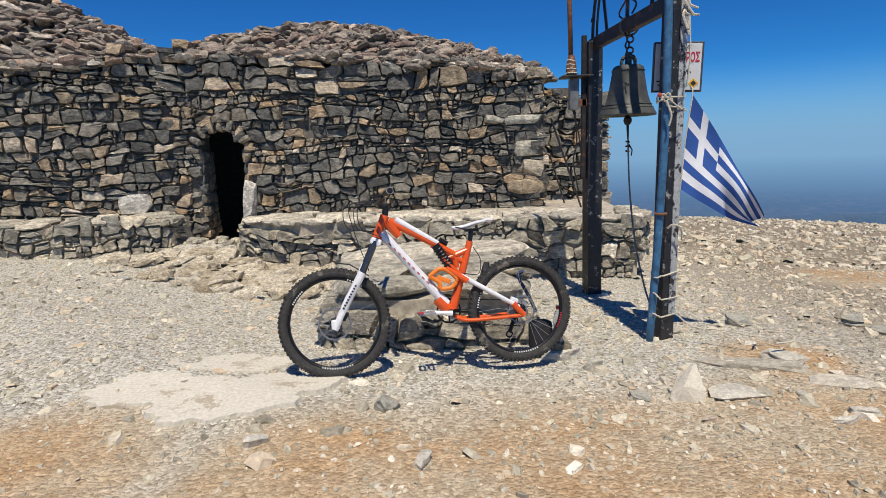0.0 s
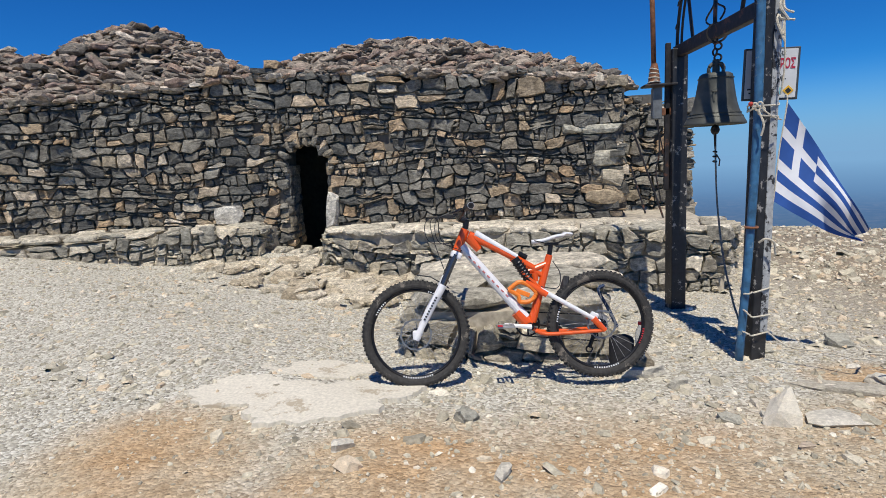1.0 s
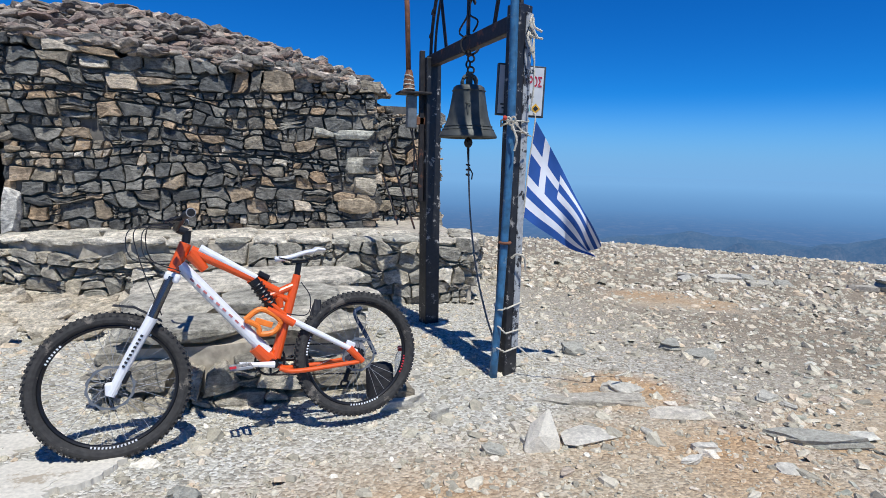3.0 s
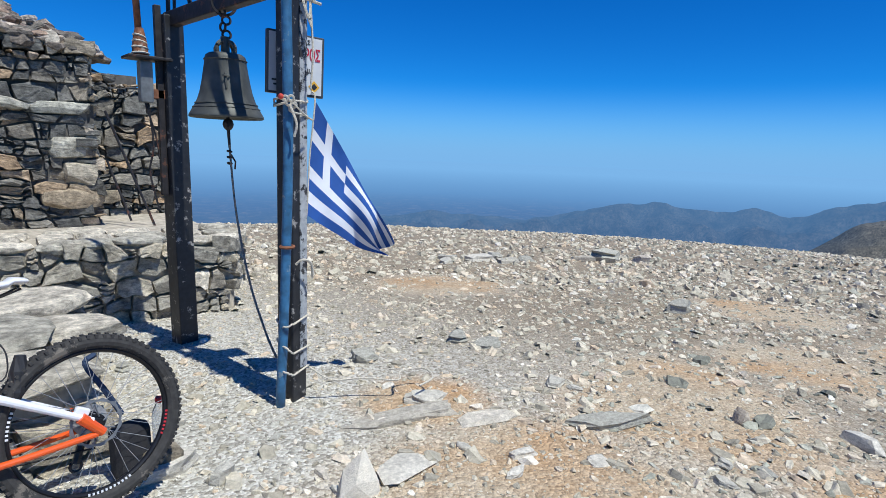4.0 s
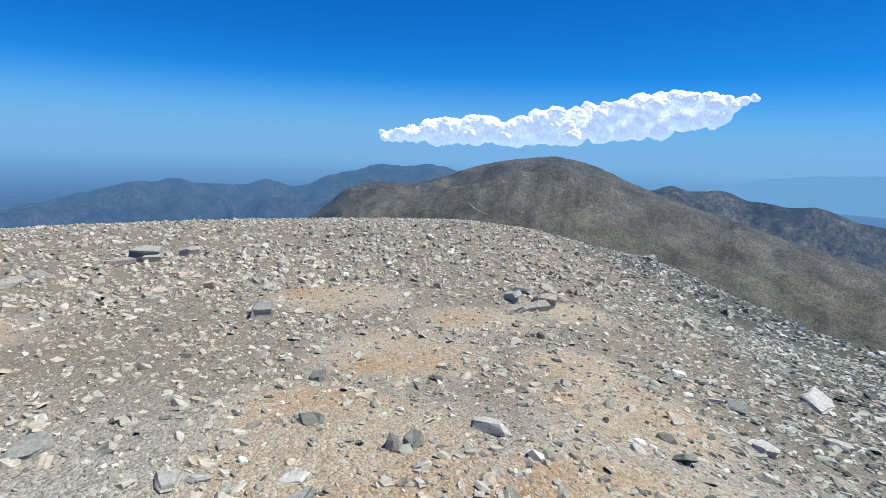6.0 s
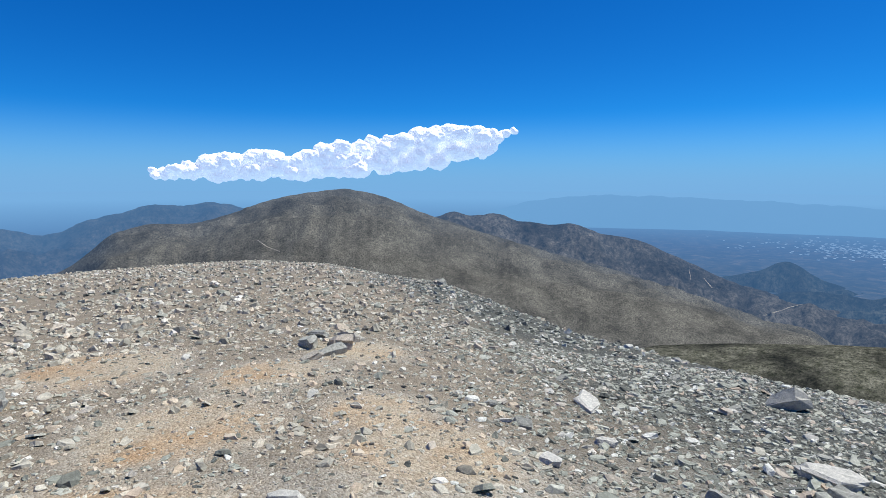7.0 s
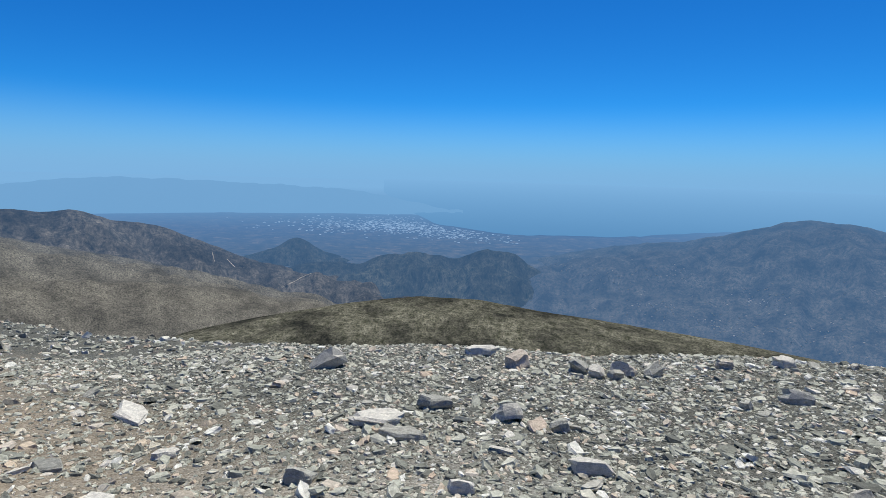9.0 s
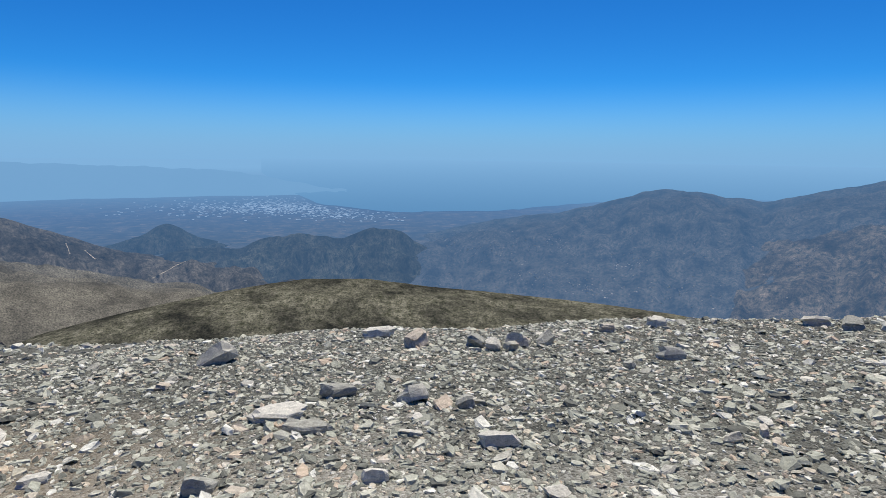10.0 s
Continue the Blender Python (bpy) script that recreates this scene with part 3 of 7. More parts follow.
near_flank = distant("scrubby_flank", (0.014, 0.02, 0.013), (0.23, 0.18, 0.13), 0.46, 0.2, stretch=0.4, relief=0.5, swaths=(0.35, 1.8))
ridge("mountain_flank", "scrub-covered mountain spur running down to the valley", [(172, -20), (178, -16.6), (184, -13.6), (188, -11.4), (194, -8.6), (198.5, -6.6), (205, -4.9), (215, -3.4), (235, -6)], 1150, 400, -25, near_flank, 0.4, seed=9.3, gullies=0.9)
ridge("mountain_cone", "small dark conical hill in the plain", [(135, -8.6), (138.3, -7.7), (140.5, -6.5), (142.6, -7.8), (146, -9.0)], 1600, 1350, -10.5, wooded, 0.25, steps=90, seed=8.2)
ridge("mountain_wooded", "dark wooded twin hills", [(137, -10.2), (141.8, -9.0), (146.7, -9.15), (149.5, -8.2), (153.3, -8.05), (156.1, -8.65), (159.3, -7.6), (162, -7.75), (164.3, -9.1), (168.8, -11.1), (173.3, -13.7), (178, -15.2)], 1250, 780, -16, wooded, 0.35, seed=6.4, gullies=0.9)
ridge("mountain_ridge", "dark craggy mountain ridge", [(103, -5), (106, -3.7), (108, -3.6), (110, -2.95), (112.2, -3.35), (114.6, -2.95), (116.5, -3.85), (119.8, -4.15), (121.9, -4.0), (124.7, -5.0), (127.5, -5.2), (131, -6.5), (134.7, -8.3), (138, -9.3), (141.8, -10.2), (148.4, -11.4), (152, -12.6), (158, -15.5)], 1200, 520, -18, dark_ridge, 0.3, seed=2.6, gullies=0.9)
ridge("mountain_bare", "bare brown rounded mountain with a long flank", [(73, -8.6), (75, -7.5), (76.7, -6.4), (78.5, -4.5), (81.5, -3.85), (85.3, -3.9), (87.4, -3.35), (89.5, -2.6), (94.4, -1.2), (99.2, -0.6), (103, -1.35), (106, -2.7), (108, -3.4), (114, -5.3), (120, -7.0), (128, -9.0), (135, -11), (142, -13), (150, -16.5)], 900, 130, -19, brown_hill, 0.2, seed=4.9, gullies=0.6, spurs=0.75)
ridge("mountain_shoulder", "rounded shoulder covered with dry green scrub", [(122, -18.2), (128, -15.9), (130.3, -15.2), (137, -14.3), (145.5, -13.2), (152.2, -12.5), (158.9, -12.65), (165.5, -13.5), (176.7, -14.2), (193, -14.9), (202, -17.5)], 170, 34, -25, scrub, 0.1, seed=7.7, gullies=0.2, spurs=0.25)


def dirt_track(line, width, mountain):
    """A pale dirt track scraped across a mountain: given by azimuth and height angle from the summit, laid on the slope."""
    me = bpy.data.objects[mountain].data
    tree = BVHTree.FromPolygons([v.co.copy() for v in me.vertices], [tuple(p.vertices) for p in me.polygons])
    eye, left, right = Vector(MID), [], []
    ca, ce = (np.array(c, float) for c in zip(*line))
    spots = []
    for i in range(41):
        f = i / 40 * (len(line) - 1)
        d = Vector(polar(float(np.interp(f, range(len(line)), ca)), 1.0, float(np.interp(f, range(len(line)), ce)))) - eye
        hit = tree.ray_cast(eye, d.normalized())
        if hit[0]:
            spots.append(hit[0] + Vector((0, 0, 0.4)))
    for i, p in enumerate(spots):
        way = (spots[min(i + 1, len(spots) - 1)] - spots[max(i - 1, 0)]).normalized()
        across = way.cross(Vector((0, 0, 1))).normalized() * width * (0.5 + 0.15 * math.sin(i * 1.3))
        left.append(p + across)
        right.append(p - across)
    n = len(spots)
    if n > 2:
        ob = new("dirt_track", mesh_of("dirt_track", left + right, [(i, i + 1, n + i + 1, n + i) for i in range(n - 1)], track_dust))
        tagged(ob, "pale dirt track crossing the mountainside", "track", kind="structure")


track_dust = distant("track_dust", (0.3, 0.26, 0.2), (0.45, 0.4, 0.32), 0.1, 0.2)
dirt_track([(141.9, -10.25), (141.0, -10.6), (140.3, -11.0), (139.0, -11.6)], 2.2, "mountain_ridge")
dirt_track([(132.7, -8.0), (132.8, -8.4), (132.9, -8.9)], 1.3, "mountain_ridge")
dirt_track([(134.0, -8.7), (134.7, -9.5), (136.1, -9.6)], 1.3, "mountain_ridge")
dirt_track([(90.7, -5.6), (91.6, -6.3), (92.8, -6.8)], 0.6, "mountain_bare")


def build_sea():
    shore = [(149, -2.2), (151.3, -3.9), (154.4, -5.3), (161.5, -6.15), (172.8, -5.8), (181, -4.8), (190, -4.0), (225, -3.5)]
    sa, se = (np.array(c, float) for c in zip(*shore))
    verts, faces, rows = [], [], 14
    for i in range(121):
        az = 149 + 76 * i / 120
        el0 = float(np.interp(az, sa, se)) + 0.12 * fractal((az * 0.4, 0, 0), 1.0, 4)
        for j in range(rows + 1):
            el = el0 + (-0.9 - el0) * j / rows
            r = math.exp(float(np.interp(el, FAR_EL[1:], np.log(FAR_R[1:]))))
            a = radians(az)
            verts.append((MID[0] + r * math.sin(a), MID[1] + r * math.cos(a), MID[2] + r * math.tan(radians(el + 0.12))))
    for i in range(120):
        for j in range(rows):
            a = i * (rows + 1) + j
            faces.append((a, a + rows + 1, a + rows + 2, a + 1))
    # nearly all of the sea's colour is emitted haze
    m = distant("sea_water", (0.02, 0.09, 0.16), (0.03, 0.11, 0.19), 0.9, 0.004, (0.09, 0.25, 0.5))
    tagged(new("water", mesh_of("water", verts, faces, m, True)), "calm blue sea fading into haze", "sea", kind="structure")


build_sea()


# ---------------------------------------------------------------- the stone hut
WALL_BLOCKS = shared(BLOCKS, "stone", wall_stone)
ROOF_SLABS = shared(SLABS, "slab", roof_stone)
dark_core = plain("wall_core", (0.13, 0.118, 0.1), 0.95, grain=0.3, scale=12)


class Line:
    """A wall's face as a line over the plan, walked by length."""

    def __init__(self, points):
        self.p = np.array(points, float)
        self.d = np.r_[0, np.cumsum(np.hypot(*np.diff(self.p, axis=0).T))]
        self.length = self.d[-1]

    def at(self, s):
        x, y = np.interp(s, self.d, self.p[:, 0]), np.interp(s, self.d, self.p[:, 1])
        i = int(np.clip(np.searchsorted(self.d, s) - 1, 0, len(self.d) - 2))
        t = (self.p[i + 1] - self.p[i]) / (self.d[i + 1] - self.d[i])
        return x, y, math.atan2(t[1], t[0])


def face_stone(r, ring, depth, out):
    """One broken block as seen from its face: ring in (along, up), a rough split face with sharp, uneven arrises."""
    ring = [p for i, p in enumerate(ring) if math.dist(p, ring[i - 1]) > 0.008]
    if len(ring) < 3:
        return None
    n = len(ring)
    cx, cy = sum(p[0] for p in ring) / n, sum(p[1] for p in ring) / n
    span = max(math.dist(p, (cx, cy)) for p in ring)
    tx, ty = r.uniform(-0.16, 0.16), r.uniform(-0.34, 0.16)
    vs, fs = [], []
    edge = r.uniform(0.012, 0.04)
    for layer, o in enumerate((-depth, out - edge, out)):
        for x, y in ring:
            g = 0.97 if layer == 0 else (1.0 if layer == 1 else r.uniform(0.86, 0.985))
            dx, dy = (x - cx) * g, (y - cy) * g
            dz = o + (tx * dx + ty * dy + r.uniform(-0.012, 0.012) if layer else 0)
            vs.append((cx + dx, cy + dy, dz))
    vs.append((cx + r.uniform(-0.4, 0.4) * span, cy + r.uniform(-0.25, 0.25) * span, out + r.uniform(-0.012, 0.022)))
    for layer in (0, 1):
        for i in range(n):
            j = (i + 1) % n
            a, b, c, d = layer * n + i, layer * n + j, (layer + 1) * n + j, (layer + 1) * n + i
            fs += [(a, b, c), (a, c, d)]
    fs += [(2 * n + i, 2 * n + (i + 1) % n, 3 * n) for i in range(n)]
    return (cx, cy), vs, fs


def block_ring(r, left, right, low, high, lean_l, lean_r):
    """The outline of one roughly squared block between two joints and two wandering beds, with knocked-off corners."""
    gap = r.uniform(0.004, 0.013)
    z0, z1 = low(0.5 * (left + right)), high(0.5 * (left + right))
    h = z1 - z0
    at = lambda s, f: s + (lean_l if s == left else lean_r) * (f - 0.5) + (gap if s == left else -gap)
    corners = [(at(left, 0), low(left) + gap), (at(right, 0), low(right) + gap), (at(right, 1), high(right) - gap), (at(left, 1), high(left) - gap)]
    out = []
    for k, p in enumerate(corners):
        before, after = corners[k - 1], corners[(k + 1) % 4]
        if r.random() < 0.55:
            f, g = r.uniform(0.08, 0.34), r.uniform(0.08, 0.42)
            out.append((p[0] + (before[0] - p[0]) * f, p[1] + (before[1] - p[1]) * f))
            out.append((p[0] + (after[0] - p[0]) * g * 0.6, p[1] + (after[1] - p[1]) * g * 0.6))
        else:
            out.append(p)
        m = r.uniform(0.35, 0.65)
        x = p[0] + (after[0] - p[0]) * m
        y = low(x) + gap if k == 0 else high(x) - gap if k == 2 else p[1] + (after[1] - p[1]) * m
        pull = r.uniform(-0.02, 0.05) * h
        out.append((x + (pull if k == 3 else -pull if k == 1 else 0), y + (pull if k == 0 else -pull if k == 2 else 0)))
    return out


def stone_wall(parent, line, low, high, seed, course=(0.07, 0.215), width=(0.1, 0.44), skip=None, depth=0.2, proud=0.045, limit=300, near=None, material=None, fill=None):
    """Rough-coursed rubble along a line, from low(s) to high(s): squared blocks, thin slabs and chinking stones."""
    r = random.Random(seed)
    beds = [min(low(s) for s in np.linspace(0, line.length, 30)) - 0.1]
    z_hi = max(high(s) for s in np.linspace(0, line.length, 30)) + 0.1
    while beds[-1] < z_hi:
        beds.append(beds[-1] + r.uniform(*course))

    def bed(k):
        room = min(beds[k] - beds[k - 1] if k else 0.2, beds[k + 1] - beds[k] if k + 1 < len(beds) else 0.2)
        return lambda s: beds[k] + room * (0.5 * noise.noise((s * 1.7, k * 3.7, seed)) + 0.62 * noise.noise((s * 4.2, k * 5.1, seed + 9))) + 0.05 * math.sin(s * 1.3 + 0.4 * k) + 0.06 * noise.noise((s * 0.9, 0.3 * k, seed))

    cells = []
    for k in range(len(beds) - 1):
        lo, hi, h = bed(k), bed(k + 1), beds[k + 1] - beds[k]
        s, lean = -0.25 + r.uniform(0, 0.2), 0.0
        while s < line.length + 0.2:
            kind = r.random()
            w = min(width[1], max(width[0], h * r.uniform(0.7, 2.1)))
            if kind > 0.84:
                w = width[0] * r.uniform(0.45, 0.8)
            turn = r.uniform(-0.45, 0.45) * min(h, w)
            cuts = [0.0, 1.0]
            if kind > 0.84:
                cuts = [0.0, r.uniform(0.3, 0.45), r.uniform(0.6, 0.75), 1.0] if h > 0.15 else [0.0, r.uniform(0.4, 0.6), 1.0]
            elif kind < 0.13 and h > 0.12:
                cuts = [0.0, r.uniform(0.3, 0.7), 1.0]
            elif kind < 0.18 and h > 0.17:
                cuts = [0.0, r.uniform(0.25, 0.4), r.uniform(0.6, 0.75), 1.0]
            for f, g in zip(cuts, cuts[1:]):
                mix = lambda q: (lambda x: lo(x) + (hi(x) - lo(x)) * q)
                cells.append((block_ring(r, s, s + w, mix(f), mix(g), lean, turn), s + w / 2, beds[k] + h * (f + g) / 2, w, h * (g - f)))
            s, lean = s + w, turn
    pieces, rest = [], []
    for ring_, c, zc, w, h in cells:
        if not 0 <= c <= line.length or zc > high(c) or zc + h * 0.3 < low(c) or (skip and skip(c, zc, w, h)):
            continue
        got = face_stone(r, ring_, depth, r.uniform(-0.045, proud))
        if not got:
            continue
        (cx, cy), vs, fs = got
        ox, oy, a0 = line.at(min(max(cx, 0), line.length))
        world_vs = []
        for x, y, o in vs:
            lx, ly, a = line.at(min(max(x, 0), line.length))
            over = x - min(max(x, 0), line.length)
            world_vs.append((lx + math.cos(a) * over + math.sin(a) * o, ly + math.sin(a) * over - math.cos(a) * o, y))
        mid = np.array([ox, oy, cy])
        row = (np.array(world_vs), np.array(fs), mid)
        big = w * h > 0.006
        (pieces if (near is None or near(ox, oy, cy)) and len(pieces) < limit and big else rest).append(row)
    for vs, fs, mid in pieces:
        ob = linked("stone", mesh_of("stone", vs - mid, fs, material or wall_stone), parent)
        ob.location = mid
    if rest:
        unit = np.eye(3)
        shapes = [(vs, fs) for vs, fs, mid in rest]
        mass("rubble_fill", shapes, [(i, np.zeros(3), np.ones(3), unit) for i in range(len(shapes))], fill or wall_stone_mass, parent)


def prism(bm, ring, z0, z1):
    """An upright solid over a ring of plan points."""
    lo = [bm.verts.new((x, y, z0)) for x, y in ring]
    hi = [bm.verts.new((x, y, z1)) for x, y in ring]
    n = len(ring)
    bm.faces.new(hi)
    bm.faces.new(lo[::-1])
    for i in range(n):
        bm.faces.new((lo[i], lo[(i + 1) % n], hi[(i + 1) % n], hi[i]))


def core_along(line, s0, s1, z0, z1, inset, thick, steps=8):
    """The rubble core of a wall, set back behind its face stones."""
    bm = bmesh.new()
    front, rear = [], []
    for i in range(steps + 1):
        x, y, a = line.at(s0 + (s1 - s0) * i / steps)
        front.append((x - math.sin(a) * inset, y + math.cos(a) * inset))
        rear.append((x - math.sin(a) * (inset + thick), y + math.cos(a) * (inset + thick)))
    prism(bm, front + rear[::-1], z0, z1)
    bmesh.ops.recalc_face_normals(bm, faces=bm.faces)
    return bm


hut = thing("stone_hut", "low dry-stone mountain chapel with rubble-domed roof", "building")
# the front, from the far end to the corner beside the bell frame; walked so that its outside is to the south
FRONT = Line([(-9.6, 7.3), (-9.0, 6.75), (-8.3, 6.7), (-7.4, 7.2), (-6.2, 7.75), (-5.0, 8.2), (-4.0, 8.5), (-3.0, 8.62), (-1.2, 8.65), (0.4, 8.62), (1.5, 8.6)])
SIDE = Line([(1.5, 8.6), (1.56, 9.1), (1.6, 9.75)])
ANNEX = Line([(1.6, 9.75), (2.2, 9.72), (2.78, 9.7)])
ANNEX_SIDE = Line([(2.78, 9.7), (2.85, 10.6), (2.8, 11.6)])
DOOR = (float(np.interp(-3.62, FRONT.p[:, 0], FRONT.d)), float(np.interp(-3.02, FRONT.p[:, 0], FRONT.d)))


def eaves(s):
    x = float(np.interp(s, FRONT.d, FRONT.p[:, 0]))
    return float(np.interp(x, [-9.6, -8, -6, -4, -2.5, -1, 0.5, 1.5], [2.3, 2.4, 2.6, 2.82, 2.8, 2.66, 2.52, 2.36]))


def in_door(c, z, w, h):
    mid = 0.5 * (DOOR[0] + DOOR[1])
    half = 0.5 * (DOOR[1] - DOOR[0])
    if z - h / 2 > 1.72:
        return False
    arch = half if z < 1.35 else half * math.sqrt(max(0, 1 - ((z - 1.35) / 0.36) ** 2))
    return abs(c - mid) < arch + w * 0.42


def in_niche(c, z, w, h):
    x = float(np.interp(c, FRONT.d, FRONT.p[:, 0]))
    return abs(x + 2.1) < 0.1 and abs(z - 1.7) < 0.11


wall_front = tagged(new("wall_front"), "dry-stone front wall of dark slaty blocks")
wall_front.parent = hut
mid_s = float(np.interp(-4.6, FRONT.p[:, 0], FRONT.d))
for s0, s1 in [(0, 1.6), (1.6, 3.2), (3.2, 4.8), (4.8, DOOR[0] - 0.03), (DOOR[1] + 0.03, DOOR[1] + 1.3), (DOOR[1] + 1.3, DOOR[1] + 2.6), (DOOR[1] + 2.6, DOOR[1] + 3.7), (DOOR[1] + 3.7, FRONT.length)]:
    part("core", core_along(FRONT, s0, s1, -0.4, min(eaves(s0), eaves(s1)) - 0.1, 0.08, 0.6, 5), dark_core, wall_front)
part("lintel", core_along(FRONT, DOOR[0] - 0.1, DOOR[1] + 0.1, 1.74, 2.72, 0.08, 0.6, 3), dark_core, wall_front)
wall_left = tagged(new("wall_far"), "dry-stone curved wall of the older hut end")
wall_left.parent = hut
RIGHT_PART = Line([p for p in FRONT.p if p[0] >= -4.01])
LEFT_PART = Line([p for p in FRONT.p if p[0] <= -3.99])
off = LEFT_PART.length
stone_wall(wall_front, RIGHT_PART, lambda s: 0.05, lambda s: eaves(s + off) + 0.06 + 0.16 * noise.noise((s * 1.7, 0, 0)), 21, skip=lambda c, z, w, h: in_door(c + off, z, w, h) or in_niche(c + off, z, w, h))
stone_wall(wall_left, LEFT_PART, lambda s: 0.05, lambda s: eaves(s) + 0.06 + 0.16 * noise.noise((s * 1.7, 5, 0)), 22, course=(0.06, 0.17), width=(0.09, 0.3), skip=lambda c, z, w, h: in_door(c, z, w, h), near=lambda x, y, z: x > -8.2)
wall_side = tagged(new("wall_side"), "dry-stone return wall behind the bell frame")
wall_side.parent = hut
stone_wall(wall_side, SIDE, lambda s: -0.1, lambda s: 2.3, 23)
stone_wall(wall_side, ANNEX, lambda s: -0.1, lambda s: 2.25 - 0.1 * s, 24, width=(0.1, 0.3))
stone_wall(wall_side, ANNEX_SIDE, lambda s: -0.1, lambda s: 2.1, 25, width=(0.1, 0.3))
part("core", core_along(SIDE, 0, SIDE.length, -0.4, 2.15, 0.08, 0.5), dark_core, wall_side)
part("core", core_along(ANNEX, 0.0, ANNEX.length - 0.1, -0.4, 2.05, 0.08, 0.6), dark_core, wall_side)
part("core", core_along(ANNEX_SIDE, 0.1, ANNEX_SIDE.length, -0.4, 1.95, 0.08, 0.5), dark_core, wall_side)
# jambs: the door's sides, turning inwards
for s0, sg in ((DOOR[0], 1), (DOOR[1], -1)):
    x, y, a = FRONT.at(s0)
    r = random.Random(31 + sg)
    z = 0.15
    while z < 1.4:
        h = r.uniform(0.1, 0.2)
        for dpt in (0.16, 0.4, 0.6):
            place = np.array([x - math.sin(a) * dpt - sg * 0.05, y + math.cos(a) * dpt, z + h / 2])
            put_piece("jamb_stone", WALL_BLOCKS[r.randrange(18)], wall_front, place, np.array([0.17, 0.3, h * 1.05]), turn_matrix(0, r.uniform(-0.1, 0.1), a + r.uniform(-0.1, 0.1)))
        z += h
# arch stones over the door
for i in range(9):
    f = math.pi * (0.06 + 0.88 * i / 8)
    mid = 0.5 * (DOOR[0] + DOOR[1])
    x, y, a = FRONT.at(mid - math.cos(f) * 0.42)
    put_piece("arch_stone", WALL_BLOCKS[i], wall_front, np.array([x, y + 0.08, 1.38 + 0.44 * math.sin(f)]), np.array([0.22, 0.3, 0.085]), turn_matrix(0, f - math.pi if f > math.pi / 2 else f, a))
# pale plastered jamb stone and lintel over the niche
white_stone = stone("limewashed_stone", [(0.0, (0.58, 0.53, 0.44)), (1.0, (0.7, 0.67, 0.6))])
LIMED = [mesh_of("limed_stone", v, f, white_stone) for v, f in BLOCKS[:4]]
put_piece("limed_stone", LIMED[0], wall_front, np.array([-2.95, 8.6, 0.72]), np.array([0.2, 0.3, 0.5]), turn_matrix(0, 0.12, 0))
put_piece("limed_stone", LIMED[1], wall_front, np.array([-4.55, 8.28, 0.72]), np.array([0.5, 0.24, 0.26]), turn_matrix(0, 0.0, 0.35))
# large tan blocks that bind the corner beside the bell frame
tan_block = stone("tan_block", [(0.0, (0.42, 0.33, 0.22)), (0.5, (0.5, 0.41, 0.29)), (1.0, (0.46, 0.44, 0.36))])
TAN_BLOCKS = [mesh_of("corner_block", v, f, tan_block) for v, f in BLOCKS[4:9]]
for i, (x, z, w, h) in enumerate([(1.15, 1.76, 0.68, 0.14), (1.22, 1.33, 0.48, 0.22), (1.33, 1.05, 0.38, 0.25), (1.22, 0.77, 0.7, 0.2), (0.75, 1.77, 0.36, 0.12)]):
    put_piece("corner_block", TAN_BLOCKS[i], wall_front, np.array([x, 8.66, z]), np.array([w, 0.3, h]), turn_matrix(0, 0.03 * (-1) ** i, 0))
# hollow behind the door: back walls that close the hut
bmx = bmesh.new()
prism(bmx, [(-9.5, 7.5), (-9.3, 11.8), (-9.0, 12.0), (-9.1, 7.6)], -0.4, 2.4)
prism(bmx, [(-9.3, 12.5), (2.8, 12.3), (2.8, 12.0), (-9.2, 12.0)], -0.4, 2.5)
part("back_wall", bmx, dark_core, hut)


def hump(x, y, cx, cy, rx, ry, h, p=2.0):
    d = math.hypot((x - cx) / rx, (y - cy) / ry)
    return h * max(0, 1 - d ** p)


def roof_z(x, y):
    """The heaped roof: a long swelling over the chapel and two heaps over the older cells."""
    a = hump(x, y, -2.2, 10.7, 4.4, 2.7, 1.08, 1.6) + 2.42
    b = hump(x, y, -6.6, 9.7, 2.9, 2.9, 1.62, 1.35) + 2.3
    c = hump(x, y, -9.0, 9.2, 2.2, 2.9, 1.55, 1.4) + 2.05
    e = 2.25 + 0.12 * math.sin(x * 1.7)
    return max(a, b, c, e)


def roof_front(x):
    return float(np.interp(x, FRONT.p[:, 0], FRONT.p[:, 1]))


roof = tagged(new("roof"), "heaped rubble roof of tilted brown slate slabs")
roof.parent = hut
nx, ny = 60, 24
vs, fs = [], []
for i in range(nx + 1):
    x = -9.7 + 11.3 * i / nx
    y0 = roof_front(x) + 0.1
    for j in range(ny + 1):
        y = y0 + (12.4 - y0) * j / ny
        edge = min(1, (y - y0) / 0.8)
        top = eaves(float(np.interp(x, FRONT.p[:, 0], FRONT.d)))
        z = roof_z(x, y) * edge + (top - 0.1) * (1 - edge)
        vs.append((x, y, z - 0.09))
for i in range(nx):
    for j in range(ny):
        a = i * (ny + 1) + j
        fs.append((a, a + ny + 1, a + ny + 2, a + 1))
linked("roof_bed", mesh_of("roof_bed", vs, fs, dark_core), roof)
r = random.Random(77)
pieces, rest = [], []
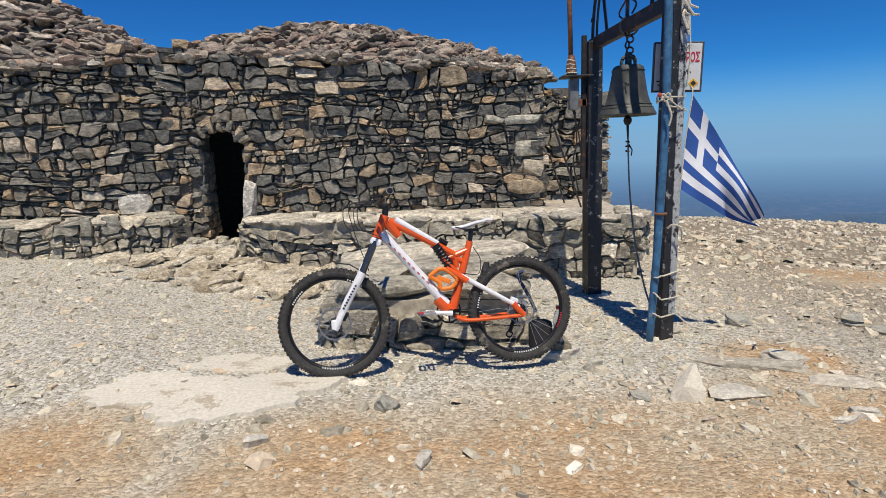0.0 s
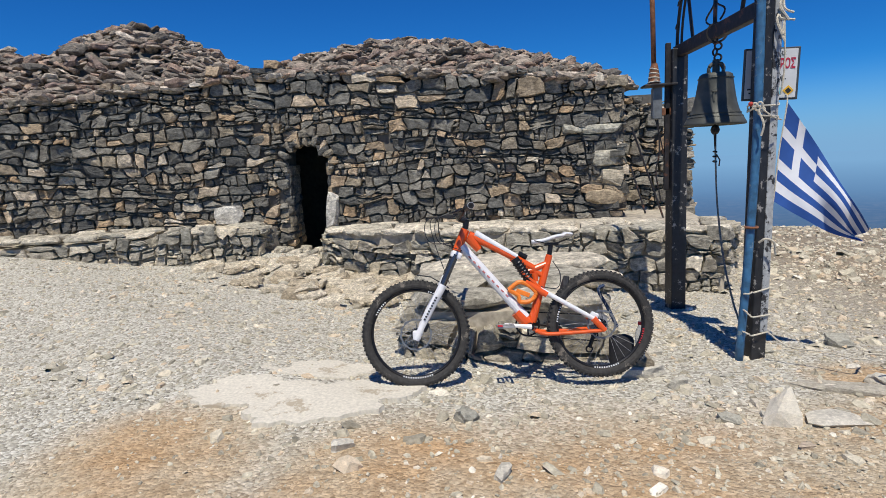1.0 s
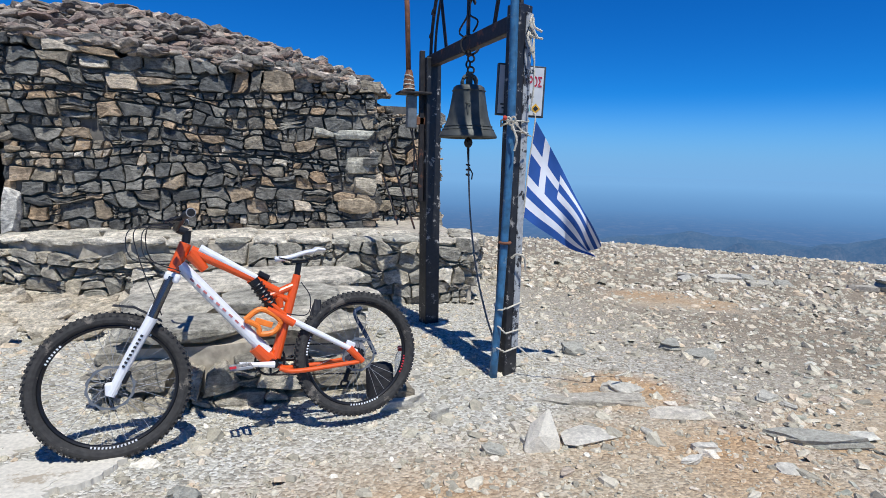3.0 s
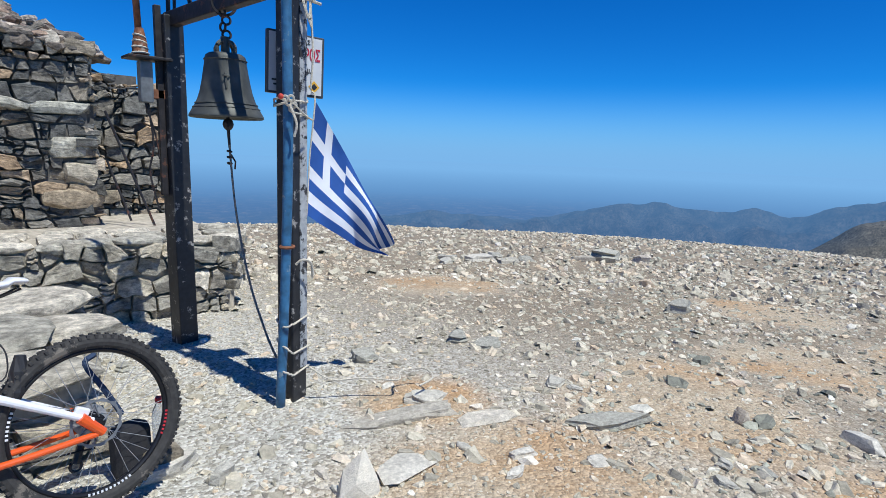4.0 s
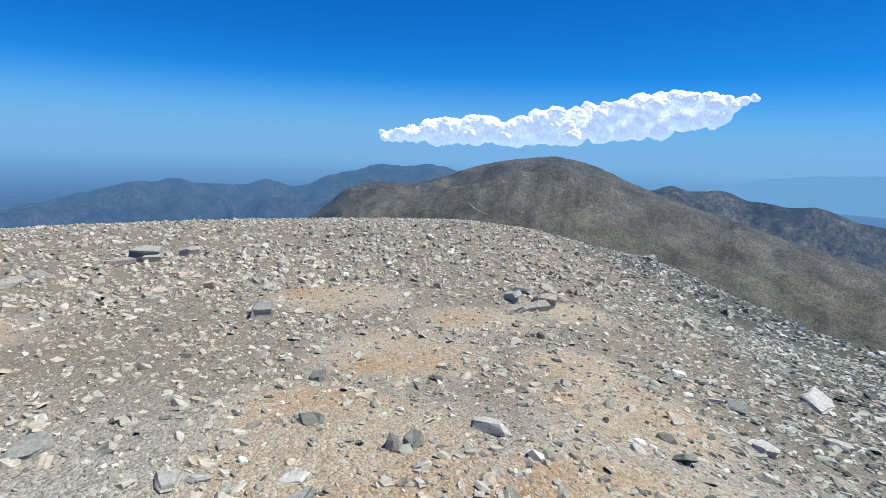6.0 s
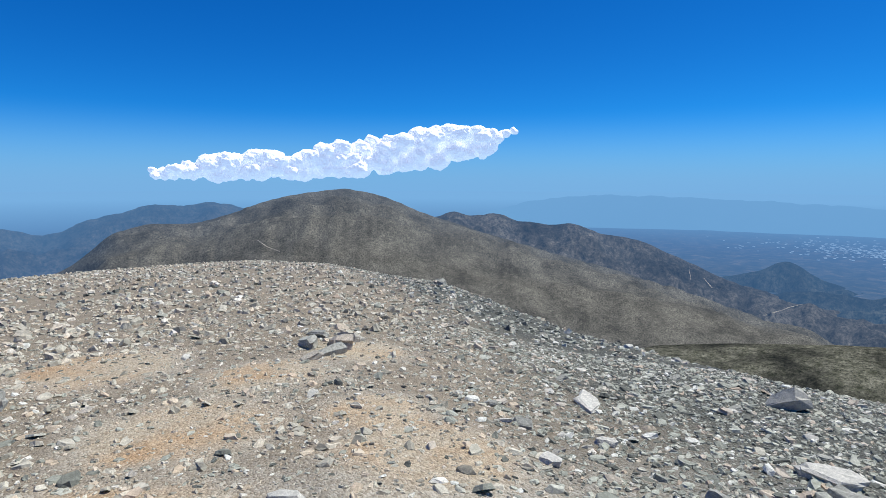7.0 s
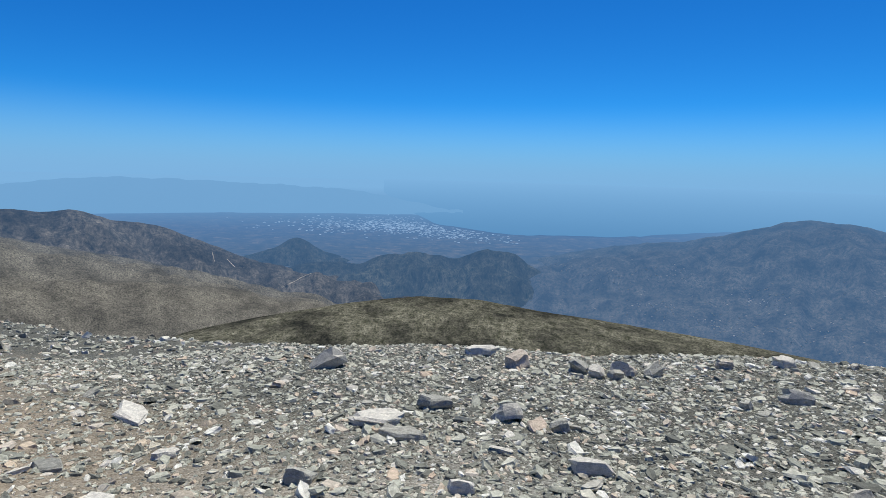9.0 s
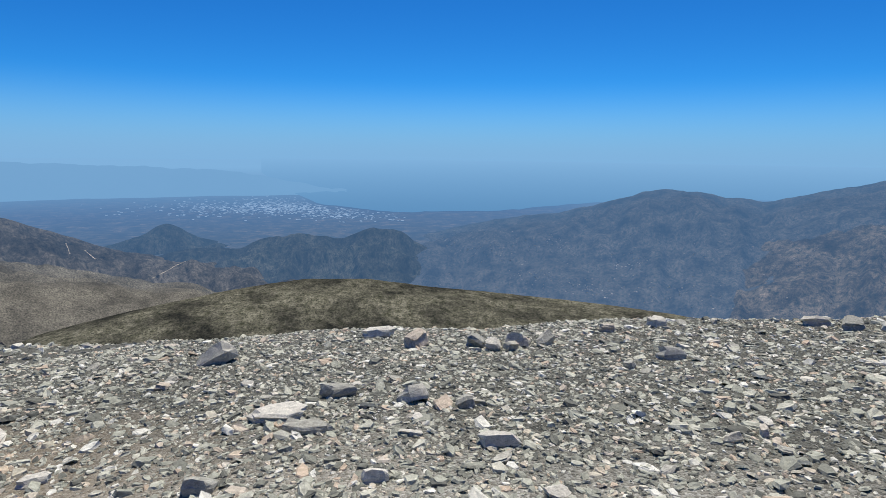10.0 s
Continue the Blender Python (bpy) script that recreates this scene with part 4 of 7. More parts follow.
for i in range(6400):
    x = r.uniform(-9.9, 1.6)
    y0 = roof_front(x) + 0.08
    y = y0 + (12.2 - y0) * r.random() ** 1.5
    edge = min(1, (y - y0) / 0.8)
    top = eaves(float(np.interp(x, FRONT.p[:, 0], FRONT.d)))
    z = roof_z(x, y) * edge + top * (1 - edge) + r.uniform(-0.05, 0.06)
    w = r.choice([0.12, 0.16, 0.2, 0.26, 0.34]) * r.uniform(0.8, 1.25)
    tilt = 0.5 if edge > 0.3 else 0.16
    slope = (roof_z(x, y + 0.15) - roof_z(x, y - 0.15)) / 0.3 if edge > 0.5 else 0
    row = (r.randrange(len(SLABS)), np.array([x, y, z]), np.array([w * 1.3, w * 0.85, w * r.uniform(0.12, 0.3)]), turn_matrix(math.atan(slope) * 0.6 + r.uniform(-tilt, tilt), r.uniform(-tilt, tilt), r.uniform(-3.1, 3.1)))
    (pieces if len(pieces) < 300 and -4.5 < x < 1.5 and y < 9.8 and w > 0.15 else rest).append(row)
for k, place, size, turn in pieces:
    put_piece("slab", ROOF_SLABS[k], roof, place, size, turn)
mass("slab_fill", SLABS, rest, roof_stone_mass, roof)
# eaves course: larger flat slabs that overhang the wall
s = 0.2
while s < FRONT.length:
    w = r.uniform(0.22, 0.5)
    x, y, a = FRONT.at(s)
    put_piece("eaves_slab", ROOF_SLABS[r.randrange(14)], roof, np.array([x - math.sin(a) * 0.1, y + 0.3, eaves(s) + r.uniform(-0.02, 0.1)]), np.array([w * 1.1, 0.42, r.uniform(0.07, 0.15)]), turn_matrix(r.uniform(-0.15, 0.1), r.uniform(-0.1, 0.1), a + r.uniform(-0.2, 0.2)))
    s += w * 0.85
# topmost flat stones on the older heap
for i, (x, y, w) in enumerate([(-6.65, 9.6, 0.5), (-6.3, 9.5, 0.42), (-7.0, 9.7, 0.4), (-6.5, 9.2, 0.36)]):
    put_piece("top_slab", ROOF_SLABS[i], roof, np.array([x, y, roof_z(x, y) + 0.03]), np.array([w, w * 0.7, 0.09]), turn_matrix(0.1, 0.08, i))

# ---------------------------------------------------------------- benches along the wall
BENCH_R = Line([(-2.95, 8.1), (-2.85, 7.75), (-2.2, 7.45), (-1.0, 7.25), (0.6, 7.05), (2.35, 6.85)])
BENCH_L = Line([(-8.7, 5.75), (-7.6, 6.1), (-6.4, 6.75), (-5.2, 7.3), (-4.3, 7.6), (-3.85, 7.75), (-3.8, 8.3)])
BENCH_E = Line([(2.35, 6.85), (2.6, 7.2), (2.7, 8.6)])


def bench(name, line, other, seed, z_top, label, ends=None):
    ob = thing(name, label, "stone bench")
    stone_wall(ob, line, lambda s: ground_z(*line.at(s)[:2], False) - 0.08, lambda s: z_top(s) - 0.07, seed, course=(0.1, 0.19), width=(0.16, 0.42), material=bench_stone, fill=bench_stone_small)
    if ends:
        stone_wall(ob, ends, lambda s: -0.1, lambda s: z_top(line.length) - 0.07, seed + 50, course=(0.1, 0.18), width=(0.14, 0.36), material=bench_stone, fill=bench_stone_small)
    bm = bmesh.new()
    front, rear = [], []
    for i in range(13):
        x, y, a = line.at(line.length * i / 12)
        front.append((x - math.sin(a) * 0.09, y + math.cos(a) * 0.09))
    ring = front + other
    prism(bm, ring, -0.5, min(z_top(0), z_top(line.length)) - 0.05)
    bmesh.ops.recalc_face_normals(bm, faces=bm.faces)
    part("core", bm, earth_fill, ob)
    rr = random.Random(seed)
    # cap: flat slabs bedded on the top
    s = 0.1
    while s < line.length:
        w = rr.uniform(0.3, 0.62)
        x, y, a = line.at(s)
        for dpt in (0.16, 0.52, 0.85):
            d = rr.uniform(0.34, 0.46)
            put_piece("cap_slab", CAP[rr.randrange(14)], ob, np.array([x - math.sin(a) * dpt + rr.uniform(-0.05, 0.05), y + math.cos(a) * dpt, z_top(s) + rr.uniform(-0.035, 0.0) - 0.015]), np.array([w * 1.15, d, rr.uniform(0.06, 0.1)]), turn_matrix(rr.uniform(-0.06, 0.06), rr.uniform(-0.05, 0.05), a + rr.uniform(-0.2, 0.2)))
        s += w * 0.9
    return ob


BENCH_RAMP = [(0.0, (0.253, 0.241, 0.201)), (0.3, (0.414, 0.368, 0.287)), (0.55, (0.322, 0.305, 0.253)), (0.8, (0.575, 0.494, 0.356)), (1.0, (0.690, 0.621, 0.494))]
bench_stone = stone("bench_stone", BENCH_RAMP)
bench_stone_small = stone("bench_stone_small", BENCH_RAMP, "island")
earth_fill = plain("earth_fill", (0.42, 0.37, 0.29), 0.95, grain=0.35, scale=14, bump=0.6)
cap_stone = stone("pale_slab", [(0.0, (0.403, 0.375, 0.302)), (0.4, (0.526, 0.476, 0.375)), (0.7, (0.605, 0.543, 0.431)), (1.0, (0.672, 0.605, 0.482))])
CAP = shared(SLABS, "cap_slab", cap_stone)
bench("stone_bench", BENCH_R, [(2.6, 9.6), (-2.9, 9.2)], 41, lambda s: 0.5, "low dry-stone bench along the hut front", BENCH_E)
bench("stone_bench", BENCH_L, [(-3.85, 8.9), (-5.0, 8.6), (-7.4, 7.6), (-8.6, 6.9)], 42, lambda s: 0.66 - 0.02 * s, "curved dry-stone bench along the older hut end")

# threshold rubble that climbs to the door
path_stones = thing("door_rubble", "earth and broken slabs climbing to the low doorway", "rubble")
rr = random.Random(5)
for i in range(60):
    x, y = rr.uniform(-4.1, -2.6), rr.uniform(6.4, 8.6)
    w = rr.uniform(0.12, 0.4)
    put_piece("slab", CAP[rr.randrange(14)], path_stones, np.array([x, y, ground_z(x, y, False) + 0.02]), np.array([w, w * 0.7, w * 0.28]), turn_matrix(rr.uniform(-0.25, 0.35), rr.uniform(-0.3, 0.3), rr.uniform(-3, 3)))

# ---------------------------------------------------------------- the low platform the bicycle leans on
platform = thing("stone_platform", "low platform of pale slabs over a dark rubble front", "stone platform")
PLAT = Line([(-0.98, 5.3), (-0.98, 3.92), (-0.3, 3.88), (0.62, 4.05), (0.75, 5.3)])
stone_wall(platform, PLAT, lambda s: -0.05, lambda s: 0.31, 61, course=(0.13, 0.24), width=(0.16, 0.44), material=bench_stone, fill=bench_stone_small)
bmx = bmesh.new()
prism(bmx, [(-0.85, 5.6), (-0.85, 4.05), (-0.3, 4.0), (0.55, 4.15), (0.65, 5.6)], -0.3, 0.3)
bmesh.ops.recalc_face_normals(bmx, faces=bmx.faces)
part("core", bmx, earth_fill, platform)
for i, (x, y, w, d, z, a) in enumerate([(-0.55, 4.15, 0.85, 0.5, 0.38, 0.05), (0.25, 4.2, 0.8, 0.5, 0.36, 0.1), (-0.6, 4.65, 0.7, 0.55, 0.4, -0.1), (0.1, 4.7, 0.85, 0.6, 0.41, 0.15), (0.55, 4.75, 0.4, 0.5, 0.39, 0.4), (-0.5, 5.2, 0.9, 0.6, 0.42, 0.1), (0.35, 5.25, 0.8, 0.6, 0.43, -0.1), (-0.05, 5.6, 0.9, 0.4, 0.4, 0.0)]):
    put_piece("slab", CAP[i], platform, np.array([x, y, z]), np.array([w * 1.15, d * 1.15, 0.1]), turn_matrix(0.02, rng.uniform(-0.04, 0.04), a))


# ---------------------------------------------------------------- round bars, rings and boxes
def rod(bm, a, b, r0, r1=None, n=10):
    """A round bar from a to b."""
    a, b = Vector(a), Vector(b)
    d = b - a
    m = Matrix.Translation((a + b) / 2) @ d.to_track_quat("Z", "Y").to_matrix().to_4x4()
    bmesh.ops.create_cone(bm, cap_ends=True, segments=n, radius1=r0, radius2=r0 if r1 is None else r1, depth=d.length, matrix=m)


def pipe(bm, pts, r, n=8, closed=False):
    """A round bar bent along points; r may be one radius or one for each point."""
    pts = [Vector(p) for p in pts]
    k = len(pts)
    rad = r if isinstance(r, (list, tuple)) else [r] * k
    rings, up = [], Vector((0.31, 0.17, 0.93)).normalized()
    for i, p in enumerate(pts):
        before, after = (pts[i - 1], pts[(i + 1) % k]) if closed else (pts[max(0, i - 1)], pts[min(k - 1, i + 1)])
        t = (after - before).normalized()
        side = t.cross(up)
        if side.length < 0.05:
            side = t.cross(Vector((1, 0, 0)))
        side.normalize()
        top = side.cross(t)
        rings.append([bm.verts.new(p + (side * math.cos(2 * math.pi * j / n) + top * math.sin(2 * math.pi * j / n)) * rad[i]) for j in range(n)])
    for i in range(k if closed else k - 1):
        a, b = rings[i], rings[(i + 1) % k]
        for j in range(n):
            bm.faces.new((a[j], a[(j + 1) % n], b[(j + 1) % n], b[j]))
    if not closed:
        bm.faces.new(rings[0][::-1])
        bm.faces.new(rings[-1])


def curve_points(pts, steps=6):
    """A smooth line through points."""
    p = [np.array(q, float) for q in pts]
    p = [2 * p[0] - p[1]] + p + [2 * p[-1] - p[-2]]
    out = []
    for i in range(1, len(p) - 2):
        for s in range(steps):
            t = s / steps
            out.append(0.5 * (2 * p[i] + (p[i + 1] - p[i - 1]) * t + (2 * p[i - 1] - 5 * p[i] + 4 * p[i + 1] - p[i + 2]) * t * t + (3 * p[i] - p[i - 1] - 3 * p[i + 1] + p[i + 2]) * t ** 3))
    out.append(p[-2])
    return out


def lathe(bm, profile, n=40, at=(0, 0, 0)):
    """A turned shape from a profile of radius and height."""
    rings = [[bm.verts.new((at[0] + r * math.cos(2 * math.pi * k / n), at[1] + r * math.sin(2 * math.pi * k / n), at[2] + z)) for k in range(n)] for r, z in profile]
    for a, b in zip(rings, rings[1:]):
        for k in range(n):
            bm.faces.new((a[k], a[(k + 1) % n], b[(k + 1) % n], b[k]))
    bm.faces.new(rings[0][::-1])
    bm.faces.new(rings[-1])


def box(bm, size, m=None, bevel=0.0):
    made = bmesh.ops.create_cube(bm, size=1.0, matrix=(m or Matrix()) @ Matrix.Diagonal((*size, 1)))
    if bevel:
        edges = list({e for v in made["verts"] for e in v.link_edges})
        bmesh.ops.bevel(bm, geom=edges, offset=bevel, segments=2, affect="EDGES", profile=0.5)


def ring(bm, centre, axis, major, minor, n=48, k=8, flat=1.0):
    """A torus round an axis; flat scales its width along the axis."""
    q = Vector(axis).to_track_quat("Z", "Y").to_matrix()
    rows = []
    for i in range(n):
        a = 2 * math.pi * i / n
        row = []
        for j in range(k):
            b = 2 * math.pi * j / k
            p = Vector(((major + minor * math.cos(b)) * math.cos(a), (major + minor * math.cos(b)) * math.sin(a), minor * flat * math.sin(b)))
            row.append(bm.verts.new(Vector(centre) + q @ p))
        rows.append(row)
    for i in range(n):
        for j in range(k):
            bm.faces.new((rows[i][j], rows[(i + 1) % n][j], rows[(i + 1) % n][(j + 1) % k], rows[i][(j + 1) % k]))


# ---------------------------------------------------------------- the bell frame
black_paint = plain("flaking_black_paint", (0.016, 0.017, 0.02), 0.5, grain=0.3, scale=25, bump=0.4, wear=(0.34, 0.32, 0.29), wear_amount=0.4, wear_scale=14)
white_peel = plain("peeling_pale_paint", (0.36, 0.37, 0.37), 0.7, grain=0.25, scale=30, bump=0.5, wear=(0.025, 0.024, 0.026), wear_amount=0.56, wear_scale=16)
rust = plain("rusty_iron", (0.19, 0.075, 0.035), 0.8, grain=0.5, scale=18, bump=0.5, wear=(0.3, 0.25, 0.2), wear_amount=0.35, wear_scale=9)
dark_iron = plain("dark_iron", (0.028, 0.025, 0.025), 0.55, 0.3, grain=0.4, scale=22, bump=0.3, wear=(0.14, 0.06, 0.035), wear_amount=0.4, wear_scale=10)
blue_paint = plain("worn_blue_paint", (0.035, 0.13, 0.25), 0.55, grain=0.35, scale=20, bump=0.3, wear=(0.22, 0.27, 0.29), wear_amount=0.35, wear_scale=14)
bronze = plain("weathered_bronze", (0.085, 0.087, 0.075), 0.6, 0.35, grain=0.35, scale=9, bump=0.15, wear=(0.13, 0.13, 0.105), wear_amount=0.35, wear_scale=4)
rope_white = plain("old_white_rope", (0.55, 0.5, 0.4), 0.95, grain=0.3, scale=120, bump=0.8)
grey_metal = plain("grey_metal", (0.2, 0.21, 0.21), 0.5, 0.5, grain=0.2, scale=25)
red_cloth = plain("red_cloth", (0.5, 0.06, 0.04), 0.9)
P1, P0 = Vector((1.63, 4.2, 0.0)), Vector((1.51, 5.88, 0.0))
g1, g0 = ground_z(P1.x, P1.y), ground_z(P0.x, P0.y)
frame_thing = thing("belfry", "black flaking iron bell frame standing on stony ground", "belfry")
along = (P1 - P0).normalized()
yaw_frame = math.degrees(math.atan2(along.y, along.x))
bmx = bmesh.new()
box(bmx, (0.13, 0.115, 2.44 - g1 + 0.12), Matrix.Translation((P1.x, P1.y, (2.44 + g1 - 0.12) / 2)) @ Euler((0, 0.008, radians(24))).to_matrix().to_4x4(), 0.008)
part("post", bmx, black_paint, frame_thing, "black post with white paint flaking through")
bmx = bmesh.new()
box(bmx, (0.064, 0.01, 2.3), Matrix.Translation((P1.x + 0.053, P1.y - 0.04, 1.24)) @ Euler((0, 0.008, radians(24))).to_matrix().to_4x4(), 0.002)
part("post_face", bmx, white_peel, frame_thing, "peeling pale strip on the post")
bmx = bmesh.new()
box(bmx, (0.15, 0.15, 2.36 - g0 + 0.12), Matrix.Translation((P0.x, P0.y, (2.36 + g0 - 0.12) / 2)) @ Euler((0, -0.01, radians(12))).to_matrix().to_4x4(), 0.008)
part("post", bmx, black_paint, frame_thing)
bmx = bmesh.new()
box(bmx, (0.045, 0.05, 1.4), Matrix.Translation((P0.x - 0.1, P0.y - 0.02, 1.72)), 0.004)
part("side_bar", bmx, dark_iron, frame_thing)
mid_top = (P0 + P1) / 2
bmx = bmesh.new()
box(bmx, ((P1 - P0).length + 0.1, 0.07, 0.11), Matrix.Translation((mid_top.x, mid_top.y, 2.335)) @ Euler((0, 0, radians(yaw_frame))).to_matrix().to_4x4(), 0.006)
part("beam", bmx, dark_iron, frame_thing, "dark iron cross beam with bare patches")


def on_frame(f, z, off=0.0):
    """A point over the line between the posts: 0 the far post, 1 the near one."""
    p = P0 + (P1 - P0) * f
    return (p.x + along.y * off, p.y - along.x * off, z)


bmx = bmesh.new()
pipe(bmx, [on_frame(0.5 - 0.52 * math.cos(math.pi * i / 24), 2.38 + 0.95 * math.sin(math.pi * i / 24)) for i in range(25)], 0.016)
part("arch", bmx, dark_iron, frame_thing)
bmx = bmesh.new()
pipe(bmx, [on_frame(0.5 - 0.45 * math.cos(math.pi * i / 24), 2.38 + 0.84 * math.sin(math.pi * i / 24)) for i in range(25)], 0.012)
part("inner_arch", bmx, dark_iron, frame_thing)
for i in range(14):
    a = math.pi * (0.05 + 0.9 * i / 13)
    bmx = bmesh.new()
    f, z = 0.5 - 0.52 * math.cos(a), 2.38 + 0.95 * math.sin(a)
    pts = [on_frame(f - 0.03 * math.cos(b) * (1 - b / 7), z + 0.045 * math.sin(b) + 0.03) for b in np.linspace(0, 4.4, 9)]
    pipe(bmx, pts, [0.009 * (1 - 0.08 * k) for k in range(9)], 6)
    part("leaf_scroll", bmx, dark_iron, frame_thing)
bmx = bmesh.new()
rod(bmx, on_frame(0.5, 2.38), on_frame(0.5, 3.55), 0.016)
part("upright", bmx, dark_iron, frame_thing)
for f0, f1 in ((0.22, 0.1), (0.78, 0.9)):
    bmx = bmesh.new()
    rod(bmx, on_frame(f0, 2.38), on_frame(f1, 3.0), 0.015)
    part("strut", bmx, dark_iron, frame_thing)
bmx = bmesh.new()
for k in range(4):
    a = math.pi / 4 + k * math.pi / 2
    box(bmx, (0.09, 0.012, 0.028), Matrix.Translation(Vector(on_frame(0.5, 2.7)) + Vector((0.02, -0.02, 0))) @ Euler((0, a, radians(yaw_frame))).to_matrix().to_4x4() @ Matrix.Translation((0.05, 0, 0)), 0.004)
part("rosette", bmx, dark_iron, frame_thing)
for sg in (-1, 1):
    bmx = bmesh.new()
    pts = [on_frame(0.5 + sg * (0.06 + 0.05 * math.sin(b)), 2.42 + 0.1 * b / 3) for b in np.linspace(0, 5, 10)]
    pipe(bmx, pts, 0.008, 6)
    part("scroll", bmx, dark_iron, frame_thing)

# blue mast lashed to the near post
mast = thing("blue_mast", "worn blue painted steel pipe lashed to the post", "flagpole")
bmx = bmesh.new()
pipe(bmx, curve_points([(1.5, 4.12, g1 - 0.05), (1.535, 4.1, 0.7), (1.555, 4.09, 1.5), (1.55, 4.09, 2.5), (1.545, 4.08, 3.9)], 5), 0.028, 12)
part("pipe", bmx, blue_paint, mast, smooth=True)
for z in (0.86, 2.52):
    bmx = bmesh.new()
    ring(bmx, (1.545, 4.095, z), (0, 0, 1), 0.036, 0.01, 20, 6)
    part("collar", bmx, rust, mast)

# ropes
GIRT = [(P1.x + sx * 0.066 * math.cos(0.419) - sy * 0.058 * math.sin(0.419), P1.y + sx * 0.066 * math.sin(0.419) + sy * 0.058 * math.cos(0.419)) for sx in (-1, 1) for sy in (-1, 1)]
GIRT += [(1.545 + 0.032 * math.cos(a), 4.095 + 0.032 * math.sin(a)) for a in np.linspace(0, 2 * math.pi, 13)[:-1]]


def lashing(name, label, turns, seed, m=rope_white):
    ob = thing(name, label, "rope")
    rr = random.Random(seed)
    for z, tilt in turns:
        bm = bmesh.new()
        pts = []
        for a in np.linspace(0, 2 * math.pi, 25)[:-1]:
            # the rope lies taut over the post's corners and the mast
            reach = max(range(len(GIRT)), key=lambda i: GIRT[i][0] * math.cos(a) + GIRT[i][1] * math.sin(a))
            gx, gy = GIRT[reach]
            pts.append((gx + 0.006 * math.cos(a), gy + 0.006 * math.sin(a), z + tilt * math.cos(a) + rr.uniform(-0.004, 0.004)))
        pipe(bm, pts, 0.0062, 6, closed=True)
        part("turn", bm, m, ob)
    return ob


low_rope = lashing("lashing_rope", "frayed white rope lashing the blue mast to the post", [(0.24, -0.035), (0.1, -0.02), (0.4, 0.012)], 3)
bmx = bmesh.new()
pipe(bmx, curve_points([(1.66, 4.05, 0.12), (1.78, 4.0, 0.03), (1.95, 3.9, 0.03), (2.1, 3.75, 0.03), (2.2, 3.85, 0.03), (2.35, 3.8, 0.03), (2.3, 3.65, 0.03), (2.15, 3.6, 0.03)], 5), 0.006, 6)
part("loose_end", bmx, rope_white, low_rope)
top_rope = lashing("lashing_rope", "white rope knot with a red rag tied round the post", [(1.64, -0.05), (1.67, 0.02)], 4)
bmx = bmesh.new()
for k, (dx, dz) in enumerate([(0, 0), (0.03, -0.01), (-0.02, 0.02), (0.015, 0.025)]):
    ring(bmx, (1.53 + dx, 4.03, 1.66 + dz), (0.3 * k, 1, 0.2), 0.014, 0.0065, 14, 6)
part("knot", bmx, rope_white, top_rope)
bmx = bmesh.new()
bmesh.ops.create_icosphere(bmx, subdivisions=2, radius=0.016, matrix=Matrix.Translation((1.49, 4.04, 1.69)))
part("red_rag", bmx, red_cloth, top_rope)
bmx = bmesh.new()
pipe(bmx, curve_points([(1.53, 4.02, 1.65), (1.56, 4.0, 1.55), (1.55, 4.01, 1.48)], 5), 0.007, 6)
pipe(bmx, curve_points([(1.55, 4.02, 1.66), (1.62, 4.02, 1.6), (1.7, 4.08, 1.58)], 5), 0.005, 6)
part("tail", bmx, rope_white, top_rope)
rag = thing("rope_rag", "frayed white rope and rags knotted on the post top", "rope")
rr = random.Random(9)
for k in range(5):
    bmx = bmesh.new()
    x, z = 1.69 + rr.uniform(-0.02, 0.03), 2.3 + rr.uniform(-0.06, 0.08)
    pipe(bmx, curve_points([(x, 4.12, z), (x + rr.uniform(-0.03, 0.05), 4.1, z - 0.06), (x + rr.uniform(-0.04, 0.08), 4.08, z - rr.uniform(0.08, 0.2))], 4), 0.008, 5)
    part("strand", bmx, rope_white, rag)
bmx = bmesh.new()
pipe(bmx, curve_points([(1.7, 4.1, 2.25), (1.71, 4.09, 1.95), (1.7, 4.1, 1.75)], 6), 0.006, 5)
part("cord", bmx, rope_white, rag)
mid_rope = thing("rope_loop", "short white rope loop hanging on the post", "rope")
bmx = bmesh.new()
pipe(bmx, curve_points([(1.6, 4.1, 0.75), (1.63, 4.07, 0.78), (1.69, 4.08, 0.75), (1.71, 4.1, 0.66)], 5), 0.008, 6)
part("loop", bmx, rope_white, mid_rope)

# the bell
bell = thing("bell", "weathered bronze church bell hung from a chain", "bell")
BX, BY = 1.575, 5.0
bmx = bmesh.new()
prof = [(0.001, 0.47), (0.05, 0.47), (0.105, 0.462), (0.125, 0.445), (0.128, 0.43), (0.132, 0.42), (0.131, 0.405), (0.14, 0.34), (0.152, 0.26), (0.165, 0.19), (0.182, 0.13), (0.196, 0.095), (0.2, 0.085), (0.206, 0.078), (0.222, 0.045), (0.237, 0.015), (0.238, 0.0), (0.228, -0.004), (0.205, 0.03), (0.17, 0.13), (0.14, 0.26), (0.12, 0.4), (0.001, 0.43)]
lathe(bmx, [(a, b * 0.89) for a, b in prof], 48, (BX, BY, 1.6))
part("body", bmx, bronze, bell, smooth=True)
for zz, rr0 in ((0.37, 0.134), (0.089, 0.197), (0.062, 0.211)):
    bmx = bmesh.new()
    ring(bmx, (BX, BY, 1.6 + zz), (0, 0, 1), rr0, 0.004, 40, 6)
    part("moulding", bmx, bronze, bell)
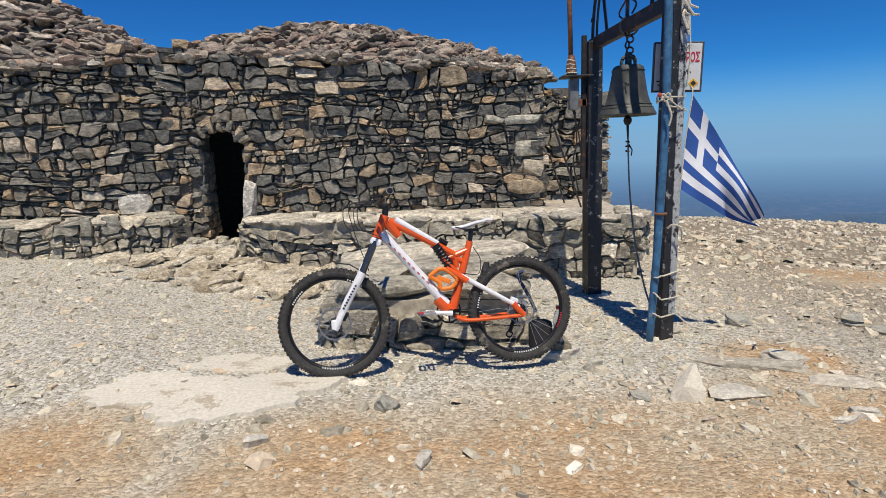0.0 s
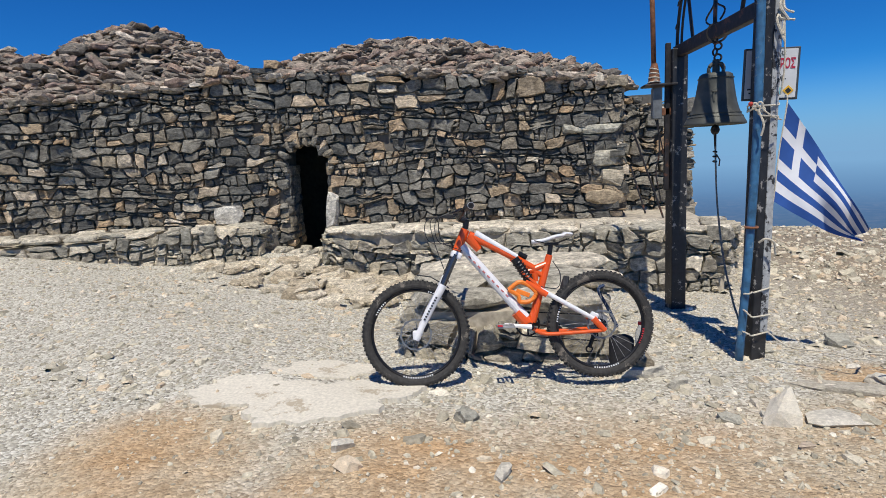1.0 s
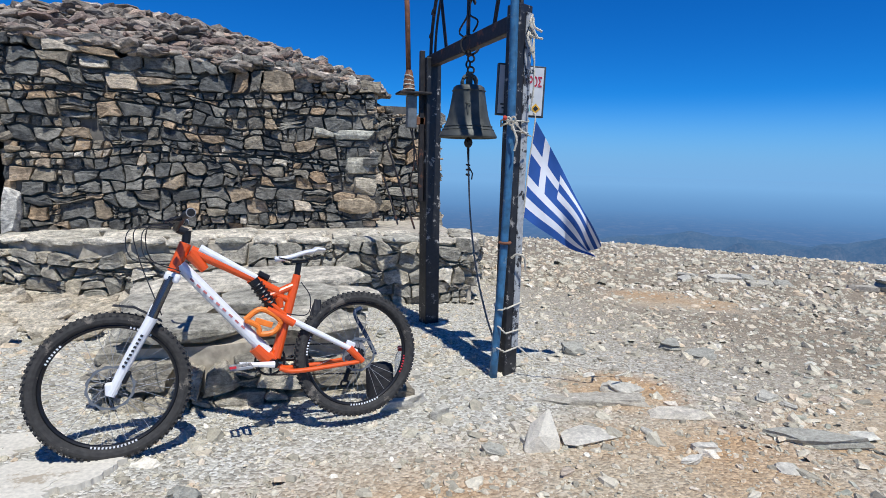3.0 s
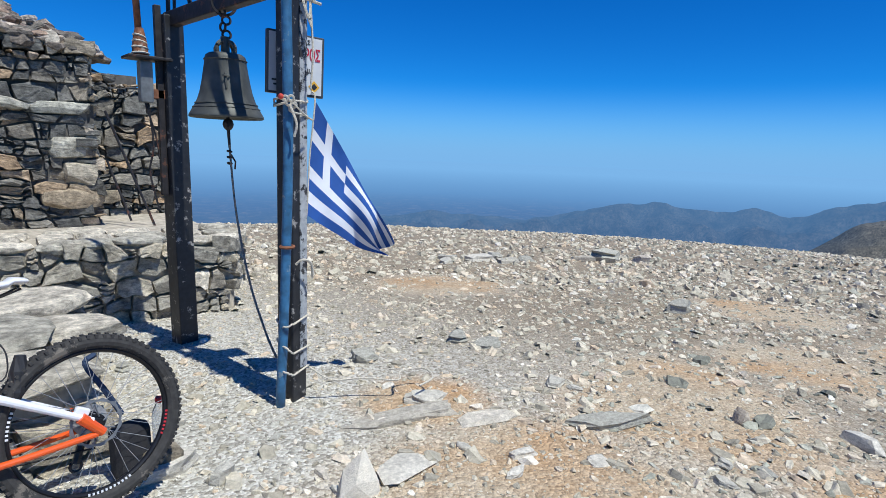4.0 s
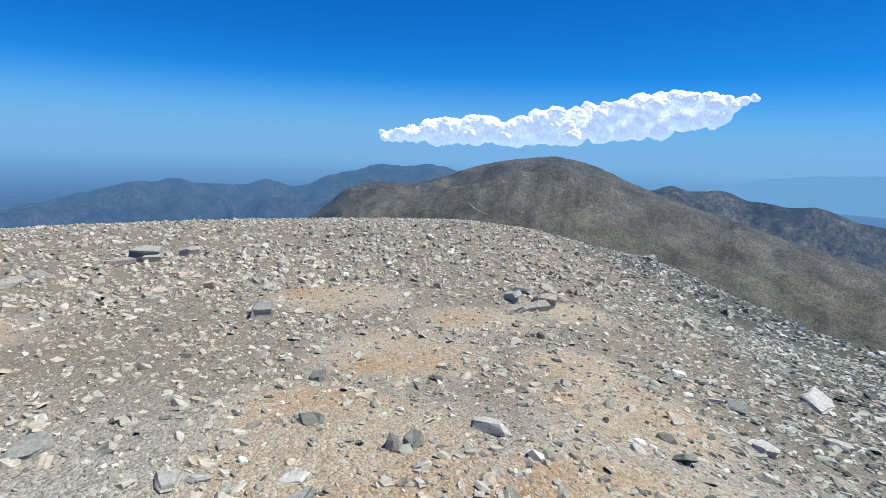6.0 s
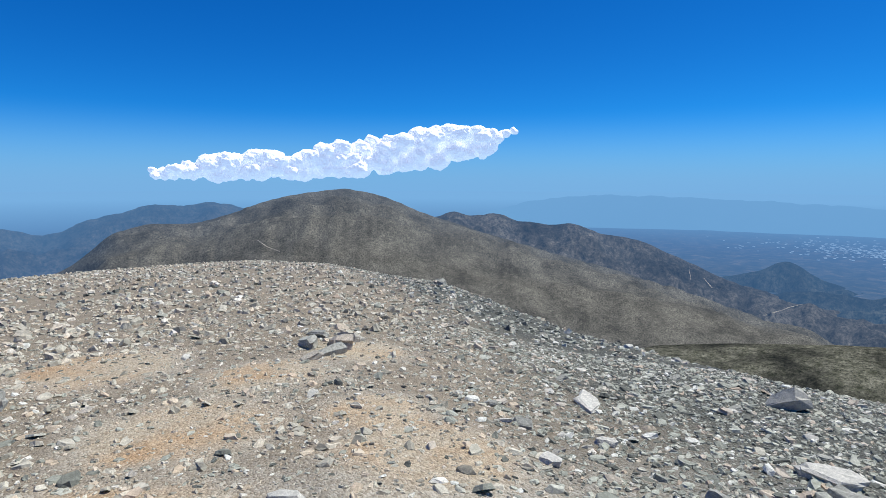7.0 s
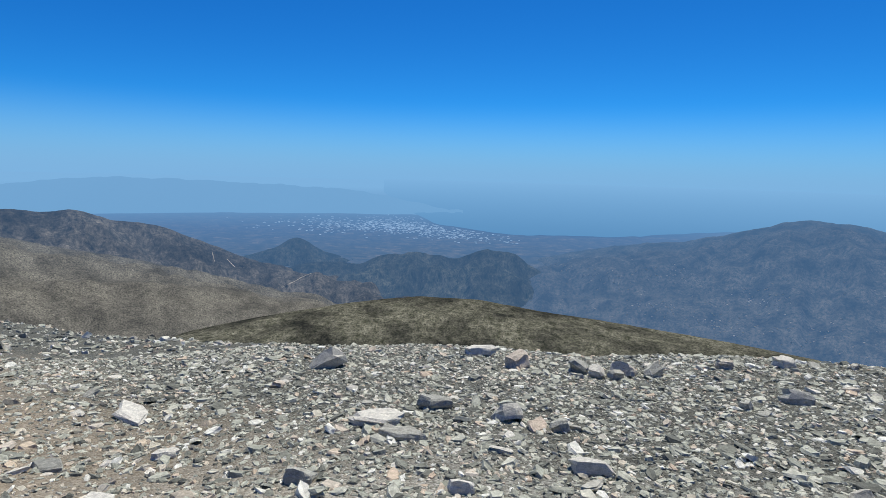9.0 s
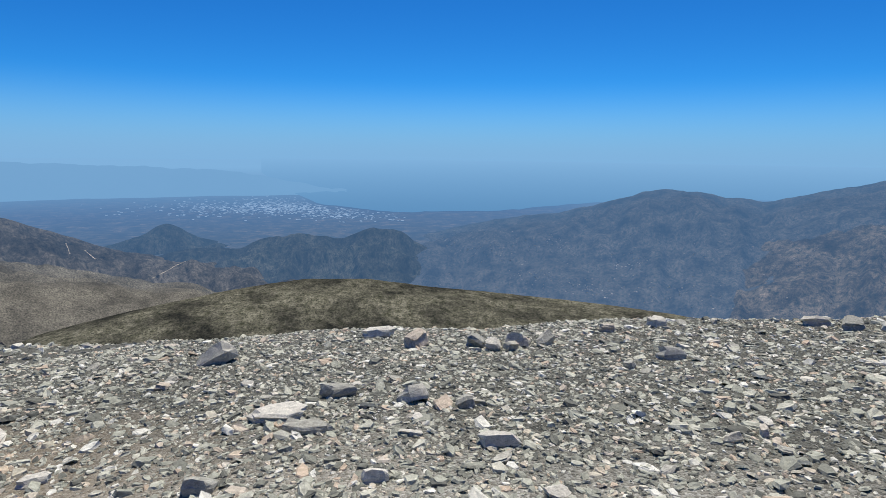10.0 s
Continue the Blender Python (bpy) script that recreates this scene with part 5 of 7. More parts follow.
for a in range(4):
    bmx = bmesh.new()
    c, s2 = math.cos(a * math.pi / 2 + 0.5), math.sin(a * math.pi / 2 + 0.5)
    pipe(bmx, curve_points([(BX + 0.07 * c, BY + 0.07 * s2, 2.0), (BX + 0.078 * c, BY + 0.078 * s2, 2.05), (BX + 0.045 * c, BY + 0.045 * s2, 2.085), (BX + 0.015 * c, BY + 0.015 * s2, 2.08)], 4), 0.013, 8)
    part("crown_loop", bmx, bronze, bell)
bmx = bmesh.new()
rod(bmx, (BX, BY, 2.0), (BX, BY, 2.12), 0.028)
part("crown_stem", bmx, bronze, bell)
for k in range(4):
    bmx = bmesh.new()
    ring(bmx, (BX + 0.012 * (-1) ** k, BY, 2.135 + 0.045 * k), (1, 0.3, 0) if k % 2 else (0.2, 1, 0), 0.026, 0.008, 16, 6)
    part("chain_link", bmx, dark_iron, bell)
bmx = bmesh.new()
ring(bmx, (BX, BY, 2.33), (0.25, 1, 0), 0.075, 0.009, 24, 6)
part("hanger", bmx, dark_iron, bell)
bmx = bmesh.new()
rod(bmx, (BX, BY, 2.0), (BX + 0.005, BY, 1.58), 0.01)
bmesh.ops.create_icosphere(bmx, subdivisions=2, radius=0.036, matrix=Matrix.Translation((BX + 0.006, BY, 1.56)) @ Matrix.Diagonal((1, 1, 1.2, 1)))
rod(bmx, (BX + 0.006, BY, 1.53), (BX + 0.012, BY, 1.4), 0.012, 0.008)
part("clapper", bmx, dark_iron, bell)
bmx = bmesh.new()
CRX, CRY = BX - 0.06, BY - 0.135
box(bmx, (0.012, 0.006, 0.1), Matrix.Translation((CRX, CRY - 0.016, 1.83)) @ Euler((-0.13, 0, 0.1)).to_matrix().to_4x4(), 0.002)
box(bmx, (0.05, 0.006, 0.012), Matrix.Translation((CRX, CRY - 0.02, 1.86)) @ Euler((-0.13, 0, 0.1)).to_matrix().to_4x4(), 0.002)
part("relief_cross", bmx, bronze, bell)
bell_rope = thing("bell_rope", "long grey bell rope drooping to the post foot", "rope")
bmx = bmesh.new()
pipe(bmx, curve_points([(BX + 0.012, BY, 1.44), (BX + 0.01, BY - 0.02, 1.3), (BX, BY - 0.12, 0.95), (BX - 0.02, BY - 0.35, 0.55), (BX - 0.03, BY - 0.6, 0.27), (1.53, 4.22, 0.16)], 6), 0.0075, 6)
part("cord", bmx, plain("grey_rope", (0.25, 0.22, 0.18), 0.95, grain=0.3, scale=80), bell_rope)
bmx = bmesh.new()
for k, z in enumerate((1.38, 1.34, 1.3)):
    ring(bmx, (BX + 0.01, BY, z), (0.2, 0.1 * k, 1), 0.014, 0.007, 12, 5)
pipe(bmx, [(BX + 0.02, BY, 1.36), (BX + 0.05, BY, 1.31), (BX + 0.045, BY, 1.26)], 0.006, 5)
part("knot", bmx, dark_iron, bell_rope)

# lamp bracket with its rusty pole, beside the far post
lamp = thing("lamp_bracket", "rusty pole on an iron shelf bracket with hanging wires", "bracket")
bmx = bmesh.new()
box(bmx, (0.3, 0.22, 0.02), Matrix.Translation((1.33, 5.86, 2.03)), 0.004)
part("shelf", bmx, dark_iron, lamp)
bmx = bmesh.new()
pipe(bmx, [(1.28, 5.86, 2.2), (1.265, 5.86, 2.7), (1.22, 5.86, 3.6)], 0.024, 10)
part("pole", bmx, rust, lamp, "rusty pole", smooth=True)
bmx = bmesh.new()
lathe(bmx, [(0.04, 0), (0.055, 0.03), (0.05, 0.1), (0.036, 0.17), (0.028, 0.2)], 12, (1.285, 5.86, 2.04))
part("socket", bmx, rust, lamp)
bmx = bmesh.new()
for k in range(4):
    ring(bmx, (1.285, 5.86, 2.06 + 0.04 * k), (0.1 * k, 0.1, 1), 0.056 - 0.005 * k, 0.007, 16, 5)
part("wire_binding", bmx, rope_white, lamp)
bmx = bmesh.new()
box(bmx, (0.09, 0.09, 0.3), Matrix.Translation((1.31, 5.86, 1.86)), 0.01)
part("box", bmx, grey_metal, lamp, "grey metal box")
bmx = bmesh.new()
pipe(bmx, curve_points([(1.32, 5.85, 1.71), (1.34, 5.84, 1.4), (1.31, 5.85, 1.2), (1.36, 5.84, 0.9)], 6), 0.008, 5)
pipe(bmx, curve_points([(1.3, 5.85, 1.71), (1.36, 5.83, 1.45), (1.38, 5.84, 1.3)], 6), 0.007, 5)
part("wires", bmx, dark_iron, lamp)
bmx = bmesh.new()
box(bmx, (0.16, 0.05, 0.07), Matrix.Translation((1.42, 5.86, 1.78)), 0.006)
part("clamp", bmx, rust, lamp)

# two thin iron bars leaning on the hut corner
for (x0, z0), (x1, z1) in (((2.0, 0.62), (1.58, 1.75)), ((1.75, 0.7), (1.57, 1.2))):
    ob = thing("iron_bar", "thin rusty iron bar leaning on the hut corner", "bar", group="bars on the corner")
    bmx = bmesh.new()
    rod(bmx, (x0, 8.35, z0 - 0.18), (x1, 8.5, z1), 0.014, n=6)
    part("bar", bmx, dark_iron, ob)

# ---------------------------------------------------------------- the summit sign
white_plate = plain("enamel_white", (0.6, 0.61, 0.61), 0.35, grain=0.05, scale=12)
sign_dark = plain("sign_back", (0.05, 0.055, 0.06), 0.5)
letter_red = plain("letter_red", (0.45, 0.02, 0.05), 0.5, grain=0.05)
letter_black = plain("letter_black", (0.02, 0.02, 0.02), 0.5)
sign_yellow = plain("sign_yellow", (0.75, 0.42, 0.03), 0.5, grain=0.05)
sign_blue = plain("sign_blue", (0.2, 0.5, 0.55), 0.5, grain=0.05)
sign = thing("summit_sign", "white summit sign with red and black lettering", "sign")
SM = Matrix.Translation((1.685, 4.29, 1.9)) @ Euler((0, radians(1.5), radians(-4))).to_matrix().to_4x4()
sign.matrix_basis = SM
bmx = bmesh.new()
box(bmx, (0.35, 0.035, 0.35), Matrix.Translation((0.02, 0, 0)), 0.004)
part("frame", bmx, sign_dark, sign)
bmx = bmesh.new()
box(bmx, (0.325, 0.004, 0.325), Matrix.Translation((0.016, -0.02, 0)), 0.001)
part("plate", bmx, white_plate, sign)


def lettering(name, text, size, x, z, m, parent, stretch=1.0):
    cu = bpy.data.curves.new(name, "FONT")
    cu.body, cu.size, cu.extrude, cu.offset = text, size, 0.0008, size * 0.03
    cu.materials.append(m)
    ob = new(name, cu)
    ob.parent = parent
    ob.matrix_basis = Matrix.Translation((x, -0.0235, z)) @ Euler((radians(90), 0, 0)).to_matrix().to_4x4() @ Matrix.Diagonal((stretch, 1, 1, 1))
    return ob


lettering("red_word", "ΑΥΡΟΣ", 0.09, 0.0, 0.035, letter_red, sign, 0.54)
lettering("height_word", "456μ.", 0.054, 0.02, -0.04, letter_black, sign, 0.75)
lettering("small_word", "ΗΣ", 0.034, 0.06, 0.122, letter_black, sign, 0.9)
bmx = bmesh.new()
box(bmx, (0.05, 0.003, 0.05), Matrix.Translation((0.13, -0.0235, -0.115)) @ Euler((0, radians(45), 0)).to_matrix().to_4x4())
part("yellow_mark", bmx, sign_yellow, sign)
bmx = bmesh.new()
box(bmx, (0.028, 0.003, 0.028), Matrix.Translation((0.13, -0.0255, -0.115)) @ Euler((0, radians(45), 0)).to_matrix().to_4x4())
part("mark_figure", bmx, letter_black, sign)
bmx = bmesh.new()
box(bmx, (0.035, 0.003, 0.045), Matrix.Translation((0.07, -0.0235, -0.115)), 0.001)
part("blue_mark", bmx, sign_blue, sign)
for k, (x, z, w) in enumerate([(0.01, -0.1, 0.06), (0.01, -0.125, 0.05), (-0.09, -0.1, 0.08), (-0.09, -0.125, 0.06)]):
    bmx = bmesh.new()
    box(bmx, (w, 0.003, 0.01), Matrix.Translation((x, -0.0235, z)))
    part("text_bar", bmx, letter_black, sign)
bmx = bmesh.new()
box(bmx, (0.05, 0.06, 0.04), Matrix.Translation((-0.08, 0.0, 0.05)), 0.004)
part("bracket", bmx, dark_iron, sign)

# ---------------------------------------------------------------- the flag
flag_blue = plain("flag_blue", (0.016, 0.075, 0.29), 0.85, grain=0.12, scale=9)
flag_white = plain("flag_white", (0.66, 0.67, 0.7), 0.85, grain=0.06, scale=9)
flag = thing("flag", "blue and white striped flag with a cross canton, drooping", "flag")
NU, NV = 36, 18
top0, low0 = np.array([1.785, 4.2, 1.7]), np.array([1.71, 4.17, 1.03])
top1, low1 = np.array([0.47, -0.12, -0.86]), np.array([0.53, -0.1, -0.3])
vs, fs, mi = [], [], []
for i in range(NU + 1):
    u = i / NU
    for j in range(NV + 1):
        v = j / NV
        p = (top0 + top1 * u) * (1 - v) + (low0 + low1 * u) * v
        sag = 0.045 * math.sin(math.pi * u) * (1 - v) - 0.03 * math.sin(math.pi * u) * v
        w = 0.07 * u ** 0.7 * math.sin(5.0 * u + 4.0 * v) + 0.03 * math.sin(11 * u - 6 * v) * u
        vs.append((p[0] + 0.25 * w + 0.012 * math.sin(8 * v) * u, p[1] + w + 0.02 * math.sin(3 * v), p[2] + sag + 0.012 * math.sin(9 * u + 5 * v) * u))
for i in range(NU):
    for j in range(NV):
        a = i * (NV + 1) + j
        fs.append((a, a + 1, a + NV + 2, a + NV + 1))
        st = j // 2
        blue = st % 2 == 0
        if st < 5 and i < 15:
            blue = not (st == 2 or 6 <= i < 9)
        mi.append(0 if blue else 1)
me = mesh_of("cloth", vs, fs, flag_blue, True)
me.materials.append(flag_white)
me.polygons.foreach_set("material_index", mi)
cloth = linked("cloth", me, flag)
bmx = bmesh.new()
pipe(bmx, curve_points([(1.8, 4.27, 1.76), tuple(top0), tuple((top0 + low0) / 2 + np.array([-0.008, 0, 0])), tuple(low0), (1.69, 4.2, 0.9)], 4), 0.005, 6)
part("hoist_cord", bmx, rope_white, flag)

# ---------------------------------------------------------------- the bicycle
orange = plain("orange_paint", (0.72, 0.09, 0.008), 0.32, grain=0.05, scale=20, coat=0.4, wear=(0.4, 0.22, 0.13), wear_amount=0.12, wear_scale=15)
bike_white = plain("white_paint", (0.74, 0.74, 0.75), 0.35, grain=0.06, scale=25, coat=0.3, wear=(0.42, 0.38, 0.33), wear_amount=0.15, wear_scale=20)
rubber = plain("dusty_rubber", (0.035, 0.033, 0.031), 0.85, grain=0.35, scale=40, bump=0.4, wear=(0.16, 0.14, 0.115), wear_amount=0.38, wear_scale=9)
black_part = plain("black_anodised", (0.015, 0.015, 0.017), 0.4, 0.4, grain=0.2)
black_plastic = plain("black_plastic", (0.02, 0.02, 0.022), 0.6, grain=0.2)
disc_steel = plain("brake_steel", (0.2, 0.21, 0.22), 0.45, 0.5, grain=0.2)
steel = plain("brushed_steel", (0.36, 0.36, 0.36), 0.5, 0.45, grain=0.15)
stanchion = plain("grey_stanchion", (0.13, 0.135, 0.14), 0.2, 0.8, grain=0.1)
red_mark = plain("red_decal", (0.55, 0.03, 0.04), 0.45)
faded_red = plain("faded_red_decal", (0.5, 0.16, 0.15), 0.5)
bike = thing("mountain_bike", "orange and white full-suspension mountain bike leaning on the platform", "bicycle")
bike.matrix_basis = Matrix.Translation((-0.705, 3.31, ground_z(-0.7, 3.3) + 0.008)) @ Euler((radians(-9), 0, radians(9.3))).to_matrix().to_4x4()
R = 0.34
WB = 1.175


def wheel(x, name, label):
    hub = thing(name, label, "")
    hub.parent = bike
    c = Vector((x, 0, R))
    bm = bmesh.new()
    ring(bm, c, (0, 1, 0), R - 0.03, 0.029, 72, 12, 1.0)
    for i in range(72):
        a = 2 * math.pi * i / 72
        for k, off in ((0, 0.0), (1, 0.021), (1, -0.021)):
            aa = a + (math.pi / 72 if k else 0)
            rad = R - 0.002 - (0.007 if k else 0)
            m = Matrix.Translation(c + Vector((rad * math.cos(aa), off, rad * math.sin(aa)))) @ Euler((0, -aa, 0)).to_matrix().to_4x4()
            box(bm, (0.012, 0.014, 0.011), m)
    part("tyre", bm, rubber, hub, "dusty knobbly tyre")
    bm = bmesh.new()
    ring(bm, c, (0, 1, 0), R - 0.062, 0.011, 72, 8, 1.15)
    part("rim", bm, black_part, hub)
    # lettering on the rim, as plain bars
    for a0, n, m in ((-1.75, 11, bike_white), (2.7, 7, bike_white), (-0.5, 7, red_mark)) if x > 0.5 else ((-1.9, 13, bike_white), (2.3, 7, bike_white), (0.9, 7, bike_white)):
        bm = bmesh.new()
        for i in range(n):
            aa = a0 + i * 0.055
            mm = Matrix.Translation(c + Vector(((R - 0.062) * math.cos(aa), -0.0125, (R - 0.062) * math.sin(aa)))) @ Euler((0, -aa, 0)).to_matrix().to_4x4()
            box(bm, (0.009, 0.003, 0.0075), mm)
        part("rim_mark", bm, m, hub)
    bm = bmesh.new()
    rod(bm, c + Vector((0, -0.055, 0)), c + Vector((0, 0.055, 0)), 0.02, n=14)
    for sg in (-1, 1):
        rod(bm, c + Vector((0, sg * 0.03 - 0.003, 0)), c + Vector((0, sg * 0.03 + 0.003, 0)), 0.034, n=18)
    part("hub", bm, black_part, hub)
    spoke = bmesh.new()
    rod(spoke, (0, 0, 0), (0, 0, 1), 0.0012, n=5)
    sm = bpy.data.meshes.new("spoke")
    spoke.to_mesh(sm)
    spoke.free()
    sm.materials.append(steel)
    for i in range(32):
        sg = 1 if i % 2 else -1
        a = 2 * math.pi * i / 32
        lead = 0.9 * (1 if (i // 2) % 2 else -1)
        p = c + Vector((0.032 * math.cos(a + lead), sg * 0.03, 0.032 * math.sin(a + lead)))
        q = c + Vector(((R - 0.07) * math.cos(a), 0, (R - 0.07) * math.sin(a)))
        so = new("spoke", sm)
        so.parent = hub
        so.matrix_basis = Matrix.Translation(p) @ (q - p).to_track_quat("Z", "Y").to_matrix().to_4x4() @ Matrix.Diagonal((1, 1, (q - p).length, 1))
    bm = bmesh.new()
    rad = 0.1 if x < 0.5 else 0.092
    for i in range(36):
        a0, a1 = 2 * math.pi * i / 36, 2 * math.pi * (i + 1) / 36
        w0, w1 = rad + 0.004 * math.sin(i * 2.1), rad + 0.004 * math.sin((i + 1) * 2.1)
        quad = [(w0 * math.cos(a0), w0 * math.sin(a0)), (w1 * math.cos(a1), w1 * math.sin(a1)), ((rad - 0.011) * math.cos(a1), (rad - 0.011) * math.sin(a1)), ((rad - 0.011) * math.cos(a0), (rad - 0.011) * math.sin(a0))]
        for yy, order in ((-0.0365, 1), (-0.0345, -1)):
            bm.faces.new([bm.verts.new((c.x + px, yy, c.z + pz)) for px, pz in quad[::order]])
    for i in range(6):
        a = i * math.pi / 3
        rod(bm, c + Vector((0.024 * math.cos(a), -0.0355, 0.024 * math.sin(a))), c + Vector(((rad - 0.02) * math.cos(a + 0.5), -0.0355, (rad - 0.02) * math.sin(a + 0.5))), 0.0028, n=4)
    part("brake_disc", bm, disc_steel, hub, "steel brake disc")
    return hub


front_wheel = wheel(0.0, "front_wheel", "knobbly front wheel with black rim")
rear_wheel = wheel(WB, "rear_wheel", "knobbly rear wheel with black rim and cassette")
bmx = bmesh.new()
for k in range(7):
    rod(bmx, (WB, 0.03 + 0.005 * k, R), (WB, 0.0325 + 0.005 * k, R), 0.062 - 0.005 * k, n=22)
part("cassette", bmx, steel, rear_wheel)

# frame tubes
HB, HT = Vector((0.285, 0, 0.85)), Vector((0.345, 0, 0.985))
BB = Vector((0.72, 0, 0.355))
SJ = Vector((0.868, 0, 0.775))
LK = Vector((0.735, 0, 0.6))
AX = Vector((WB, 0, R))


def tube(name, a, b, r0, r1, m, label="", squash=1.0, mid=None):
    bm = bmesh.new()
    pts = [a, b] if mid is None else curve_points([a, mid, b], 5)
    rad = [r0 + (r1 - r0) * k / (len(pts) - 1) for k in range(len(pts))]
    pipe(bm, pts, rad, 12)
    ob = part(name, bm, m, bike, label, smooth=False)
    return ob


tube("head_tube", HB, HT, 0.03, 0.028, orange)
tube("gusset", HT + Vector((0.02, 0, -0.05)), HB + Vector((0.14, 0, 0.0)), 0.036, 0.022, orange)
tube("down_tube", HB + Vector((0.03, 0, 0.03)), BB + Vector((-0.02, 0, 0.05)), 0.029, 0.031, bike_white, "white down tube with dark lettering")
tube("down_tube_foot", HB + (BB - HB) * 0.82, BB, 0.037, 0.04, orange)
tube("top_tube", HT + Vector((0.02, 0, -0.035)), SJ + Vector((-0.1, 0, -0.06)), 0.026, 0.022, orange, mid=HT + Vector((0.24, 0, -0.158)))
tube("top_tube_panel", HT + Vector((0.06, -0.006, -0.028)), HT + Vector((0.32, -0.008, -0.192)), 0.0225, 0.016, bike_white)
tube("top_tube_rear", SJ + Vector((-0.16, 0, -0.085)), SJ + Vector((0.0, 0, -0.03)), 0.02, 0.02, orange)
tube("strut", HT + Vector((0.28, 0, -0.2)), SJ + Vector((-0.03, 0, -0.12)), 0.017, 0.017, orange)
tube("link_plate", SJ + Vector((-0.1, 0, -0.09)), LK + Vector((0.04, 0, 0.03)), 0.026, 0.02, orange)
tube("seat_tube", SJ + Vector((0.005, 0, 0.02)), BB + Vector((0.02, 0, 0.02)), 0.021, 0.028, orange)
for sg in (-1, 1):
    o = Vector((0, sg * 0.045, 0))
    tube("seat_stay", LK + o * 0.7 + Vector((0.03, 0, 0.0)), AX + o * 1.4 + Vector((-0.02, 0, 0.02)), 0.017, 0.013, bike_white, "white and orange seat stay")
    tube("seat_stay_lug", LK + o * 0.7 + Vector((-0.03, 0, 0.035)), LK + o + Vector((0.1, 0, -0.055)), 0.02, 0.019, orange)
    tube("dropout", AX + o * 1.4 + Vector((-0.06, 0, 0.045)), AX + o * 1.4 + Vector((0.01, 0, -0.035)), 0.021, 0.018, orange)
    tube("chain_stay", BB + o + Vector((0.03, 0, -0.03)), AX + o * 1.4 + Vector((-0.01, 0, -0.035)), 0.013, 0.012, orange, mid=BB + o * 1.2 + Vector((0.12, 0, -0.055)))
    tube("rocker", LK + o * 0.8 + Vector((-0.05, 0, 0.1)), LK + o * 0.8 + Vector((0.06, 0, -0.01)), 0.012, 0.012, orange)
# lettering along the down tube, as plain bars
bmx = bmesh.new()
d = (BB - HB).normalized()
for i in range(9):
    p = HB + d * (0.1 + 0.042 * i) + Vector((0.012, -0.0315, 0.03))
    box(bmx, (0.022, 0.003, 0.009), Matrix.Translation(p) @ Euler((0, math.atan2(-d.z, d.x), 0)).to_matrix().to_4x4())
part("frame_mark", bmx, faded_red, bike)
bmx = bmesh.new()
rod(bmx, HT + Vector((0.3, 0, -0.19)), LK + Vector((-0.035, 0, 0.085)), 0.016, n=12)
rod(bmx, HT + Vector((0.3, -0.02, -0.2)), LK + Vector((0.0, -0.02, 0.04)), 0.027, n=12)
shock_a, shock_b = HT + Vector((0.3, -0.02, -0.2)), LK + Vector((0.0, -0.02, 0.04))
for k in range(6):
    ring(bmx, shock_a + (shock_b - shock_a) * (0.2 + 0.13 * k), tuple(shock_b - shock_a), 0.03, 0.005, 16, 6)
rod(bmx, HT + Vector((0.33, 0, -0.17)), HT + Vector((0.38, 0, -0.2)), 0.018, n=10)
part("shock", bmx, black_part, bike, "black rear shock absorber")
bmx = bmesh.new()
pts = [LK + Vector((-0.14, -0.04, -0.01)), LK + Vector((-0.06, -0.04, 0.035)), LK + Vector((0.03, -0.04, -0.03)), LK + Vector((0.0, -0.04, -0.085)), LK + Vector((-0.07, -0.04, -0.09)), LK + Vector((-0.08, -0.04, -0.05))]
pipe(bmx, curve_points(pts + [pts[0]], 4), 0.014, 8)
box(bmx, (0.09, 0.012, 0.03), Matrix.Translation(LK + Vector((-0.05, -0.04, -0.035))) @ Euler((0, 0.4, 0)).to_matrix().to_4x4(), 0.004)
part("cage", bmx, plain("orange_plastic", (0.8, 0.2, 0.02), 0.5), bike, "orange plastic cage")
# fork
for sg in (-1, 1):
    o = Vector((0, sg * 0.062, 0))
    tube("stanchion", HB + o + Vector((-0.012, 0, -0.02)), HB + o + Vector((-0.115, 0, -0.235)), 0.021, 0.021, stanchion)
    tube("fork_leg", HB + o + Vector((-0.1, 0, -0.205)), Vector((0.0, 0, R - 0.03)) + o, 0.026, 0.021, bike_white, "white fork leg with dark lettering", mid=HB + o + Vector((-0.19, 0, -0.36)))
    bmx = bmesh.new()
    box(bmx, (0.05, 0.03, 0.06), Matrix.Translation(Vector((0.005, 0, R)) + o), 0.01)
    part("axle_clamp", bmx, bike_white, bike)
bmx = bmesh.new()
box(bmx, (0.07, 0.16, 0.045), Matrix.Translation(HB + Vector((-0.008, 0, -0.025))) @ Euler((0, radians(25), 0)).to_matrix().to_4x4(), 0.012)
part("fork_crown", bmx, bike_white, bike)
bmx = bmesh.new()
pipe(bmx, curve_points([HB + Vector((-0.11, -0.062, -0.2)), HB + Vector((-0.09, 0, -0.16)), HB + Vector((-0.11, 0.062, -0.2))], 5), 0.016, 8)
part("fork_arch", bmx, bike_white, bike)
bmx = bmesh.new()
fd = (Vector((0.0, 0, R)) - (HB + Vector((-0.1, 0, -0.205)))).normalized()
for i in range(9):
    p = HB + Vector((-0.1, -0.088, -0.205)) + fd * (0.09 + 0.019 * i)
    box(bmx, (0.01, 0.003, 0.012), Matrix.Translation(p) @ Euler((0, math.atan2(-fd.z, fd.x), 0)).to_matrix().to_4x4())
part("fork_mark", bmx, black_plastic, bike)
bmx = bmesh.new()
vsm = [(0.05, R + 0.37), (0.13, R + 0.355), (0.2, R + 0.31), (0.24, R + 0.28)]
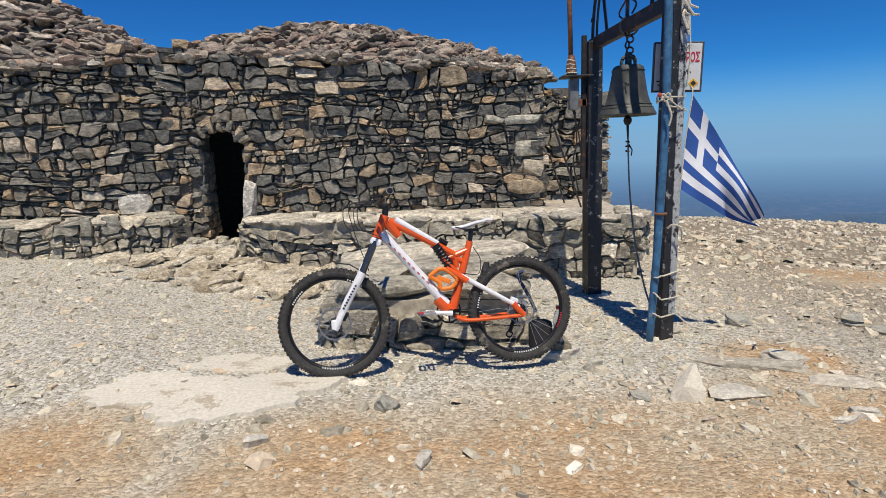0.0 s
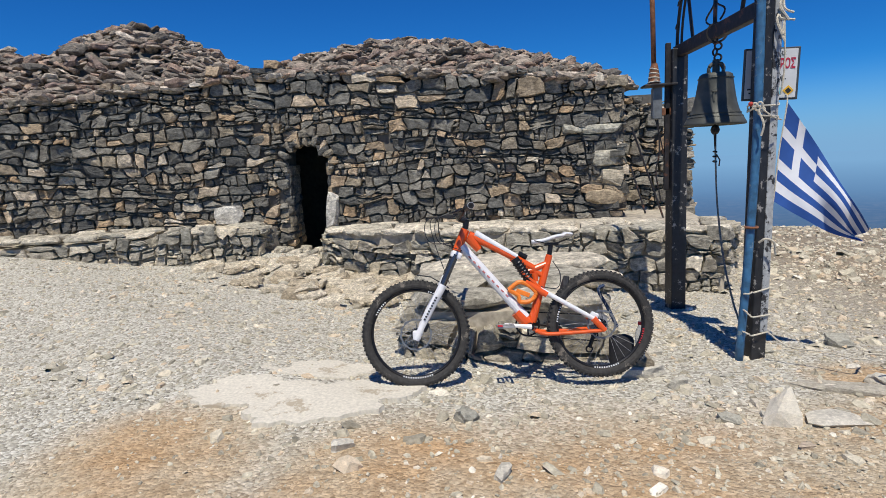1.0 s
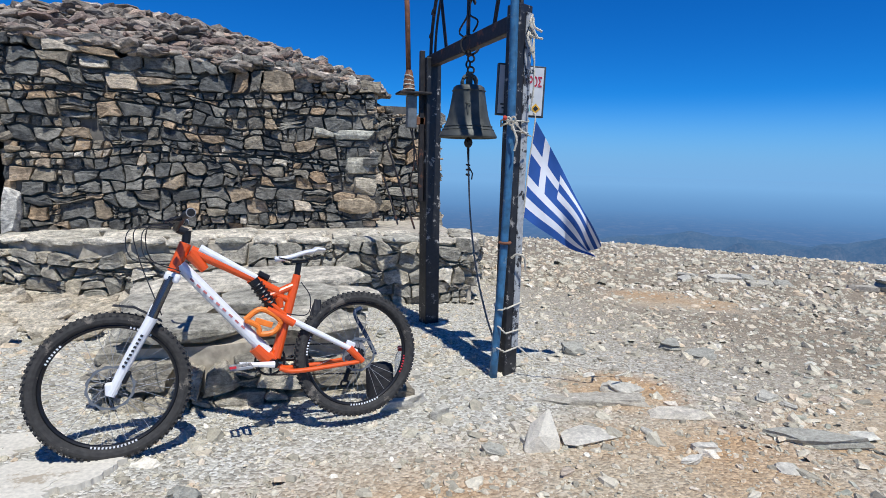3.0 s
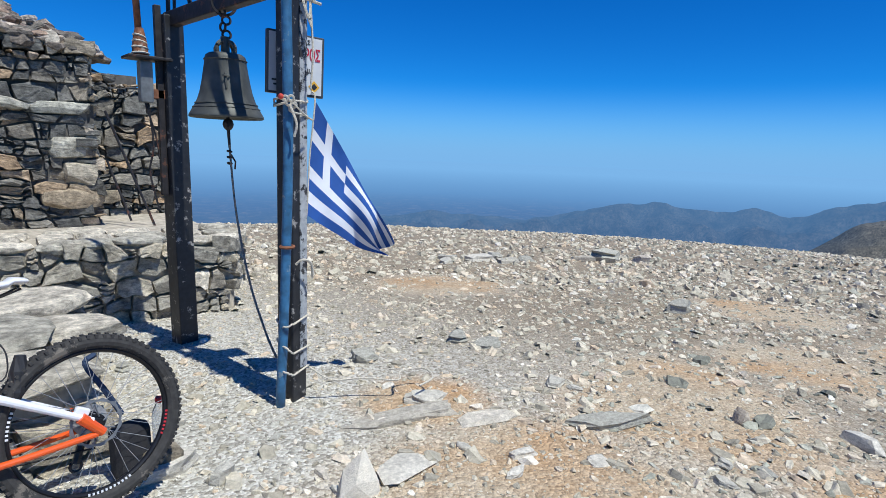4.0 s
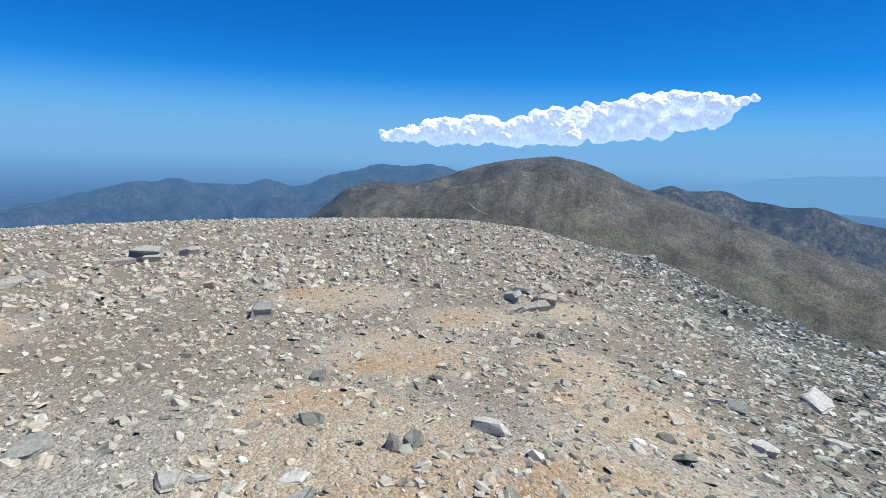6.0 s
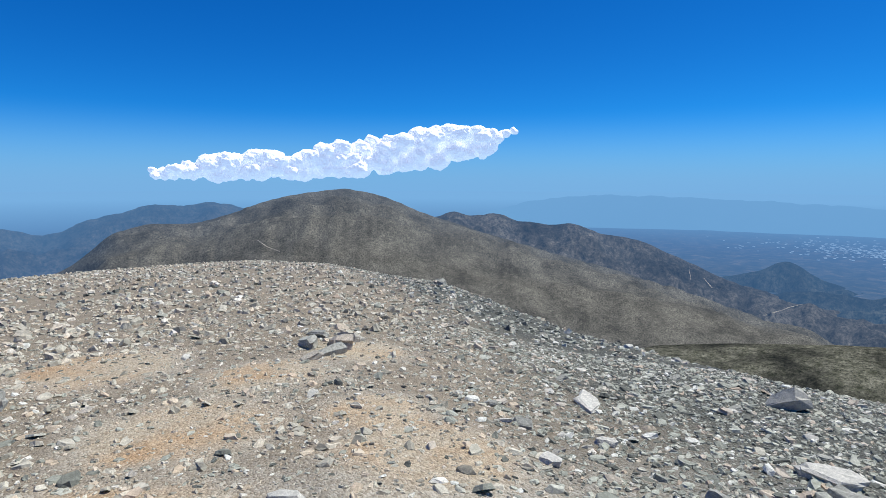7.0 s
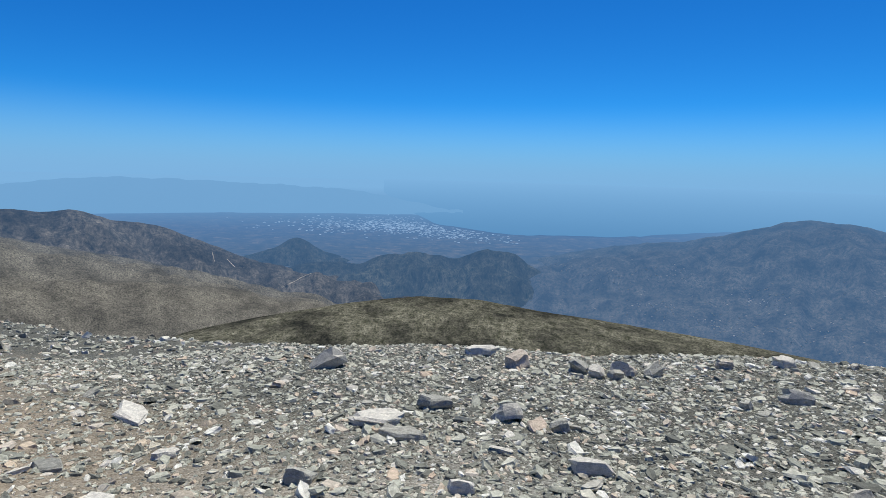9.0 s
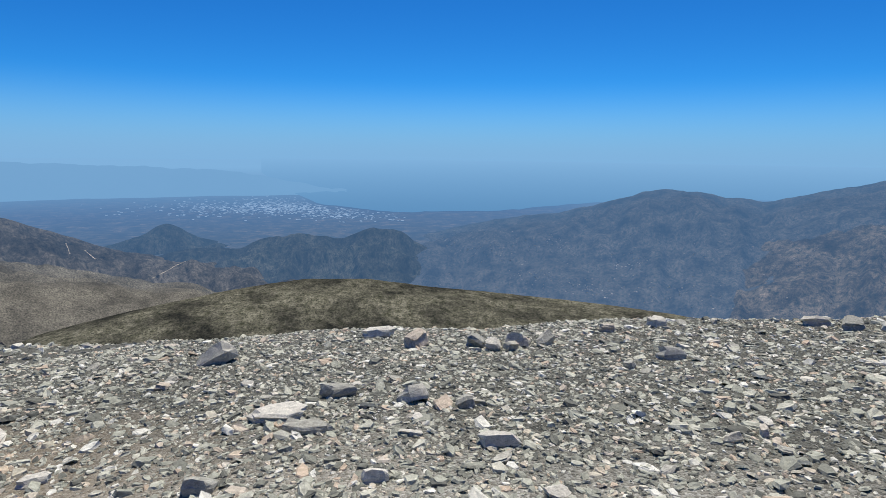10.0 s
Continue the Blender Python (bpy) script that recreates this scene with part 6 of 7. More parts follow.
for (xa, za), (xb, zb) in zip(vsm, vsm[1:]):
    m = Matrix.Translation(((xa + xb) / 2 - 0.02, 0, (za + zb) / 2)) @ Euler((0, math.atan2(za - zb, xb - xa), 0)).to_matrix().to_4x4()
    box(bmx, (math.hypot(xb - xa, zb - za) + 0.01, 0.07, 0.005), m)
part("mudguard", bmx, black_plastic, bike)
# stem, bar, grips, levers, cables
ST = HT + Vector((0.01, 0, 0.05))
bmx = bmesh.new()
rod(bmx, HT, ST + Vector((0.0, 0, 0.01)), 0.02)
rod(bmx, ST, ST + Vector((-0.045, 0, 0.02)), 0.02)
part("stem", bmx, black_part, bike)
bc = ST + Vector((-0.05, 0, 0.022))
bar_pts = [bc + Vector(v) for v in ((0.055, -0.37, 0.05), (0.03, -0.2, 0.045), (0, -0.06, 0), (0, 0.06, 0), (0.03, 0.2, 0.045), (0.055, 0.37, 0.05))]
bmx = bmesh.new()
pipe(bmx, bar_pts, 0.0145, 10)
part("handlebar", bmx, black_part, bike)
for a, b in ((0, 1), (5, 4)):
    g = bar_pts[a] + (bar_pts[b] - bar_pts[a]) * 0.72
    bmx = bmesh.new()
    rod(bmx, bar_pts[a], g, 0.0175, n=14)
    grip = part("grip", bmx, black_plastic, bike, "black rubber grip")
    bmx = bmesh.new()
    e = (bar_pts[a] - g).normalized()
    ring(bmx, bar_pts[a] - e * 0.004, tuple(e), 0.0165, 0.0045, 20, 6)
    part("lock_ring", bmx, steel, grip, "silver lock ring")
    bmx = bmesh.new()
    h = bar_pts[a] + (bar_pts[b] - bar_pts[a]) * 0.9
    pipe(bmx, [h, h + Vector((-0.045, 0, -0.015)), h + Vector((-0.075, (bar_pts[a] - h).y * 0.4, -0.025)), h + Vector((-0.085, (bar_pts[a] - h).y * 0.85, -0.03))], 0.007, 6)
    rod(bmx, h + Vector((-0.02, 0, -0.01)), h + Vector((-0.05, (bar_pts[a] - h).y * -0.4, -0.015)), 0.014, n=8)
    part("brake_lever", bmx, black_part, bike)
for k, (dy, bow, end) in enumerate([(-0.05, 0.17, HB + Vector((-0.06, -0.06, -0.2))), (0.04, 0.2, HB + Vector((0.02, 0.03, 0.05))), (0.09, 0.14, HB + Vector((0.03, 0.035, 0.02))), (-0.1, 0.12, HB + Vector((0.03, -0.035, 0.0)))]):
    bmx = bmesh.new()
    pipe(bmx, curve_points([bc + Vector((-0.03, dy * 2, 0.01)), bc + Vector((-bow, dy, 0.0)), bc + Vector((-bow * 0.95, dy * 0.5, -0.14)), end], 7), 0.0028, 5)
    part("cable", bmx, black_plastic, bike)
# seat
bmx = bmesh.new()
rod(bmx, SJ + Vector((0.0, 0, 0.0)), SJ + Vector((0.018, 0, 0.085)), 0.016)
box(bmx, (0.09, 0.04, 0.02), Matrix.Translation(SJ + Vector((0.02, 0, 0.09))), 0.005)
part("seat_post", bmx, black_part, bike)
bmx = bmesh.new()
rows = []
for i in range(15):
    f = i / 14
    w = 0.018 + 0.052 * max(0, (f - 0.25) / 0.75) ** 1.5
    x = SJ.x - 0.105 + 0.25 * f
    z = SJ.z + 0.112 + 0.022 * f + 0.006 * math.sin(f * 3.1) - 0.02 * math.sin(f * 6.28) * 0.4 + (0.012 if f > 0.8 else 0)
    rows.append([bmx.verts.new((x, w * math.cos(a), z + 0.0105 * math.sin(a) * (1.0 if math.sin(a) > 0 else 1.6))) for a in np.linspace(0, 2 * math.pi, 13)[:-1]])
for a, b in zip(rows, rows[1:]):
    for k in range(12):
        bmx.faces.new((a[k], b[k], b[(k + 1) % 12], a[(k + 1) % 12]))
bmx.faces.new(rows[0])
bmx.faces.new(rows[-1][::-1])
part("saddle", bmx, bike_white, bike, "white saddle", smooth=True)
bmx = bmesh.new()
for sg in (-1, 1):
    pipe(bmx, [(SJ.x - 0.09, sg * 0.015, SJ.z + 0.115), (SJ.x - 0.02, sg * 0.02, SJ.z + 0.095), (SJ.x + 0.07, sg * 0.02, SJ.z + 0.097), (SJ.x + 0.13, sg * 0.03, SJ.z + 0.118)], 0.004, 6)
part("saddle_rails", bmx, black_part, bike)
# cranks, chainring, chain, pedals
bmx = bmesh.new()
rod(bmx, BB + Vector((0, -0.075, 0)), BB + Vector((0, 0.075, 0)), 0.022, n=14)
part("bottom_bracket", bmx, black_part, bike)
bmx = bmesh.new()
ring(bmx, BB + Vector((0, 0.05, 0)), (0, 1, 0), 0.075, 0.006, 32, 6, 0.5)
for i in range(4):
    a = i * math.pi / 2
    rod(bmx, BB + Vector((0, 0.05, 0)), BB + Vector((0.072 * math.cos(a), 0.05, 0.072 * math.sin(a))), 0.006, n=5)
part("chainring", bmx, black_part, bike)
bmx = bmesh.new()
pipe(bmx, [BB + Vector((0, 0.05, 0.078)), AX + Vector((0, 0.045, 0.05))], 0.004, 5)
pipe(bmx, [BB + Vector((0, 0.05, -0.078)), AX + Vector((0.01, 0.045, -0.12))], 0.004, 5)
part("chain", bmx, black_part, bike)
for yy, (dx, dz) in ((-0.085, (-0.168, 0.022)), (0.085, (0.168, -0.022))):
    bmx = bmesh.new()
    p = BB + Vector((0, yy, 0))
    q = p + Vector((dx, 0, dz))
    pipe(bmx, [p, (p + q) / 2, q], [0.017, 0.012, 0.012], 8)
    part("crank", bmx, bike_white if yy < 0 else black_part, bike, "pale crank arm" if yy < 0 else "")
    bmx = bmesh.new()
    sg = math.copysign(1, yy)
    c = q + Vector((0, sg * 0.06, 0))
    for a in (-0.045, -0.015, 0.015, 0.045):
        box(bmx, (0.014, 0.095, 0.014), Matrix.Translation(c + Vector((a, 0, 0))), 0.002)
    for b in (-0.042, 0.042):
        box(bmx, (0.1, 0.012, 0.014), Matrix.Translation(c + Vector((0, b, 0))), 0.002)
    for k in range(6):
        rod(bmx, c + Vector((-0.045 + 0.03 * (k % 3) + 0.015, -0.04 if k < 3 else 0.04, -0.011)), c + Vector((-0.045 + 0.03 * (k % 3) + 0.015, -0.04 if k < 3 else 0.04, 0.011)), 0.002, n=4)
    pedal = part("pedal", bmx, steel if yy < 0 else black_part, bike, "flat platform pedal")
    if yy < 0:
        bmx = bmesh.new()
        box(bmx, (0.03, 0.012, 0.01), Matrix.Translation(c + Vector((-0.04, -0.05, 0.01))))
        part("reflector", bmx, red_mark, pedal, "red reflector")
bmx = bmesh.new()
box(bmx, (0.05, 0.03, 0.04), Matrix.Translation(AX + Vector((-0.05, -0.05, 0.06))) @ Euler((0, 0.5, 0)).to_matrix().to_4x4(), 0.008)
part("rear_caliper", bmx, bike_white, bike)
bmx = bmesh.new()
box(bmx, (0.05, 0.03, 0.06), Matrix.Translation(Vector((0.055, -0.06, R + 0.05))) @ Euler((0, 0.5, 0)).to_matrix().to_4x4(), 0.008)
part("front_caliper", bmx, black_part, bike)
bmx = bmesh.new()
pipe(bmx, curve_points([AX + Vector((0.0, 0.06, -0.03)), AX + Vector((-0.03, 0.06, -0.09)), AX + Vector((-0.06, 0.06, -0.16))], 4), 0.014, 6)
ring(bmx, AX + Vector((-0.02, 0.06, -0.08)), (0, 1, 0), 0.02, 0.006, 14, 5)
ring(bmx, AX + Vector((-0.06, 0.06, -0.17)), (0, 1, 0), 0.02, 0.006, 14, 5)
part("derailleur", bmx, black_part, bike)
bmx = bmesh.new()
pipe(bmx, curve_points([SJ + Vector((0.02, -0.02, -0.02)), SJ + Vector((0.06, -0.03, -0.1)), SJ + Vector((0.04, -0.03, -0.19)), LK + Vector((0.06, -0.04, 0.0))], 5), 0.003, 5)
part("seat_cable", bmx, black_plastic, bike)
bmx = bmesh.new()
pts = [Vector((0.92, 0.0, 0.47)), Vector((0.945, 0.0, 0.53)), Vector((0.965, 0.0, 0.6)), Vector((0.975, 0.0, 0.655))]
pipe(bmx, pts, [0.018, 0.03, 0.03, 0.018], 10)
part("rear_fender", bmx, black_plastic, bike, "black stubby rear fender")

# ---------------------------------------------------------------- bag and bottle behind the rear wheel
bag = thing("pouch", "small black fabric pouch standing behind the rear wheel", "bag")
bmx = bmesh.new()
box(bmx, (0.16, 0.12, 0.26), Matrix.Translation((0.62, 3.78, ground_z(0.62, 3.78) + 0.13)) @ Euler((-0.15, 0.06, 0.3)).to_matrix().to_4x4(), 0.04)
part("body", bmx, plain("black_fabric", (0.02, 0.02, 0.023), 0.9, bump=0.5, scale=90), bag)
bmx = bmesh.new()
pipe(bmx, curve_points([(0.58, 3.72, 0.27), (0.52, 3.7, 0.4), (0.46, 3.72, 0.52), (0.5, 3.74, 0.55)], 5), [0.012] * 15 + [0.012], 6)
part("strap", bmx, plain("blue_strap", (0.02, 0.04, 0.09), 0.8), bag, "dark blue strap")
bottle = thing("water_bottle", "clear plastic water bottle with a red cap", "bottle")
gl = bpy.data.materials.new("clear_plastic")
gl.use_nodes = True
gb = gl.node_tree.nodes["Principled BSDF"]
gb.inputs["Transmission Weight"].default_value, gb.inputs["Roughness"].default_value, gb.inputs["IOR"].default_value = 0.85, 0.08, 1.3
gb.inputs["Base Color"].default_value = (0.85, 0.9, 0.95, 1)
bmx = bmesh.new()
zb = ground_z(0.73, 3.72)
lathe(bmx, [(0.028, 0), (0.033, 0.01), (0.033, 0.09), (0.03, 0.1), (0.033, 0.11), (0.033, 0.17), (0.026, 0.2), (0.014, 0.225), (0.013, 0.24)], 20, (0.73, 3.72, zb + 0.12))
part("body", bmx, gl, bottle, smooth=True)
bmx = bmesh.new()
lathe(bmx, [(0.016, 0), (0.017, 0.003), (0.017, 0.02), (0.015, 0.023)], 16, (0.73, 3.72, zb + 0.352))
part("cap", bmx, red_mark, bottle, "red screw cap")
ledge = thing("rock", "flat-topped grey stone under the bottle", "rock", group="rocks on the summit")
put_piece("stone", WALL_BLOCKS[3], ledge, (0.72, 3.76, zb + 0.06), (0.22, 0.18, 0.13), np.eye(3))


# ---------------------------------------------------------------- loose stones on the summit
SCREE_RAMP = [(0.0, (0.11, 0.11, 0.09)), (0.2, (0.25, 0.248, 0.195)), (0.5, (0.4, 0.395, 0.31)), (0.76, (0.53, 0.51, 0.405)), (0.86, (0.5, 0.385, 0.275)), (0.93, (0.64, 0.61, 0.51)), (1.0, (0.75, 0.72, 0.62))]
scree_mass = stone("scree", SCREE_RAMP, "island", scale=22, relief_depth=0.005, lichen=0.1, contrast=0.5)
pale_mass = stone("pale_gravel", [(0.0, (0.3, 0.272, 0.208)), (0.3, (0.48, 0.435, 0.33)), (0.65, (0.63, 0.568, 0.44)), (0.86, (0.6, 0.47, 0.325)), (1.0, (0.8, 0.75, 0.63))], "island", scale=22, relief_depth=0.005, lichen=0.1, contrast=0.45)
pale_stone = stone("pale_rock", [(0.0, (0.44, 0.415, 0.345)), (0.5, (0.55, 0.51, 0.425)), (1.0, (0.66, 0.615, 0.52))], scale=26, relief_depth=0.008, lichen=0.12, contrast=0.5)


def slope_side(x, y):
    """How far a place lies on the grey scree slope: 0 trodden top, 1 slope."""
    return min(1.0, max(0.0, (1.0 - (y + 0.1 * x) - 1.6 * noise.noise((x * 0.5, y * 0.5, 2.0))) / 3.0))


def clear_of(x, y):
    """Whether a place is free of the built things."""
    if y > roof_front(x) - 0.2 and -9.6 < x < 2.9:
        return False
    if -0.95 < x < 0.65 and 3.95 < y < 5.5:
        return False
    return not ((-2.9 < x < 2.5 and y > 7.3 + 0.0 * x) or (-8.7 < x < -3.8 and y > 5.9 + (x + 8.7) * 0.36))


def strew(name, count, r_lo, r_hi, az_lo, az_hi, sizes, power, keep, material, seed, label, lift=0.25, flat=(0.18, 0.42), tilt=0.3):
    rr = random.Random(seed)
    rows = []
    while count > 0:
        count -= 1
        r = r_lo + (r_hi - r_lo) * rr.random() ** power
        a = radians(rr.uniform(az_lo, az_hi))
        x, y = MID[0] + r * math.sin(a), MID[1] + r * math.cos(a)
        if rr.random() > keep(x, y) or not clear_of(x, y):
            continue
        w = sizes[0] + (sizes[1] - sizes[0]) * rr.random() ** 2.4
        t = w * rr.uniform(*flat)
        place = np.array([x, y, ground_z(x, y) + t * lift])
        rows.append((rr.randrange(len(CHIPS)), place, np.array([w * 1.2, w * rr.uniform(0.55, 0.9), t]), turn_matrix(rr.gauss(0, tilt), rr.gauss(0, tilt), rr.uniform(-3.1, 3.1))))
    return mass(name, CHIPS, rows, material, None, label, "gravel")


def worn(x, y):
    """How bare of stones a trodden place is."""
    return max(math.exp(-((x - sx) ** 2 + (y - sy) ** 2) / (0.75 * r) ** 2) for sx, sy, r in SOIL)


def on_plate(x, y):
    return ((x + 1.15) / 0.5) ** 2 + ((y - 3.05) / 0.33) ** 2 < 1 or ((x + 1.7) / 0.4) ** 2 + ((y - 3.1) / 0.24) ** 2 < 1


def patchy(x, y):
    return 0.5 + 0.5 * max(0, min(1, 0.5 + 1.6 * noise.noise((x * 0.9, y * 0.9, 7.0))))


top_keep = lambda x, y: (1 - 0.62 * worn(x, y)) * (1 - slope_side(x, y)) * patchy(x, y) * (0.12 if on_plate(x, y) else 1)
fine_keep = lambda x, y: (1 - slope_side(x, y)) * (1 - 0.3 * worn(x, y)) * (0.2 if on_plate(x, y) else 1)
big_keep = lambda x, y: (1 - 0.8 * worn(x, y)) * (1 - slope_side(x, y)) * patchy(x, y) * (0.0 if on_plate(x, y) else 1)
strew("gravel", 14000, 0.4, 5.4, -75, 125, (0.006, 0.024), 0.7, fine_keep, pale_mass, 8, "fine pale chips between the larger gravel")
strew("gravel", 46000, 0.4, 9, -75, 125, (0.012, 0.055), 0.7, top_keep, pale_mass, 1, "pale angular gravel strewn over the trodden summit", flat=(0.25, 0.5), lift=0.2)
strew("gravel", 24000, 1.0, 14, -70, 130, (0.035, 0.14), 0.8, lambda x, y: big_keep(x, y) * (1.0 if x > 2.4 else 0.4), pale_mass, 2, "pale flat stones scattered over ochre earth", flat=(0.16, 0.38), lift=0.25)
strew("gravel", 20000, 7, 45, 5, 112, (0.05, 0.24), 0.85, lambda x, y: 1 - 0.6 * slope_side(x, y), pale_mass, 3, "weathered slabs covering the summit plateau", flat=(0.2, 0.5), lift=0.35)
strew("scree", 82000, 0.8, 9.5, 50, 222, (0.018, 0.088), 0.72, lambda x, y: (0.12 + 0.88 * slope_side(x, y)) * (1 - 0.6 * worn(x, y)), scree_mass, 4, "loose grey slate scree on the slope", lift=0.45, flat=(0.1, 0.26), tilt=0.26)
strew("scree", 11000, 1.5, 13, 55, 222, (0.06, 0.18), 0.75, lambda x, y: (0.1 + slope_side(x, y) * 0.75) * (1 - 0.8 * worn(x, y)), scree_mass, 5, "larger grey slate pieces lying in the scree", lift=0.6, flat=(0.08, 0.24), tilt=0.2)
strew("scree", 11000, 10, 48, 60, 135, (0.07, 0.26), 0.8, lambda x, y: 0.25 + 0.75 * slope_side(x, y), scree_mass, 6, "grey slate scree running along the ridge", flat=(0.2, 0.5))
strew("gravel", 8000, 0.6, 8, 205, 285, (0.01, 0.05), 0.7, lambda x, y: 0.75, pale_mass, 7, "mixed pale gravel on the back of the summit")

PALE_ROCKS = shared(FLAGS, "rock", pale_stone)
GREY_ROCKS = shared(FLAGS, "rock", stone("grey_rock", [(0.0, (0.29, 0.28, 0.235)), (0.5, (0.41, 0.39, 0.32)), (0.8, (0.5, 0.4, 0.3)), (1.0, (0.56, 0.52, 0.43))], scale=26, relief_depth=0.008, lichen=0.12, contrast=0.55))


def rock(x, y, size, pale, label, seed, rx=0.0, ry=0.0, rz=0.0, sink=0.25, group="rocks on the summit"):
    """One loose rock, its own thing, bedded a little into the ground."""
    ob = new("rock", (PALE_ROCKS if pale else GREY_ROCKS)[seed % 14])
    size = (size[0], size[1], size[2] * 0.8)
    z = ground_z(x, y) + size[2] * (0.5 - sink)
    ob.matrix_basis = Matrix.Translation((x, y, z)) @ Euler((rx, ry, rz)).to_matrix().to_4x4() @ Matrix.Diagonal((*size, 1))
    return tagged(ob, label, "rock", group)


bmx = bmesh.new()
for x, y, z in ((-0.09, -0.05, -0.06), (0.09, -0.07, -0.06), (0.1, 0.05, -0.06), (-0.07, 0.07, -0.06), (-0.1, -0.03, 0.03), (-0.04, -0.065, 0.1), (0.09, -0.05, 0.06), (0.1, 0.03, 0.09), (0.035, 0.0, 0.2), (0.06, 0.02, 0.195), (-0.03, 0.05, 0.11)):
    bmx.verts.new((x, y, z))
bmesh.ops.convex_hull(bmx, input=bmx.verts)
point = part("rock", bmx, stone("cream_rock", [(0.0, (0.68, 0.62, 0.5)), (1.0, (0.74, 0.68, 0.56))], scale=26, relief_depth=0.008, lichen=0.05, contrast=0.3), None)
point.location = (1.31, 3.02, ground_z(1.31, 3.02))
tagged(point, "upright pointed white rock standing in the gravel", "rock", "rocks on the summit")
rock(1.62, 3.05, (0.38, 0.26, 0.05), True, "pale flat slab lying on ochre earth", 4, 0.08, 0, 0.3)
rock(0.93, 3.5, (0.15, 0.12, 0.13), True, "pale block beside the rear tyre", 5, 0.2, 0.1, 0.5)
rock(0.74, 3.72, (0.34, 0.24, 0.12), True, "pale flat stone behind the rear tyre", 6, 0.1, 0, 0.2)
rock(2.36, 4.5, (0.3, 0.2, 0.12), False, "grey flat stone on the gravel", 7, 0.1, 0.05, 0.3)
rock(3.3, 4.46, (0.3, 0.22, 0.12), False, "grey stone on the gravel beside the plateau", 3, 0.1, 0.05, 0.5)
rock(1.95, 3.5, (0.85, 0.24, 0.07), False, "long grey bedrock ledge breaking the earth", 8, 0.04, 0.03, -0.22, 0.35)
rock(2.3, 3.2, (0.46, 0.2, 0.07), False, "grey bedrock ledge beside the slab", 1, 0, 0.02, -0.4, 0.35)
rock(2.8, 2.71, (0.5, 0.22, 0.09), False, "long grey slab on the earth", 9, 0.1, 0, -0.5)
rock(2.23, 3.62, (0.34, 0.2, 0.07), True, "pale flat stone bedded in the gravel", 2, 0.1, 0.05, -0.2)
rock(2.16, 2.78, (0.18, 0.11, 0.06), True, "small pale slab on the ochre earth", 5, 0.1, 0.05, -0.3)
rock(3.54, 2.26, (0.17, 0.12, 0.12), False, "small grey block on the earth", 10, 0.3, 0.2, 0.7)
rock(3.84, 1.72, (0.29, 0.19, 0.09), True, "pale flat stone on the earth", 11, 0.05, 0.1, 0.9)
rock(3.36, 4.2, (0.32, 0.22, 0.1), False, "flat grey stone in the gravel", 12, 0.0, 0.1, 0.1)
rock(3.1, 3.3, (0.22, 0.16, 0.06), True, "pale slab fragment on the gravel", 13, 0.0, 0.0, 0.5)
rock(-0.36, 2.86, (0.16, 0.11, 0.1), False, "grey stone standing on the earth", 2, 0.5, 0.2, 0.3)
rock(-0.95, 2.5, (0.14, 0.1, 0.07), True, "pale stone below the bedrock plate", 4, 0.2, 0.1, 0.9)
rock(1.98, 2.68, (0.13, 0.08, 0.05), True, "small flat stone on ochre earth", 9, 0.1, 0.0, 0.2)
rock(-0.15, 2.3, (0.15, 0.11, 0.07), True, "pale stone half sunk in ochre earth", 6, 0.1, 0.1, 1.2, 0.3)
rock(6.45, 4.0, (0.42, 0.34, 0.24), True, "grey boulder on the plateau", 0, 0.2, 0.1, 0.3)
for k, (dx, dy, w) in enumerate([(0, 0, 0.75), (0.35, -0.15, 0.5), (-0.35, 0.2, 0.5), (0.1, 0.4, 0.6), (0.65, 0.2, 0.4), (-0.6, 0.45, 0.36)]):
    rock(7.7 + dx, 0.8 + dy, (w, w * 0.55, w * 0.3), False, "grey slab of a broken outcrop", k, 0.25, 0.2 - 0.1 * k, k)
for k, (dx, dy, w) in enumerate([(0, 0, 1.3), (0.8, -0.3, 0.8), (-0.7, 0.2, 0.7)]):
    rock(11.0 + dx, 7.75 + dy, (w, w * 0.5, w * 0.3), False, "dark slab outcrop on the plateau", k + 3, 0.1, 0.15, k)
for k, (dx, dy, w) in enumerate([(0, 0, 0.9), (0.7, 0.3, 0.7), (-0.6, 0.4, 0.6), (0.2, -0.5, 0.6), (-1.0, 0.0, 0.5), (0.9, -0.4, 0.5)]):
    rock(8.1 + dx, 8.8 + dy, (w, w * 0.6, w * 0.25), k % 2 == 0, "brown slab heap on the plateau", k + 5, 0.15, 0.1, k)
for k, (dx, dy, w) in enumerate([(0, 0, 0.55), (0.7, -0.1, 0.6), (-0.6, 0.2, 0.5), (0.2, 0.2, 0.45), (1.2, -0.3, 0.4)]):
    rock(25.5 + dx, -6.6 + dy, (w, w * 0.8, w * 0.8), False, "grey block of a small cairn on the brow", k + 2, 0.15, 0.1, k)
rock(5.3, -3.8, (0.55, 0.42, 0.26), True, "pale pointed boulder on the brow", 2, 0.2, 0.4, 0.5, 0.25)
rock(3.15, -4.75, (0.34, 0.28, 0.24), False, "brown block in the scree", 4, 0.3, 0.2, 0.9, 0.15)
rock(3.85, -5.3, (0.5, 0.3, 0.16), True, "white stone on the brow", 6, 0.1, 0.2, 0.2, 0.0)
rock(3.45, -1.95, (0.62, 0.36, 0.1), True, "large flat slab lying on the scree", 7, 0.08, 0.05, 0.35, 0.0)
rock(3.1, -1.72, (0.42, 0.16, 0.09), False, "reddish slab edge under the flat slab", 8, 0.0, 0.0, 0.3, 0.0)
